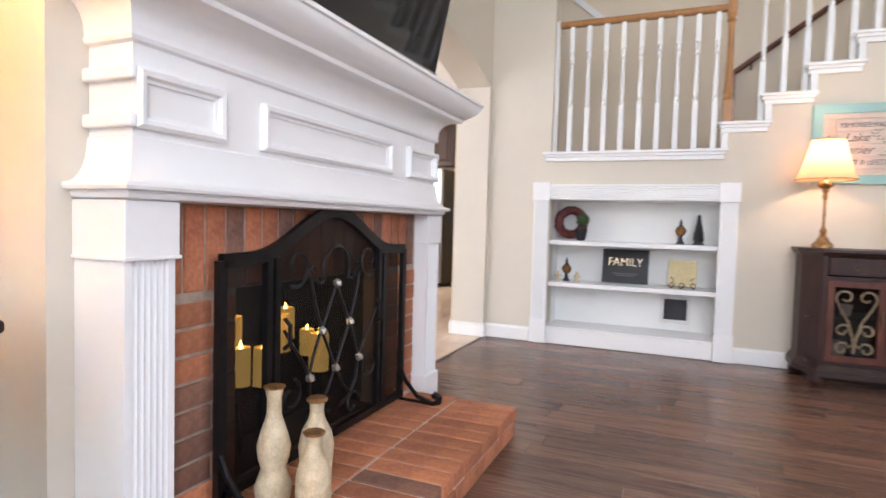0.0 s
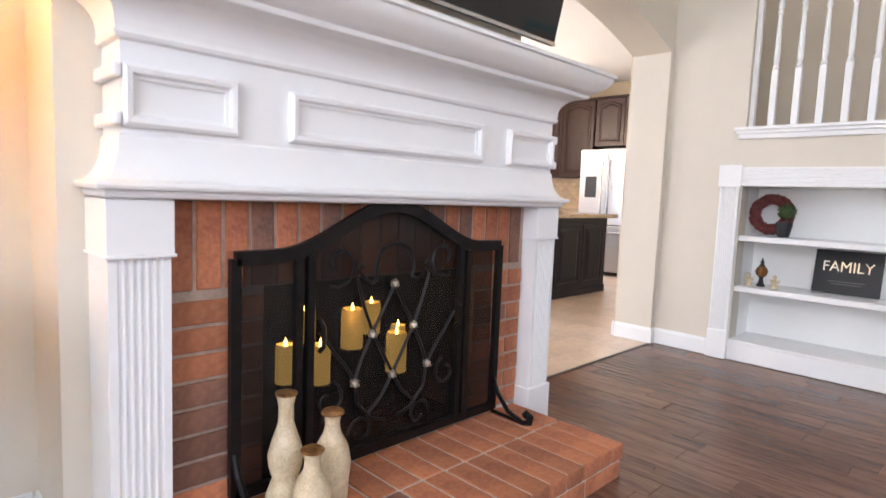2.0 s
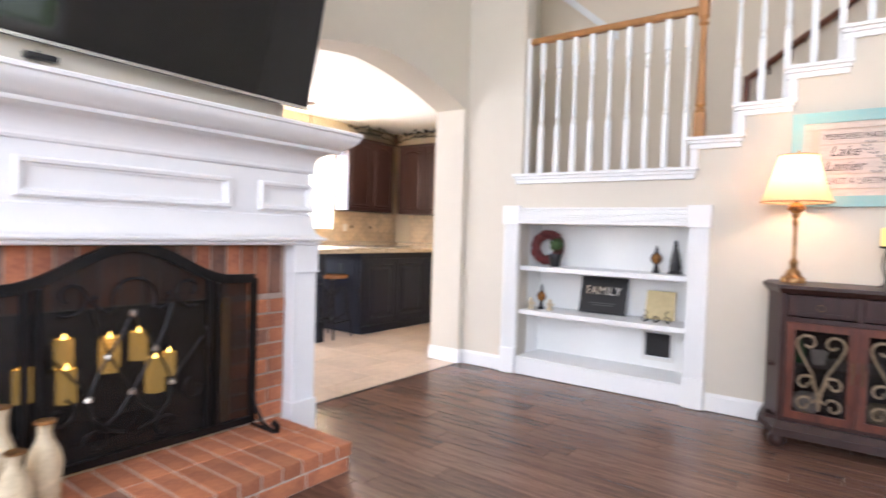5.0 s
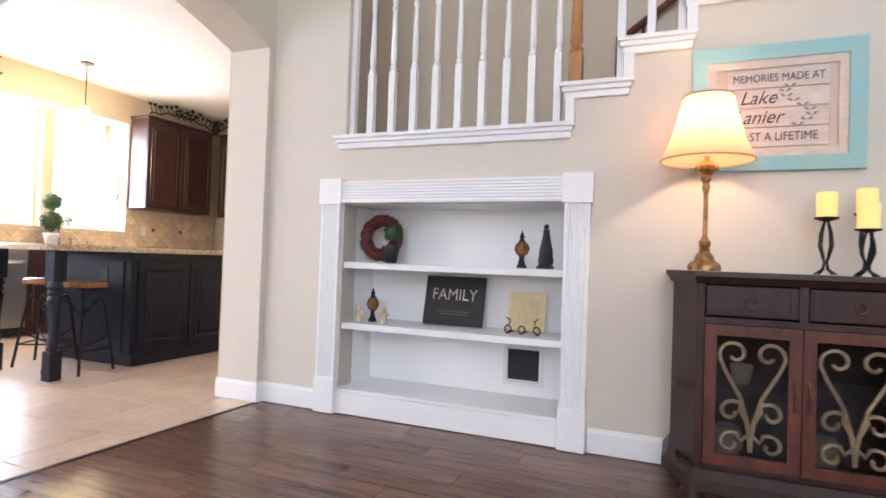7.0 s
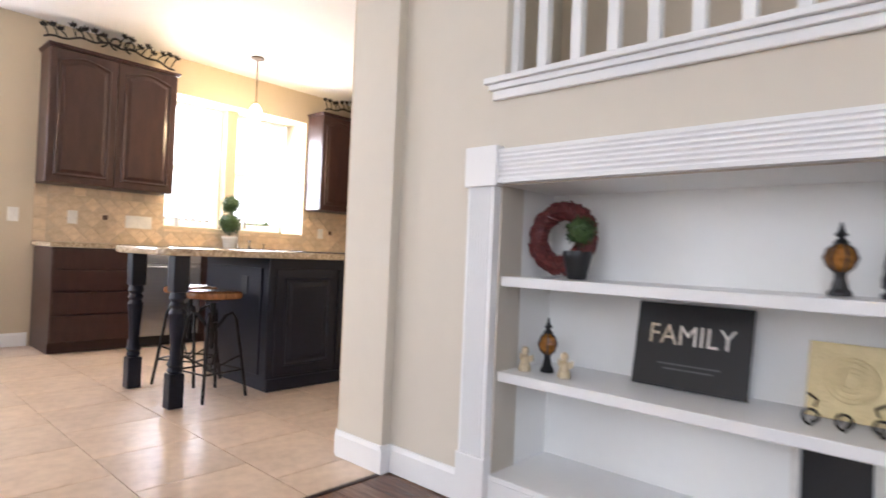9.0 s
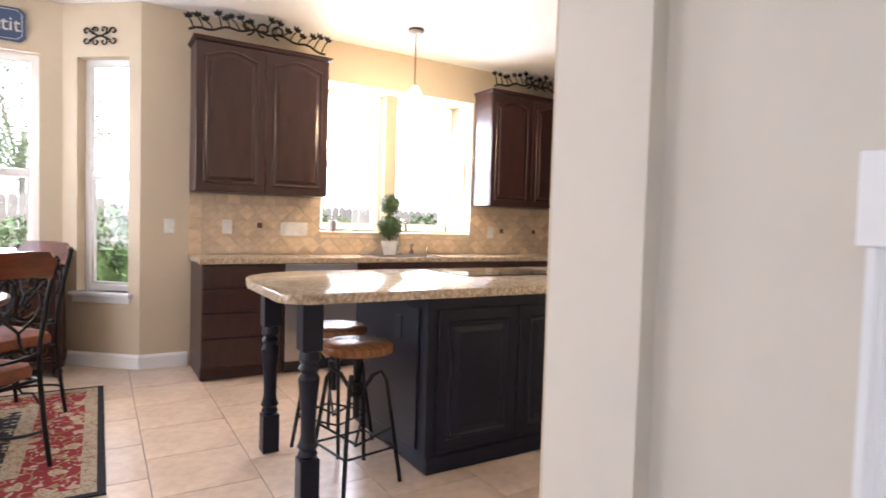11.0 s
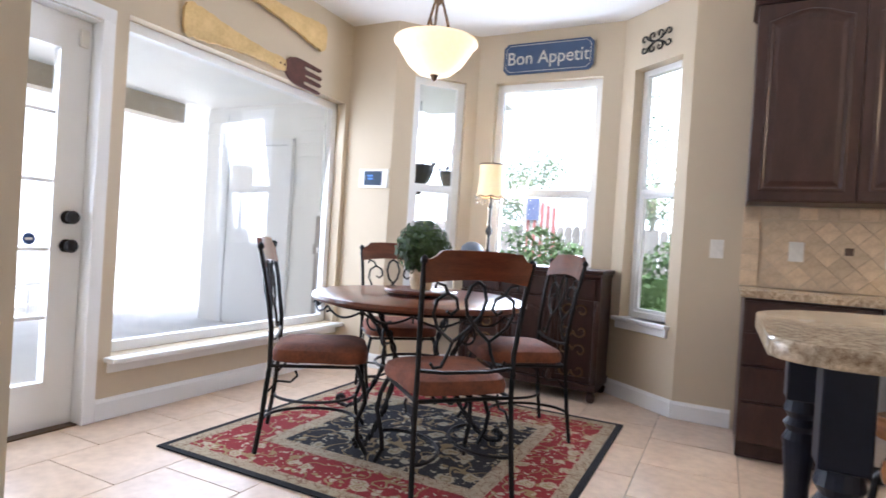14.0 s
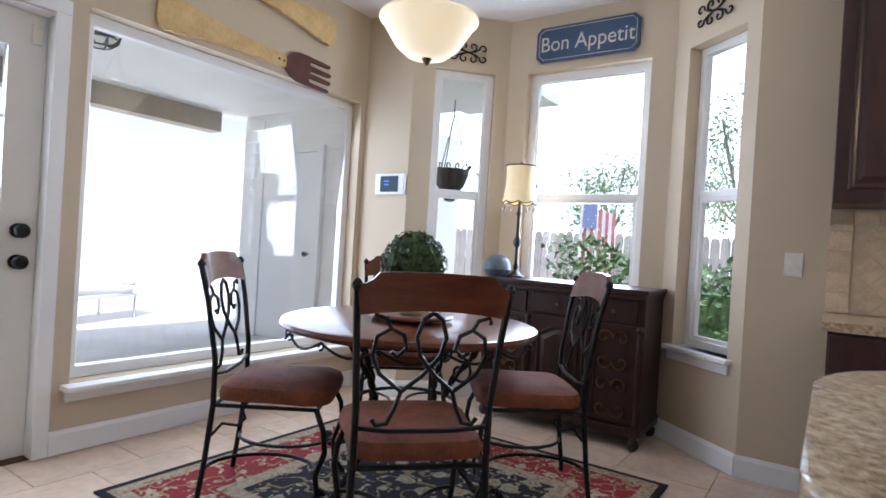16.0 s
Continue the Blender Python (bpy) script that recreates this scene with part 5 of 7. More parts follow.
# worktop with a sink cut-out
wt = bmesh.new()
for q in ((KX + 0.002, 4.765, -4.522, 6.22), (KX + 0.002, 6.92, -4.522, 8.995), (KX + 0.002, 6.22, -5.02, 6.92), (-4.62, 6.22, -4.522, 6.92)):
    box(wt, q[0], q[1], 0.872, q[2], q[3], CT)
bmesh.ops.remove_doubles(wt, verts=wt.verts, dist=1e-5)
tagged(new("worktop", mesh_of(wt, "worktop", GRANITE)), "speckled beige granite worktop along the window wall", "worktop")
sk = thing("sink", (0, 0, 0), "stainless double sink set in the granite worktop", "sink")
bm = bmesh.new()
box(bm, -5.018, 6.222, 0.70, -4.622, 6.918, 0.71), box(bm, -5.018, 6.222, 0.71, -5.008, 6.918, 0.905), box(bm, -4.632, 6.222, 0.71, -4.622, 6.918, 0.905), box(bm, -5.008, 6.222, 0.71, -4.632, 6.232, 0.905), box(bm, -5.008, 6.908, 0.71, -4.632, 6.918, 0.905), box(bm, -5.008, 6.56, 0.71, -4.632, 6.575, 0.89)
part("basin", bm, STEEL, sk)
part("rim", prism(bmesh.new(), [(-5.03, 6.21), (-4.61, 6.21), (-4.61, 6.222), (-5.018, 6.222), (-5.018, 6.93), (-5.03, 6.93)], 0.006, Matrix.Translation((0, 0, CT + 0.0005))), STEEL, sk)
fc = thing("faucet", (-5.065, 6.62, CT + 0.001), "brushed nickel gooseneck faucet", "faucet")
part("spout", tube(bmesh.new(), [(0, 0, 0), (0, 0, 0.18), (0.01, 0, 0.27), (0.05, 0.0, 0.325), (0.11, 0.0, 0.325), (0.15, 0, 0.28), (0.16, 0, 0.22)], 0.012, 10), CHROME, fc, smooth=True)
part("base_ring", lathe(bmesh.new(), [(0.028, 0), (0.028, 0.01), (0.018, 0.03)], 16), CHROME, fc)
for dy, h in ((0.15, 0.10), (0.33, 0.07)):
    so = thing("soap_dispenser", (-5.07, 6.62 + dy, CT + 0.001), "small nickel soap dispenser beside the faucet", "dispenser", "sink dispensers")
    part("body", lathe(bmesh.new(), [(0.022, 0), (0.022, h * 0.3), (0.010, h * 0.4), (0.010, h * 0.7), (0.020, h * 0.75), (0.020, h)], 14), CHROME, so)
tpk = thing("topiary", (-4.985, 6.49, CT + 0.001), "double-ball topiary in a white pot by the sink", "plant")
part("pot", lathe(bmesh.new(), [(0.055, 0), (0.058, 0.01), (0.072, 0.10), (0.078, 0.105), (0.078, 0.128), (0.066, 0.128), (0.06, 0.11)], 20), WPOT, tpk, "white ceramic pot", True)
part("trunk", tube(bmesh.new(), [(0, 0, 0.1), (0, 0, 0.44)], 0.008, 6), DARKWOOD, tpk)
part("foliage", leaf_ball(bmesh.new(), (0, 0, 0.265), 0.118, 620, 0.016, 5), LEAF, tpk)
part("foliage", leaf_ball(bmesh.new(), (0, 0, 0.475), 0.098, 520, 0.015, 6), LEAF, tpk)
art = thing("wall_plaque", pose(KX - 0.20, 7.485, 1.45, 0, 0, 0), "small cream painted plaque hung in the window reveal", "plaque")
part("board", prism(bmesh.new(), [(0.09 * math.cos(radians(a)), 0.26 + (0.22 if math.sin(radians(a)) > 0 else 0.20) * math.sin(radians(a))) for a in range(0, 360, 15)], 0.012, Matrix(((1, 0, 0, 0), (0, 0, 1, -0.013), (0, 1, 0, 0), (0, 0, 0, 1)))), CREAM, art)
part("ribbon", tube(bmesh.new(), [(0.02, -0.016, 0.07), (0.05, -0.02, 0.03), (0.09, -0.016, 0.06)], 0.005, 5), PLASTIC, art)
can = solid("canister", lathe(bmesh.new(), [(0.035, 0), (0.035, 0.10), (0.03, 0.105)], 16), STEEL, (KX - 0.10, 6.02, 1.116), "small steel canister on the window ledge", "canister", smooth=True)

# iron vine sculptures on the cabinets
def vine(m, w, seed):
    v = thing("iron_vine", m, "dark iron scrolling vine ornament on top of the cabinet", "ornament", "cabinet-top vines")
    rnd = random.Random(seed)
    bm = bmesh.new()
    n = 24
    stem = [(0, w * i / n, 0.035 + 0.075 * math.sin(math.pi * i / n) + 0.012 * math.sin(i * 1.3)) for i in range(n + 1)]
    tube(bm, stem, 0.010, 6)
    for c in (0.40, 0.52, 0.63):
        s = 1 if c < 0.5 else -1
        tube(bm, [(0, w * c + s * y, z) for y, z in spiral(0.0, 0.135, 0.062, 0.012, -90, 330)], 0.009, 6)
    for i in range(16):
        t = (i + 0.5) / 16
        y, z = w * t, 0.035 + 0.075 * math.sin(math.pi * t)
        d = -1 if t < 0.5 else 1
        tip = Vector((0, y + d * rnd.uniform(0.02, 0.06), z + rnd.uniform(0.04, 0.10)))
        tube(bm, [(0, y, z), ((tip.x), (y + tip.y) / 2, (z + tip.z) / 2 + 0.01), tip], 0.006, 5)
        for k in (-1, 0, 1):
            a = radians(90 + 40 * k - 18 * d)
            prism(bm, [(tip.y + 0.046 * (u * math.cos(a) - q * math.sin(a)), tip.z + 0.046 * (u * math.sin(a) + q * math.cos(a))) for u, q in ((0, 0), (0.5, 0.35), (1.15, 0), (0.5, -0.35))], 0.004, Matrix(((0, 0, 1, -0.002 + 0.003 * k), (1, 0, 0, 0), (0, 1, 0, 0), (0, 0, 0, 1))))
    part("scrollwork", bm, IRON, v)
    return v


vine((-4.85, 4.72, 2.5825), 1.06, 3)
vine((-4.85, 7.55, 2.5825), 1.06, 8)
vine(pose(-3.75, 8.60, 2.5825, 0, 0, 90), 1.0, 5)
vs = solid("urn", lathe(bmesh.new(), [(0.04, 0), (0.03, 0.03), (0.06, 0.09), (0.05, 0.16), (0.03, 0.19), (0.035, 0.21)], 16), BRONZE, (-4.92, 8.72, 2.5825), "dark bronze urn on top of the corner cabinets", "urn", smooth=True)
# outlets and switches
def plate_on(m, label, kind, toggles=1, dark=False):
    o = thing(kind, m, label, kind)
    part("cover", B(0, -0.04 * toggles, -0.06, 0.006, 0.04 * toggles, 0.06, bevel=0.002), WPOT if not dark else DARKWOOD, o)
    for i in range(toggles):
        y = (i - (toggles - 1) / 2) * 0.075
        part("toggle", B(0.006, y - 0.012, -0.028, 0.010, y + 0.012, 0.028, bevel=0.001), WPOT if not dark else DARKWOOD, o)


plate_on((KX + 0.001, 4.626, 1.132), "cream light switch on the tan wall", "light switch")
plate_on((KX + 0.012, 5.06, 1.14), "cream outlet set in the stone backsplash", "outlet")
plate_on((KX + 0.012, 5.62, 1.13), "triple cream switch set in the stone backsplash", "light switch", 3)
plate_on((KX + 0.012, 7.75, 1.14), "cream outlet set in the stone backsplash", "outlet")

# sink pendant
def pendant(at, drop, label):
    p = thing("pendant_light", at, label, "pendant light")
    part("canopy", lathe(bmesh.new(), [(0.065, 0), (0.065, -0.012), (0.02, -0.03)][::-1], 20), BRONZE, p, smooth=True)
    part("rod", tube(bmesh.new(), [(0, 0, -0.02), (0, 0, -drop)], 0.006, 8), BRONZE, p)
    return p


GLASSLIT = glow("lit_frosted_glass", (1.0, 0.80, 0.48), 14.0, (0.9, 0.8, 0.6))
pk = pendant((-4.45, 6.43, KH - 0.001), 0.47, "bronze pendant light with a small lit glass shade over the sink")
part("shade", lathe(bmesh.new(), [(0.025, -0.47), (0.055, -0.52), (0.065, -0.57), (0.060, -0.62), (0.04, -0.64)][::-1], 18), GLASSLIT, pk, "glowing frosted glass shade", True)
bulb("pendant_bulb", (-4.45, 6.43, KH - 0.72), 75, (1, 0.74, 0.40), 0.05)

# far wall: base cabinets, uppers, refrigerator
def turned(x, y):
    return pose(x, y, 0, 0, 0, -90)


upper(turned(-4.80, 9.0), 1.12, 1.40, 2.552, 2, "espresso wall cabinet with arched doors on the far wall")
base_unit(turned(-4.52, 9.0), 0.84, (0.70, 0.862), "espresso base cabinet on the far wall", 2)
wt2 = B(-4.521, 8.37, 0.872, -3.68, 8.995, CT, bevel=0.006)
tagged(new("worktop", mesh_of(wt2, "worktop", GRANITE)), "speckled granite worktop beside the refrigerator", "worktop")
upper(turned(-3.66, 9.0), 0.93, 1.86, 2.552, 2, "espresso cabinet over the refrigerator")
fr = thing("refrigerator", (-3.65, 8.99, 0), "stainless french-door refrigerator with a dispenser", "refrigerator")
part("body", B(0.01, -0.60, 0.02, 0.90, -0.01, 1.78), PLASTIC, fr)
for x0, x1 in ((0.01, 0.452), (0.458, 0.90)):
    d = part("door", B(x0, -0.68, 0.72, x1, -0.602, 1.78, bevel=0.012), STEEL, fr)
    xh = x1 - 0.05 if x0 < 0.1 else x0 + 0.05
    part("handle", tube(bmesh.new(), [(xh, -0.68, 0.82), (xh, -0.725, 0.86), (xh, -0.735, 1.2), (xh, -0.725, 1.60), (xh, -0.68, 1.64)], 0.013, 8), CHROME, d)
    if x0 < 0.1:
        part("dispenser", B(x0 + 0.10, -0.684, 1.10, x0 + 0.28, -0.6805, 1.40, bevel=0.001), PLASTIC, d, "black water dispenser")
f2 = part("freezer_drawer", B(0.01, -0.68, 0.06, 0.90, -0.602, 0.71, bevel=0.012), STEEL, fr)
part("handle", tube(bmesh.new(), [(0.10, -0.68, 0.62), (0.12, -0.73, 0.62), (0.79, -0.73, 0.62), (0.81, -0.68, 0.62)], 0.013, 8), CHROME, f2)

# island
isl = thing("kitchen_island", (0, 0, 0), "black painted kitchen island with turned legs", "kitchen island")
IX0, IX1, IY0, IY1 = -3.34, -2.465, 5.485, 7.08
part("body", B(IX0, IY0, 0.004, IX1, IY1, 0.868, bevel=0.004), ISLAND, isl)
for y0, y1 in ((IY0 + 0.05, 6.02), (6.03, 6.55), (6.56, IY1 - 0.05)):
    part("panel", B(IX1 + 0.0005, y0, 0.10, IX1 + 0.012, y1, 0.80, bevel=0.005), ISLAND, isl)
    part("panel_field", raised_panel(bmesh.new(), IX1 + 0.013, y0 + 0.06, y1 - 0.06, 0.16, 0.74), ISLAND, isl)
part("end_panel", B(IX0 + 0.08, IY0 - 0.012, 0.10, IX1 - 0.08, IY0 - 0.0005, 0.80, bevel=0.005), ISLAND, isl)
part("base_trim", B(IX1 + 0.0005, IY0, 0.004, IX1 + 0.016, IY1, 0.085, bevel=0.004), ISLAND, isl)
for x in (-3.095, -2.465):
    bm = box(bmesh.new(), x - 0.045, 4.865, 0.66, x + 0.045, 4.955, 0.868, 0.005)
    box(bm, x - 0.042, 4.868, 0.004, x + 0.042, 4.952, 0.20, 0.005)
    lathe(bm, [(0.030, 0.20), (0.042, 0.215), (0.034, 0.235), (0.045, 0.25), (0.036, 0.27), (0.031, 0.30), (0.033, 0.40), (0.042, 0.50), (0.046, 0.54), (0.034, 0.565), (0.046, 0.585), (0.034, 0.605), (0.047, 0.625), (0.040, 0.66)], 18, Matrix.Translation((x, 4.91, 0)))
    part("leg", bm, ISLAND, isl, "black turned leg")
part("outlet", B(IX0 + 0.55, IY0 - 0.018, 0.62, IX0 + 0.63, IY0 - 0.0125, 0.74), PLASTIC, isl)
TX0, TX1, TY0, TY1 = -3.43, -2.355, 4.770, 7.15
pts = []
for cx, cy, a0, r in ((TX1 - 0.10, TY0 + 0.10, -90, 0.10), (TX1 - 0.03, TY1 - 0.03, 0, 0.03), (TX0 + 0.03, TY1 - 0.03, 90, 0.03), (TX0 + 0.42, TY0 + 0.42, 180, 0.42)):
    pts += [(cx + r * math.cos(radians(a0 + 90 * i / 8)), cy + r * math.sin(radians(a0 + 90 * i / 8))) for i in range(9)]
bm = prism(bmesh.new(), pts, 0.042, Matrix.Translation((0, 0, 0.8685)))
bmesh.ops.bevel(bm, geom=[e for e in bm.edges if abs(e.verts[0].co.z - e.verts[1].co.z) < 1e-4], offset=0.010, segments=3, affect="EDGES", profile=0.6)
tagged(new("island_worktop", mesh_of(bm, "island_worktop", GRANITE, True)), "speckled beige granite island top with rounded corners", "worktop")
ck = thing("cooktop", (0, 0, 0.9108), "black glass cooktop set in the island top", "cooktop")
part("glass", B(-3.36, 5.98, 0, -2.86, 6.74, 0.006, bevel=0.002), SCREEN, ck)
for x, y, r in ((-3.24, 6.15, 0.075), (-3.0, 6.15, 0.10), (-3.24, 6.55, 0.10), (-3.0, 6.55, 0.075)):
    part("burner_ring", tube(bmesh.new(), [(x + r * math.cos(radians(a)), y + r * math.sin(radians(a)), 0.0063) for a in range(0, 361, 15)], 0.0012, 4), mat("burner_print", (0.12, 0.12, 0.12), 0.4), ck)


def stool(m):
    s = thing("bar_stool", m, "industrial iron stool with a round wooden seat under the island", "stool", "stools at the island")
    part("seat", lathe(bmesh.new(), [(0.150, 0.607), (0.168, 0.612), (0.172, 0.625), (0.168, 0.645), (0.155, 0.652), (0.02, 0.652)], 28), STOOLWOOD, s, "round walnut-stained seat", True)
    part("screw", lathe(bmesh.new(), [(0.014, 0.30), (0.016, 0.36), (0.016, 0.58), (0.05, 0.59), (0.05, 0.606)], 14), IRON, s)
    part("collar", lathe(bmesh.new(), [(0.03, 0.40), (0.034, 0.41), (0.034, 0.45), (0.03, 0.46)], 14), IRON, s)
    for a in (45, 135, 225, 315):
        ca, sa = math.cos(radians(a)), math.sin(radians(a))
        part("leg", tube(bmesh.new(), [(r * ca, r * sa, z) for r, z in ((0.03, 0.43), (0.075, 0.50), (0.115, 0.52), (0.14, 0.48), (0.155, 0.38), (0.215, 0.008))], 0.010, 7), IRON, s)
        cb, sb = math.cos(radians(a + 180)), math.sin(radians(a + 180))
        part("brace", tube(bmesh.new(), [(0.175 * ca, 0.175 * sa, 0.26), (0.0, 0.0, 0.16 + 0.01 * (a > 180)), ], 0.006, 6), IRON, s)
        c2, s2 = math.cos(radians(a + 90)), math.sin(radians(a + 90))
        part("stretcher", tube(bmesh.new(), [(0.19 * ca, 0.19 * sa, 0.17), (0.19 * c2, 0.19 * s2, 0.17)], 0.006, 6), IRON, s)
    return s


st = stool(pose(-2.57, 5.17, 0.003, 0, 0, 10))
copy_thing(st, pose(-3.02, 5.23, 0.003, 0, 0, 32))

# ---- dining nook ----
rug = thing("rug", (0, 0, 0.0), "black, red and cream patterned oriental rug under the dining table", "rug")
RX0, RX1, RY0, RY1 = -4.745, -2.930, 2.305, 4.178


def rug_material(name, ground, motif, motif2, scale):
    m = mat(name, ground, 0.95, vary=0.1, scale=40, bump=0.6, bscale=400)
    n, l = m.node_tree.nodes, m.node_tree.links
    b = n["Principled BSDF"]
    base = b.inputs["Base Color"].links[0].from_socket
    tc = n.new("ShaderNodeTexCoord")
    nz = n.new("ShaderNodeTexNoise")
    nz.inputs["Scale"].default_value, nz.inputs["Detail"].default_value = scale * 2.2, 3
    l.new(tc.outputs["Object"], nz.inputs[0])
    warp = n.new("ShaderNodeMix")
    warp.data_type = "RGBA"
    warp.inputs[0].default_value = 0.075
    l.new(tc.outputs["Object"], warp.inputs[6]), l.new(nz.outputs["Color"], warp.inputs[7])
    prev = base

    def layer(value, edge, width, colour, under):
        mr, mx = n.new("ShaderNodeMapRange"), n.new("ShaderNodeMix")
        mr.inputs[1].default_value, mr.inputs[2].default_value, mr.inputs[3].default_value, mr.inputs[4].default_value = edge - width, edge, 1.0, 0.0
        l.new(value, mr.inputs[0])
        mx.data_type = "RGBA"
        l.new(mr.outputs[0], mx.inputs[0]), l.new(under, mx.inputs[6])
        mx.inputs[7].default_value = (*colour, 1)
        return mx.outputs[2]

    # winding stems
    stems = n.new("ShaderNodeTexNoise")
    stems.inputs["Scale"].default_value, stems.inputs["Detail"].default_value = scale * 0.75, 1
    l.new(tc.outputs["Object"], stems.inputs[0])
    dist = n.new("ShaderNodeMath")
    dist.operation = "COMPARE"
    dist.inputs[1].default_value, dist.inputs[2].default_value = 0.5, 0.018
    inv = n.new("ShaderNodeMath")
    inv.operation, inv.inputs[0].default_value = "SUBTRACT", 1.0
    l.new(stems.outputs[0], dist.inputs[0]), l.new(dist.outputs[0], inv.inputs[1])
    prev = layer(inv.outputs[0], 0.6, 0.3, motif2, prev)
    # leaves, then flowers with two inner rings
    for sc, rnd_, rings in ((scale * 2.6, 1.0, ((0.28, motif),)), (scale * 1.7, 0.9, ((0.24, motif2),)), (scale * 0.85, 0.75, ((0.31, motif), (0.22, motif2), (0.17, motif), (0.08, ground)))):
        v = n.new("ShaderNodeTexVoronoi")
        v.inputs["Scale"].default_value, v.inputs["Randomness"].default_value = sc, rnd_
        l.new(warp.outputs[2], v.inputs[0])
        for edge, colour in rings:
            prev = layer(v.outputs["Distance"], edge, 0.04, colour, prev)
    l.new(prev, b.inputs["Base Color"])
    return m


RBLACK = rug_material("rug_field", (0.012, 0.012, 0.018), (0.40, 0.35, 0.25), (0.25, 0.18, 0.09), 8.5)
RRED = rug_material("rug_red_border", (0.26, 0.018, 0.025), (0.50, 0.42, 0.30), (0.32, 0.22, 0.10), 10.0)
RCREAM = rug_material("rug_cream_band", (0.44, 0.36, 0.25), (0.30, 0.22, 0.13), (0.24, 0.14, 0.09), 24.0)
REDGE = mat("rug_black_edge", (0.010, 0.010, 0.014), 0.95, bump=0.5, bscale=400)


def band(i0, i1, z, material, nm):
    bm = bmesh.new()
    rings = [[bm.verts.new(p) for p in ((RX0 + i, RY0 + i, h), (RX1 - i, RY0 + i, h), (RX1 - i, RY1 - i, h), (RX0 + i, RY1 - i, h))] for i, h in ((i0, 0.002), (i0, z), (i1, z), (i1, 0.002))]
    for a, b in zip(rings, rings[1:] + rings[:1]):
        for k in range(4):
            bm.faces.new((a[k], a[(k + 1) % 4], b[(k + 1) % 4], b[k]))
    part(nm, bm, material, rug)


band(0, 0.035, 0.010, REDGE, "black_edge")
band(0.035, 0.10, 0.0104, RCREAM, "cream_band")
band(0.10, 0.34, 0.0108, RRED, "red_border")
band(0.34, 0.42, 0.0104, RCREAM, "cream_band")
part("field", B(RX0 + 0.42, RY0 + 0.42, 0.002, RX1 - 0.42, RY1 - 0.42, 0.0108), RBLACK, rug, "black floral field")
RZ = 0.011

TC = (-3.935, 3.14)
tbl = thing("dining_table", (TC[0], TC[1], RZ), "round cherry-topped dining table on twisted iron legs", "dining table")
TR, TZ = 0.605, 0.745
part("tabletop", lathe(bmesh.new(), [(TR - 0.05, TZ - 0.040), (TR - 0.012, TZ - 0.036), (TR, TZ - 0.022), (TR - 0.004, TZ - 0.006), (TR - 0.02, TZ), (0.02, TZ)], 64), CHERRY, tbl, "polished cherry tabletop", True)
bm = bmesh.new()
n = 14
swag = []
for i in range(n * 8 + 1):
    a = 2 * math.pi * i / (n * 8)
    swag.append(((TR - 0.03) * math.cos(a), (TR - 0.03) * math.sin(a), TZ - 0.050 - 0.042 * abs(math.sin(a * n / 2))))
tube(bm, swag, 0.006, 6)
for i in range(n):
    a = 2 * math.pi * i / n
    tube(bm, [((TR - 0.03 + 0.013 * math.cos(t)) * math.cos(a), (TR - 0.03 + 0.013 * math.cos(t)) * math.sin(a), TZ - 0.066 + 0.013 * math.sin(t)) for t in (0.4 * k for k in range(14))], 0.005, 5)
tube(bm, [((TR - 0.10) * math.cos(a), (TR - 0.10) * math.sin(a), TZ - 0.052) for a in (2 * math.pi * k / 40 for k in range(41))], 0.008, 6)
part("scalloped_apron", bm, IRON, tbl, "scalloped iron apron")
for k in range(4):
    a = radians(90 * k + 88)
    ca, sa = math.cos(a), math.sin(a)
    line = [(0.40, TZ - 0.05), (0.36, 0.62), (0.27, 0.52), (0.22, 0.42), (0.225, 0.30), (0.30, 0.16), (0.40, 0.06), (0.47, 0.02), (0.53, 0.03), (0.545, 0.065), (0.515, 0.085), (0.495, 0.065)]
    fine = []
    for (r0, z0), (r1, z1) in zip(line, line[1:]):
        fine += [(r0 + (r1 - r0) * t / 6, z0 + (z1 - z0) * t / 6) for t in range(6)]
    bm = bmesh.new()
    for ph in (0, math.pi):
        tube(bm, [((r + 0.008 * math.cos(i * 0.8 + ph)) * ca - 0.008 * math.sin(i * 0.8 + ph) * sa, (r + 0.008 * math.cos(i * 0.8 + ph)) * sa + 0.008 * math.sin(i * 0.8 + ph) * ca, max(0.012, z)) for i, (r, z) in enumerate(fine)], 0.0095, 6)
    part("leg", bm, IRON, tbl, "twisted iron leg")
    bm = tube(bmesh.new(), [(r * ca, r * sa, z) for r, z in spiral(0.30, 0.55, 0.07, 0.02, 100, -260)], 0.007, 6)
    part("scroll", bm, IRON, tbl)
part("ring", tube(bmesh.new(), [(0.235 * math.cos(t), 0.235 * math.sin(t), 0.36) for t in (2 * math.pi * k / 32 for k in range(33))], 0.009, 6), IRON, tbl)
TT = RZ + TZ + 0.001
tray = thing("lazy_susan", (TC[0], TC[1], TT), "round wooden lazy susan on the dining table", "tray")
part("disc", lathe(bmesh.new(), [(0.19, 0.012), (0.205, 0.016), (0.208, 0.026), (0.20, 0.034), (0.17, 0.030), (0.02, 0.030)], 40), CHERRY, tray, smooth=True)
part("foot", lathe(bmesh.new(), [(0.10, 0), (0.10, 0.012)], 24), DARKWOOD, tray)
tp2 = thing("topiary", (TC[0], TC[1], TT + 0.032), "round boxwood topiary in a cream pot on the table", "plant")
part("pot", lathe(bmesh.new(), [(0.055, 0), (0.06, 0.01), (0.075, 0.10), (0.082, 0.105), (0.082, 0.125), (0.07, 0.125), (0.06, 0.11)], 22), CREAM, tp2, "cream ceramic pot", True)
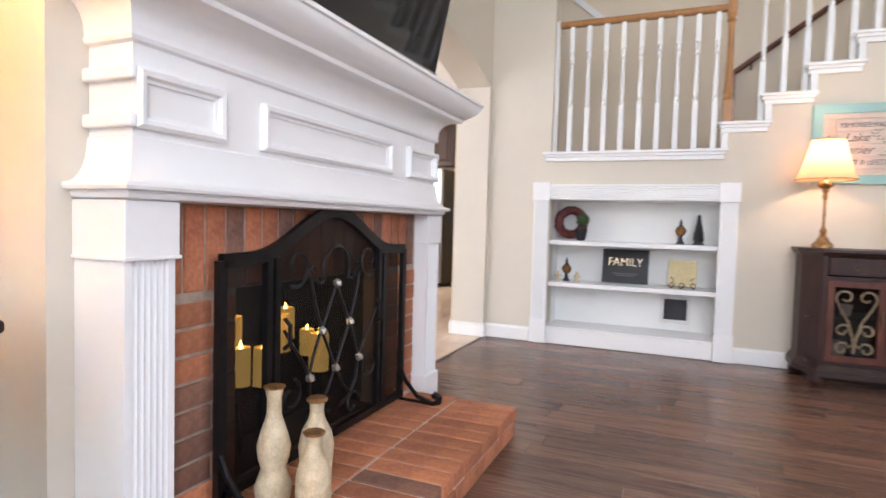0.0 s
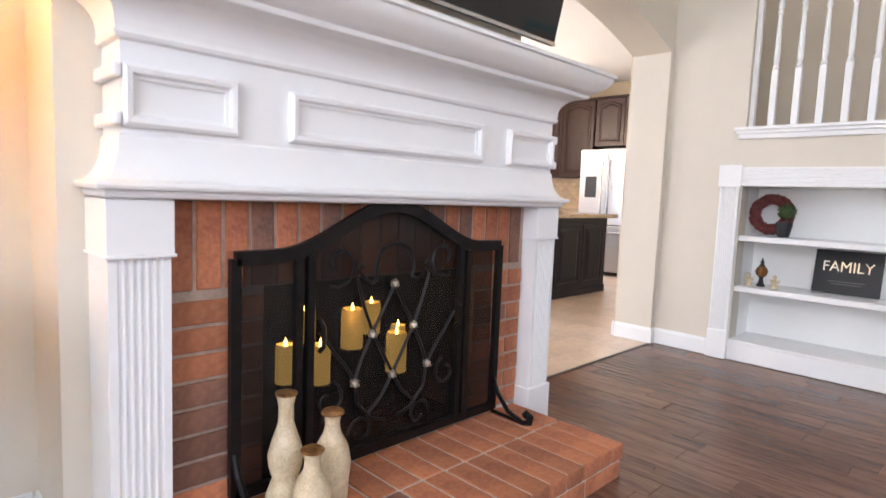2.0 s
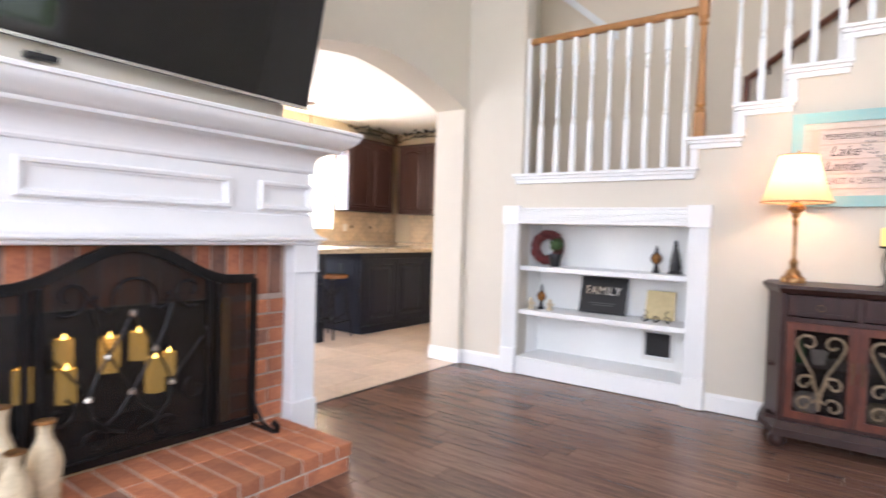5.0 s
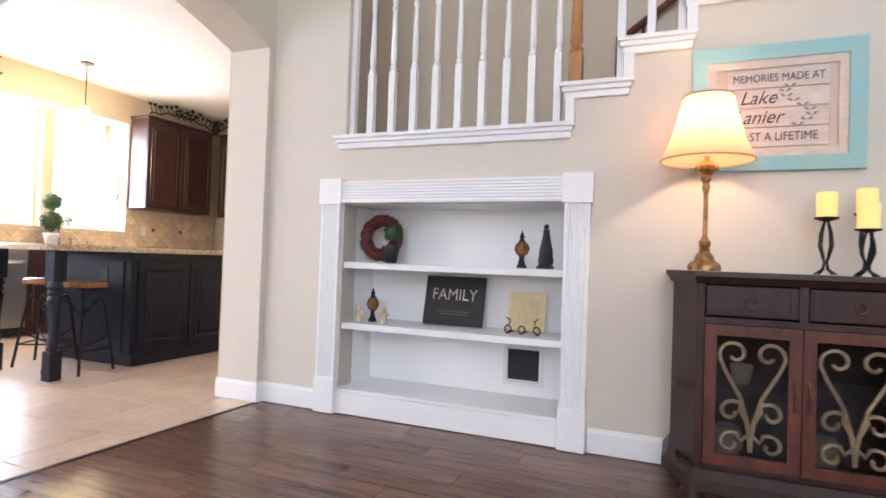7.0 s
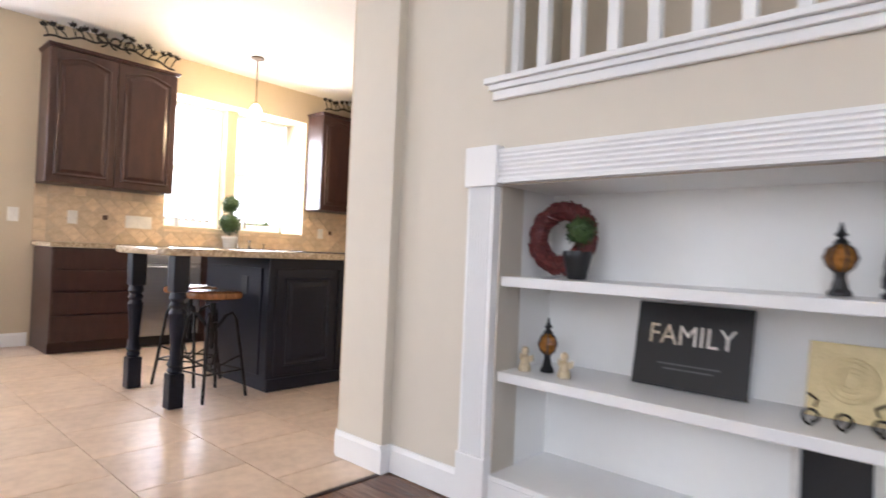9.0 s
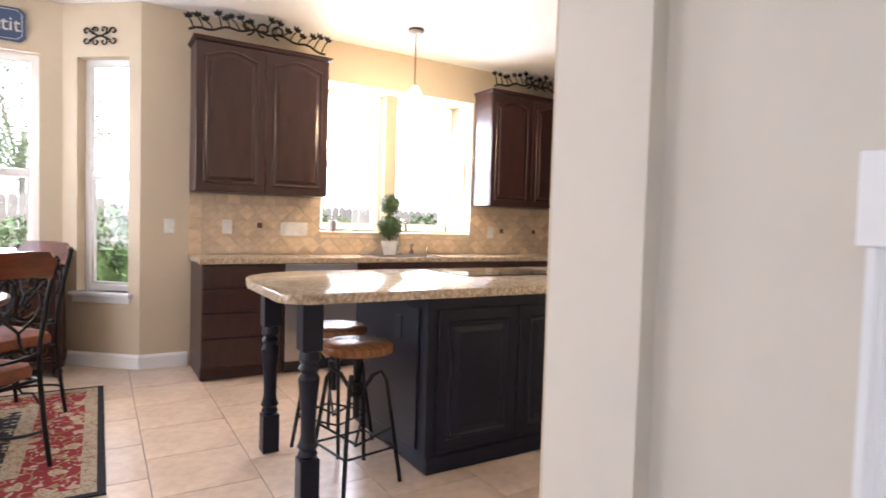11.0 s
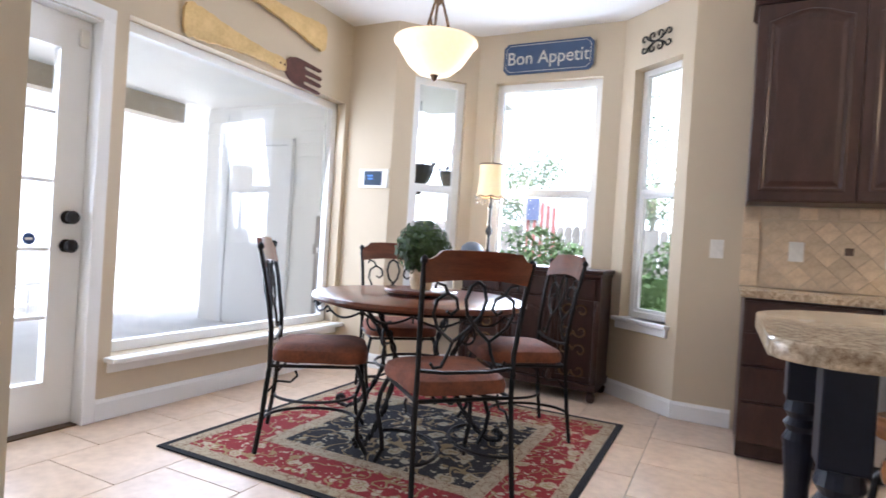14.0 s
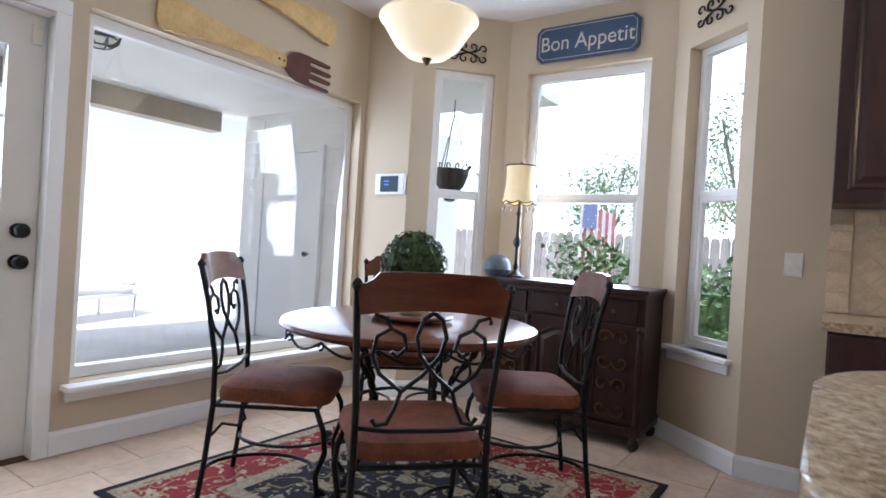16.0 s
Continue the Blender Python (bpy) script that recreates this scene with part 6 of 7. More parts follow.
part("foliage", leaf_ball(bmesh.new(), (0, 0, 0.235), 0.150, 1500, 0.020, 9), LEAF, tp2)


def chair():
    """Origin under the middle of the back; the seat points to local -y."""
    c = thing("dining_chair", (0, 0, 0), "iron dining chair with a cherry top rail and russet padded seat", "dining chair", "chairs round the table")
    W, SD, SZ, HZc = 0.215, 0.43, 0.445, 1.015
    for s in (-1, 1):
        pts = [(s * (W + 0.005), 0.055, 0.008), (s * W, 0.030, 0.20), (s * (W - 0.005), 0.010, 0.42), (s * (W - 0.005), 0.012, 0.60), (s * (W + 0.008), 0.045, 0.82), (s * (W + 0.018), 0.078, HZc - 0.045)]
        bm = tube(bmesh.new(), pts, 0.0115, 8)
        lathe(bm, [(0.008, 0), (0.016, 0.008), (0.017, 0.018), (0.010, 0.030), (0.002, 0.036)], 12, Matrix.Translation((s * (W + 0.018), 0.078, HZc - 0.050)))
        part("back_post", bm, IRON, c)
        bm = tube(bmesh.new(), [(s * (W - 0.01), -SD + 0.03, SZ - 0.03), (s * (W + 0.012), -SD - 0.005, 0.34), (s * (W + 0.022), -SD - 0.015, 0.26), (s * (W + 0.004), -SD + 0.02, 0.16), (s * (W - 0.006), -SD + 0.01, 0.08), (s * (W + 0.012), -SD - 0.035, 0.008)], 0.0115, 8)
        part("front_leg", bm, IRON, c)
        part("side_scroll", tube(bmesh.new(), [(s * (W - 0.005), 0.010, 0.30), (s * (W - 0.005), -0.03, 0.35), (s * (W - 0.005), -0.09, 0.345), (s * (W - 0.005), -0.12, 0.375), (s * (W - 0.005), -0.11, 0.40)], 0.006, 6), IRON, c)
        part("side_rail", tube(bmesh.new(), [(s * (W - 0.008), 0.008, SZ - 0.025), (s * (W - 0.008), -SD + 0.03, SZ - 0.025)], 0.009, 6), IRON, c)
        arc_pts = [(s * (W - 0.17 * math.sin(t)), 0.025 - SD * (0.5 - 0.5 * math.cos(t)), 0.175) for t in (math.pi * k / 14 for k in range(15))]
        part("hoop_stretcher", tube(bmesh.new(), arc_pts, 0.008, 6), IRON, c)
    part("rear_rail", tube(bmesh.new(), [(-W + 0.008, 0.008, SZ - 0.025), (W - 0.008, 0.008, SZ - 0.025)], 0.009, 6), IRON, c)
    part("front_rail", tube(bmesh.new(), [(-W + 0.01, -SD + 0.03, SZ - 0.028), (W - 0.01, -SD + 0.03, SZ - 0.028)], 0.009, 6), IRON, c)
    part("lower_back_rail", tube(bmesh.new(), [(-W + 0.005, 0.012, 0.545), (-0.10, 0.004, 0.530), (0.10, 0.004, 0.530), (W - 0.005, 0.012, 0.545)], 0.008, 6), IRON, c)
    # padded seat
    bm = bmesh.new()
    rings = []
    for (o, z) in ((0.030, SZ - 0.014), (0.004, SZ - 0.006), (0.0, SZ + 0.020), (0.010, SZ + 0.048), (0.045, SZ + 0.066), (0.11, SZ + 0.074)):
        ring = []
        for q in range(32):
            t = 2 * math.pi * q / 32
            cx, cy = math.cos(t), math.sin(t)
            wx = (W + 0.022 if cy < 0 else W + 0.004) - o
            ring.append(bm.verts.new((wx * abs(cx) ** 0.35 * (1 if cx >= 0 else -1), -SD / 2 - 0.005 + (SD / 2 + 0.02 - o) * abs(cy) ** 0.35 * (1 if cy >= 0 else -1), z)))
        rings.append(ring)
    for a, b in zip(rings, rings[1:]):
        for i in range(32):
            bm.faces.new((a[i], a[(i + 1) % 32], b[(i + 1) % 32], b[i]))
    bm.faces.new(rings[0][::-1]), bm.faces.new(rings[-1])
    part("seat", bm, SEAT, c, "russet suede cushioned seat", True)
    # curved wooden top rail
    bm = bmesh.new()
    N = 24
    rows2 = []
    for i in range(N + 1):
        u = -1 + 2 * i / N
        x = u * (W + 0.014)
        bow = 0.030 * (1 - u * u)
        e = abs(u)
        top_z = HZc + 0.012 - 0.012 * e ** 2 - (0.030 if e > 0.86 else 0.030 * max(0, (e - 0.74) / 0.12) ** 1.5)
        low_z = HZc - 0.125 + 0.022 * (1 - u * u)
        y_t, y_b = 0.082 + bow, 0.056 + bow
        rows2.append([bm.verts.new(p) for p in ((x, y_b - 0.011, low_z), (x, y_t - 0.011, top_z), (x, y_t + 0.011, top_z), (x, y_b + 0.011, low_z))])
    for a, b in zip(rows2, rows2[1:]):
        for k in range(4):
            bm.faces.new((a[k], a[(k + 1) % 4], b[(k + 1) % 4], b[k]))
    bm.faces.new(rows2[0][::-1]), bm.faces.new(rows2[-1])
    part("top_rail", bm, CHERRY, c, "cherry wood top rail", True)

    def yz(z):
        return 0.012 + max(0, z - 0.60) * 0.16 + 0.012

    bm = bmesh.new()
    # two crossing heart loops and side curls
    for s in (-1, 1):
        loop = [(s * 0.165, 0.575), (s * 0.150, 0.555), (s * 0.118, 0.560), (s * 0.095, 0.61), (s * 0.080, 0.66), (s * 0.02, 0.71), (-s * 0.030, 0.77), (-s * 0.045, 0.83), (-s * 0.028, 0.885), (0.0, 0.905)]
        tube(bm, [(x, yz(z), z) for x, z in loop], 0.0075, 7)
        side = [(s * 0.080, 0.66), (s * 0.150, 0.715), (s * 0.175, 0.775), (s * 0.165, 0.830), (s * 0.125, 0.855), (s * 0.085, 0.835), (s * 0.075, 0.795), (s * 0.10, 0.770), (s * 0.12, 0.785)]
        tube(bm, [(x, yz(z) + 0.002, z) for x, z in side], 0.007, 7)
        tube(bm, [(x, yz(z) + 0.002, z) for x, z in ((s * 0.125, 0.855), (s * 0.14, 0.885), (s * 0.175, 0.895), (s * 0.18, 0.875))], 0.0065, 6)
    part("scrolled_back", bm, IRON, c, "scrolled iron back")
    return c


c0 = chair()
c0.matrix_world = pose(-3.205, 3.764, RZ, 0, 0, 47.5 - 90)
for x, y, a in ((-3.310, 2.675, -54), (-4.320, 3.800, 128), (-4.560, 2.585, 222)):
    copy_thing(c0, pose(x, y, RZ, 0, 0, a - 90))

# buffet in the bay
bf = thing("buffet", (0, 0, 0), "dark carved walnut buffet with scrolled iron end doors", "buffet")
FX, Y0b, Y1b = -5.110, 2.86, 3.92
bm = box(bmesh.new(), FX - 0.435, Y0b - 0.02, 0.905, FX + 0.03, Y1b + 0.02, 0.935, 0.006)
box(bm, FX - 0.43, Y0b - 0.008, 0.880, FX + 0.016, Y1b + 0.008, 0.9045, 0.004)
part("top", bm, DARKWOOD, bf)
part("body", B(FX - 0.425, Y0b, 0.10, FX - 0.02, Y1b, 0.88), DARKWOOD, bf)
bm = box(bmesh.new(), FX - 0.43, Y0b - 0.012, 0.085, FX + 0.010, Y1b + 0.012, 0.135, 0.006)
part("base_moulding", bm, DARKWOOD, bf)
for y in (Y0b + 0.03, Y1b - 0.03):
    for x in (FX - 0.03, FX - 0.39):
        part("turned_foot", lathe(bmesh.new(), [(0.018, 0.004), (0.030, 0.02), (0.034, 0.05), (0.022, 0.07), (0.030, 0.0845)], 14, Matrix.Translation((x, y, 0))), DARKWOOD, bf)
for y in (Y0b, 3.19, 3.59, Y1b):
    yy = min(max(y, Y0b + 0.02), Y1b - 0.02)
    part("post", lathe(bmesh.new(), [(0.018, 0.135), (0.022, 0.16), (0.014, 0.19), (0.018, 0.30), (0.020, 0.55), (0.014, 0.68), (0.022, 0.70), (0.018, 0.72)], 12, Matrix.Translation((FX - 0.005, yy, 0))), DARKWOOD, bf)
for y0, y1 in ((Y0b + 0.04, 3.17), (3.21, 3.57), (3.61, Y1b - 0.04)):
    d = part("drawer", B(FX - 0.019, y0, 0.735, FX - 0.002, y1, 0.865, bevel=0.004), DARKWOOD, bf)
    part("knob", lathe(bmesh.new(), [(0.006, 0), (0.013, 0.012), (0.010, 0.02), (0.003, 0.022)], 10, Matrix.Translation((FX - 0.002, (y0 + y1) / 2, 0.80)) @ Matrix.Rotation(radians(90), 4, "Y")), BRONZE, d)
part("center_door", B(FX - 0.019, 3.21, 0.15, FX - 0.004, 3.57, 0.72, bevel=0.006), DARKWOOD, bf)
bm = bmesh.new()
raised_panel(bm, FX - 0.003, 3.26, 3.54, 0.20, 0.67, True)
part("carved_panel", bm, DARKWOOD, bf)
for y0, y1 in ((Y0b + 0.04, 3.17), (3.61, Y1b - 0.04)):
    bm = bordered(y0, 0.15, y1, 0.72, 0.028, 0, 0.014)
    bmesh.ops.transform(bm, matrix=Matrix(((0, 1, 0, FX - 0.0185), (1, 0, 0, 0), (0, 0, 1, 0), (0, 0, 0, 1))), verts=bm.verts)
    d = part("grille_door", bm, DARKWOOD, bf)
    cy = (y0 + y1) / 2
    for k in range(4):
        zc = 0.22 + 0.14 * k
        for s in (-1, 1):
            part("scroll", tube(bmesh.new(), [(FX - 0.010, cy + s * y, z) for y, z in spiral(0.052, zc, 0.052, 0.010, 180, -170 if k % 2 else 530)], 0.007, 6), BRONZE, d, "bronze iron scroll")
# things on the buffet
BL = (-5.30, 2.985)
lam = thing("buffet_lamp", (BL[0], BL[1], 0.936), "slender black buffet lamp, lit, with a beaded cream shade", "lamp")
part("stem", lathe(bmesh.new(), [(0.062, 0.001), (0.060, 0.012), (0.028, 0.03), (0.012, 0.05), (0.020, 0.07), (0.011, 0.10), (0.010, 0.20), (0.026, 0.225), (0.028, 0.25), (0.012, 0.285), (0.010, 0.42), (0.018, 0.44), (0.010, 0.46), (0.008, 0.60)], 18), PLASTIC, lam, "black turned stem", True)
bm = bmesh.new()
rad8 = [(0.120, 0.520), (0.114, 0.53), (0.104, 0.62), (0.101, 0.70), (0.104, 0.765)]
rg = [[bm.verts.new((r * math.cos(2 * math.pi * i / 32), r * math.sin(2 * math.pi * i / 32), z - (0.016 * abs(math.cos(math.pi * i / 4)) if k == 0 else 0))) for i in range(32)] for k, (r, z) in enumerate(rad8)]
for a, b in zip(rg, rg[1:]):
    for i in range(32):
        bm.faces.new((a[i], a[(i + 1) % 32], b[(i + 1) % 32], b[i]))
part("shade", bm, glow("small_shade_cloth", (1.0, 0.74, 0.36), 0.9, (0.82, 0.66, 0.40)), lam, "cream scalloped shade", True)
bm = tube(bmesh.new(), [(0.106 * math.cos(2 * math.pi * i / 32), 0.106 * math.sin(2 * math.pi * i / 32), 0.766) for i in range(33)], 0.005, 5)
part("upper_trim", bm, PLASTIC, lam)
bm = tube(bmesh.new(), [(0.121 * math.cos(2 * math.pi * i / 32), 0.121 * math.sin(2 * math.pi * i / 32), 0.520 - 0.016 * abs(math.cos(math.pi * i / 4))) for i in range(33)], 0.005, 5)
part("lower_trim", bm, PLASTIC, lam)
for i in range(12):
    a = 2 * math.pi * i / 12
    part("bead", lathe(bmesh.new(), [(0.001, 0.50), (0.002, 0.485), (0.006, 0.470), (0.005, 0.460), (0.001, 0.455)][::-1], 6, Matrix.Translation((0.119 * math.cos(a), 0.119 * math.sin(a), 0))), CRYSTAL, lam)
part("finial", lathe(bmesh.new(), [(0.003, 0.76), (0.009, 0.785), (0.002, 0.80)], 8), BRONZE, lam)
bulb("buffet_bulb", (BL[0], BL[1], 0.936 + 0.64), 3.5, (1, 0.68, 0.30), 0.03)
bd = solid("bowl", lathe(bmesh.new(), [(0.06, 0), (0.07, 0.005), (0.10, 0.05), (0.085, 0.11), (0.05, 0.14), (0.02, 0.15)], 20), mat("slate_glaze", (0.10, 0.13, 0.17), 0.35, vary=0.2), (-5.22, 2.865 + 0.02, 0.936), "slate blue covered dish on the buffet", "dish", smooth=True)

# dining pendant
dp = thing("pendant_light", (TC[0], TC[1], KH - 0.001), "bronze bowl pendant, lit, with a frosted glass dish over the table", "pendant light")
part("canopy", lathe(bmesh.new(), [(0.02, -0.04), (0.07, -0.012), (0.07, 0)], 20), BRONZE, dp, smooth=True)
part("chain", tube(bmesh.new(), [(0, 0, -0.03), (0, 0, -0.40)], 0.008, 8), BRONZE, dp)
part("hub", lathe(bmesh.new(), [(0.006, -0.44), (0.026, -0.42), (0.030, -0.40), (0.012, -0.38)], 14), BRONZE, dp, smooth=True)
RIM, BOTZ = 2.185 - KH, 2.000 - KH
for k in range(3):
    a = radians(120 * k + 20)
    ca, sa = math.cos(a), math.sin(a)
    part("arm", tube(bmesh.new(), [(r * ca, r * sa, z) for r, z in ((0.02, -0.40), (0.045, -0.47), (0.075, -0.56), (0.14, -0.64), (0.215, RIM + 0.028), (0.24, RIM + 0.03), (0.235, RIM + 0.045))], 0.008, 7), BRONZE, dp)
part("bowl", lathe(bmesh.new(), [(0.02, BOTZ + 0.005), (0.10, BOTZ + 0.018), (0.155, BOTZ + 0.065), (0.193, BOTZ + 0.125), (0.222, RIM - 0.012), (0.238, RIM), (0.236, RIM + 0.012), (0.227, RIM + 0.010), (0.214, RIM - 0.005), (0.184, BOTZ + 0.13), (0.145, BOTZ + 0.075), (0.09, BOTZ + 0.030), (0.02, BOTZ + 0.017)], 40), glow("lit_alabaster", (1.0, 0.76, 0.40), 1.5, (0.9, 0.8, 0.6)), dp, "glowing frosted glass bowl", True)
part("bottom_finial", lathe(bmesh.new(), [(0.003, BOTZ - 0.028), (0.014, BOTZ - 0.018), (0.020, BOTZ - 0.004), (0.026, BOTZ + 0.006)], 14), BRONZE, dp, smooth=True)
bulb("dining_bulb", (TC[0], TC[1], KH + RIM + 0.02), 7, (1, 0.80, 0.52), 0.06)

# wall things of the nook
sg = thing("word_sign", pose(-5.548, 3.30, 2.612, 0, 0, 90), "navy blue wooden sign reading Bon Appetit", "sign")
w2, h2, cc = 0.370, 0.125, 0.035
NAVY = mat("navy_paint", (0.035, 0.065, 0.14), 0.5, vary=0.12, scale=12)
oct_ = lambda w, h, c: [(-w + c, -h), (w - c, -h), (w, -h + c), (w, h - c), (w - c, h), (-w + c, h), (-w, h - c), (-w, -h + c)]
FLIP = Matrix(((1, 0, 0, 0), (0, 0, -1, 0), (0, 1, 0, 0), (0, 0, 0, 1)))
part("board", prism(bmesh.new(), oct_(w2, h2, cc), 0.018, FLIP), NAVY, sg)
SIGNINK = mat("cream_sign_paint", (0.62, 0.58, 0.50), 0.6)
bm = tube(bmesh.new(), [(x * 0.94, -0.0185, z * 0.86) for x, z in oct_(w2, h2, cc) + oct_(w2, h2, cc)[:1]], 0.0025, 4)
part("border_line", bm, SIGNINK, sg)
text_mesh("lettering", "Bon Appetit", 0.150, SIGNINK, sg, (0, -0.0195, -0.004), squeeze=0.92)


def wall_scroll(m, seed=0):
    s = thing("wall_scroll", m, "black wrought-iron scroll above the narrow window", "wall ornament", "iron wall scrolls")
    bm = bmesh.new()
    for k in (-1, 1):
        for q in (-1, 1):
            tube(bm, [(k * x, -0.008, q * z) for x, z in ((0.0, 0.0), (0.05, 0.012), (0.09, 0.035))], 0.006, 6)
            tube(bm, [(k * x, -0.008, q * z) for x, z in spiral(0.115, 0.035, 0.032, 0.010, 190, -120)], 0.006, 6)
            tube(bm, [(k * x, -0.008, q * z) for x, z in spiral(0.035, 0.045, 0.032, 0.012, -90, 240)], 0.006, 6)
    part("scroll", bm, IRON, s)
    return s


dC = Vector((BAY2[0] - BAY1[0], BAY2[1] - BAY1[1])).normalized()
pC = Vector(BAY1) + dC * 0.34
wall_scroll(pose(pC.x, pC.y, 2.585, 0, 0, math.degrees(math.atan2(dC.y, dC.x)) + 180) @ Matrix.Translation((0, -0.004, 0)))
dA = Vector((BAY4[0] - BAY3[0], BAY4[1] - BAY3[1])).normalized()
pA = Vector(BAY3) + dA * 0.33
wall_scroll(pose(pA.x, pA.y, 2.565, 0, 0, math.degrees(math.atan2(dA.y, dA.x)) + 180) @ Matrix.Translation((0, -0.004, 0)))
th = thing("control_panel", (-5.029, 2.055, 1.555), "white wall control panel with a lit blue display", "control panel")
part("case", B(0, -0.138, -0.077, 0.028, 0.138, 0.077, bevel=0.006), WPOT, th)
part("display", B(0.0282, -0.085, -0.058, 0.030, 0.085, 0.058), glow("blue_display", (0.05, 0.10, 0.18), 0.06, (0.03, 0.05, 0.08)), th, "dark blue display")
for z in (0.02, -0.005):
    part("digits", B(0.0302, -0.05, z - 0.006, 0.0308, 0.0, z + 0.006), glow("display_digits", (0.1, 0.35, 1.0), 1.2, (0.05, 0.1, 0.3)), th)

# round blue stickers on the glass
STICKER = mat("blue_sticker", (0.03, 0.07, 0.20), 0.4)
for m in (pose(-5.555 - 0.025, 2.955, 1.60, 0, 90, 0), pose(-2.66, BIGY - 0.094, 0.955, -90, 0, 0)):
    st_ = solid("window_sticker", lathe(bmesh.new(), [(0.030, 0), (0.030, 0.0015)], 8), STICKER, m, "small blue octagonal sticker on the window glass", "sticker", "window stickers")
    part("mark", B(-0.016, -0.006, 0.0016, 0.016, 0.006, 0.0022), WPOT, st_)

# giant fork and spoon over the picture window
YELLOW = mat("chipped_yellow_paint", (0.66, 0.48, 0.21), 0.65, vary=0.12, scale=9, second=(0.56, 0.38, 0.15), bump=0.4, bscale=50)
RUST = mat("rusty_brown_metal", (0.10, 0.032, 0.020), 0.6, vary=0.3, scale=15)


def utensil(m, kind, label):
    u = thing(kind, m, label, "wall decor", "giant wooden cutlery")
    hp = [(0, 0.050), (0.015, 0.082), (0.05, 0.100), (0.085, 0.088), (0.11, 0.094), (0.17, 0.082), (0.19, 0.086), (0.26, 0.068), (0.34, 0.064), (0.37, 0.056), (0.46, 0.052), (0.50, 0.046), (0.60, 0.043), (0.63, 0.038), (0.72, 0.036), (0.76, 0.044), (0.81, 0.042), (0.86, 0.034)]
    hp = [(x, z * 1.06) for x, z in hp]
    o = hp + [(x, -z) for x, z in hp[::-1]]
    part("handle", prism(bmesh.new(), o, 0.022, FLIP), YELLOW, u, "chipped yellow painted handle")
    for x in (0.80, 0.84):
        part("rivet", lathe(bmesh.new(), [(0.008, 0.022), (0.008, 0.026), (0.003, 0.028)], 8, FLIP @ Matrix.Translation((x, 0, 0))), RUST, u)
    if kind == "wall_fork":
        h = [(0.84, 0.020), (0.875, 0.050), (0.91, 0.082), (0.96, 0.098), (1.04, 0.102), (1.24, 0.098), (1.255, 0.088), (1.24, 0.076), (1.07, 0.070), (1.06, 0.052), (1.07, 0.042), (1.25, 0.040), (1.265, 0.028), (1.25, 0.014), (1.07, 0.010)]
        o = h + [(x, -z) for x, z in h[::-1]]
        part("fork_head", prism(bmesh.new(), o, 0.016, FLIP @ Matrix.Translation((0, 0, 0.004))), RUST, u, "rusty brown fork head")
    else:
        h = [(0.84, 0.018), (0.90, 0.025)] + [(1.06 - 0.15 * math.cos(radians(a)), 0.10 * math.sin(radians(a))) for a in range(20, 181, 16)]
        o = h + [(x, -z) for x, z in h[::-1]]
        part("bowl", prism(bmesh.new(), o, 0.016, FLIP @ Matrix.Translation((0, 0, 0.004))), RUST, u, "rusty brown spoon bowl")


utensil(pose(-3.36, BIGY + 0.003, 2.29, 0, 2.0, 180), "wall_fork", "giant yellow and brown wooden fork over the window")
utensil(pose(-4.62, BIGY + 0.003, 2.575, 0, 3.5, 180) @ Matrix.Rotation(radians(180), 4, "Y") @ Matrix.Translation((0, -0.026, 0)) @ Matrix.Diagonal((1, 1, 1, 1)), "wall_spoon", "giant yellow and brown wooden spoon over the window")

# ---- outside ----
setting("ground", B(-60, -60, -0.36, 60, 60, -0.30), GRASS, "green lawn reaching to the horizon", "ground")
setting("patio", B(-16.0, -7.6, -0.30, 3.5, BIGY - 0.162, -0.03), CONCRETE, "pale concrete patio outside the window", "patio")
bm = box(bmesh.new(), -6.6, -1.25, 2.50, 0.0, BIGY - 0.165, 2.60)
setting("patio_ceiling", bm, EXTWHITE, "white ceiling of the covered patio", "patio roof")
setting("patio_beam", B(-5.7, -1.30, 2.28, 0.0, -1.10, 2.499), mat("tan_beam", (0.42, 0.36, 0.27), 0.7), "tan beam at the patio edge", "beam")
lan = thing("porch_lantern", (-3.62, 0.55, 2.4995), "black flush-mount porch lantern under the patio ceiling", "lantern")
part("mount", B(-0.11, -0.11, -0.03, 0.11, 0.11, 0), PLASTIC, lan)
part("glass", lathe(bmesh.new(), [(0.07, -0.15), (0.13, -0.10), (0.14, -0.03)], 8), glass_material("lantern_glass", (0.9, 0.9, 0.85), 0.2), lan)
bm = bmesh.new()
for k in range(8):
    a = 2 * math.pi * k / 8
    tube(bm, [(r * math.cos(a), r * math.sin(a), z) for r, z in ((0.14, -0.03), (0.13, -0.10), (0.07, -0.15))], 0.006, 5)
for r, z in ((0.14, -0.035), (0.13, -0.10), (0.07, -0.15)):
    tube(bm, [(r * math.cos(2 * math.pi * k / 8), r * math.sin(2 * math.pi * k / 8), z) for k in range(9)], 0.006, 5)
part("cage", bm, PLASTIC, lan)
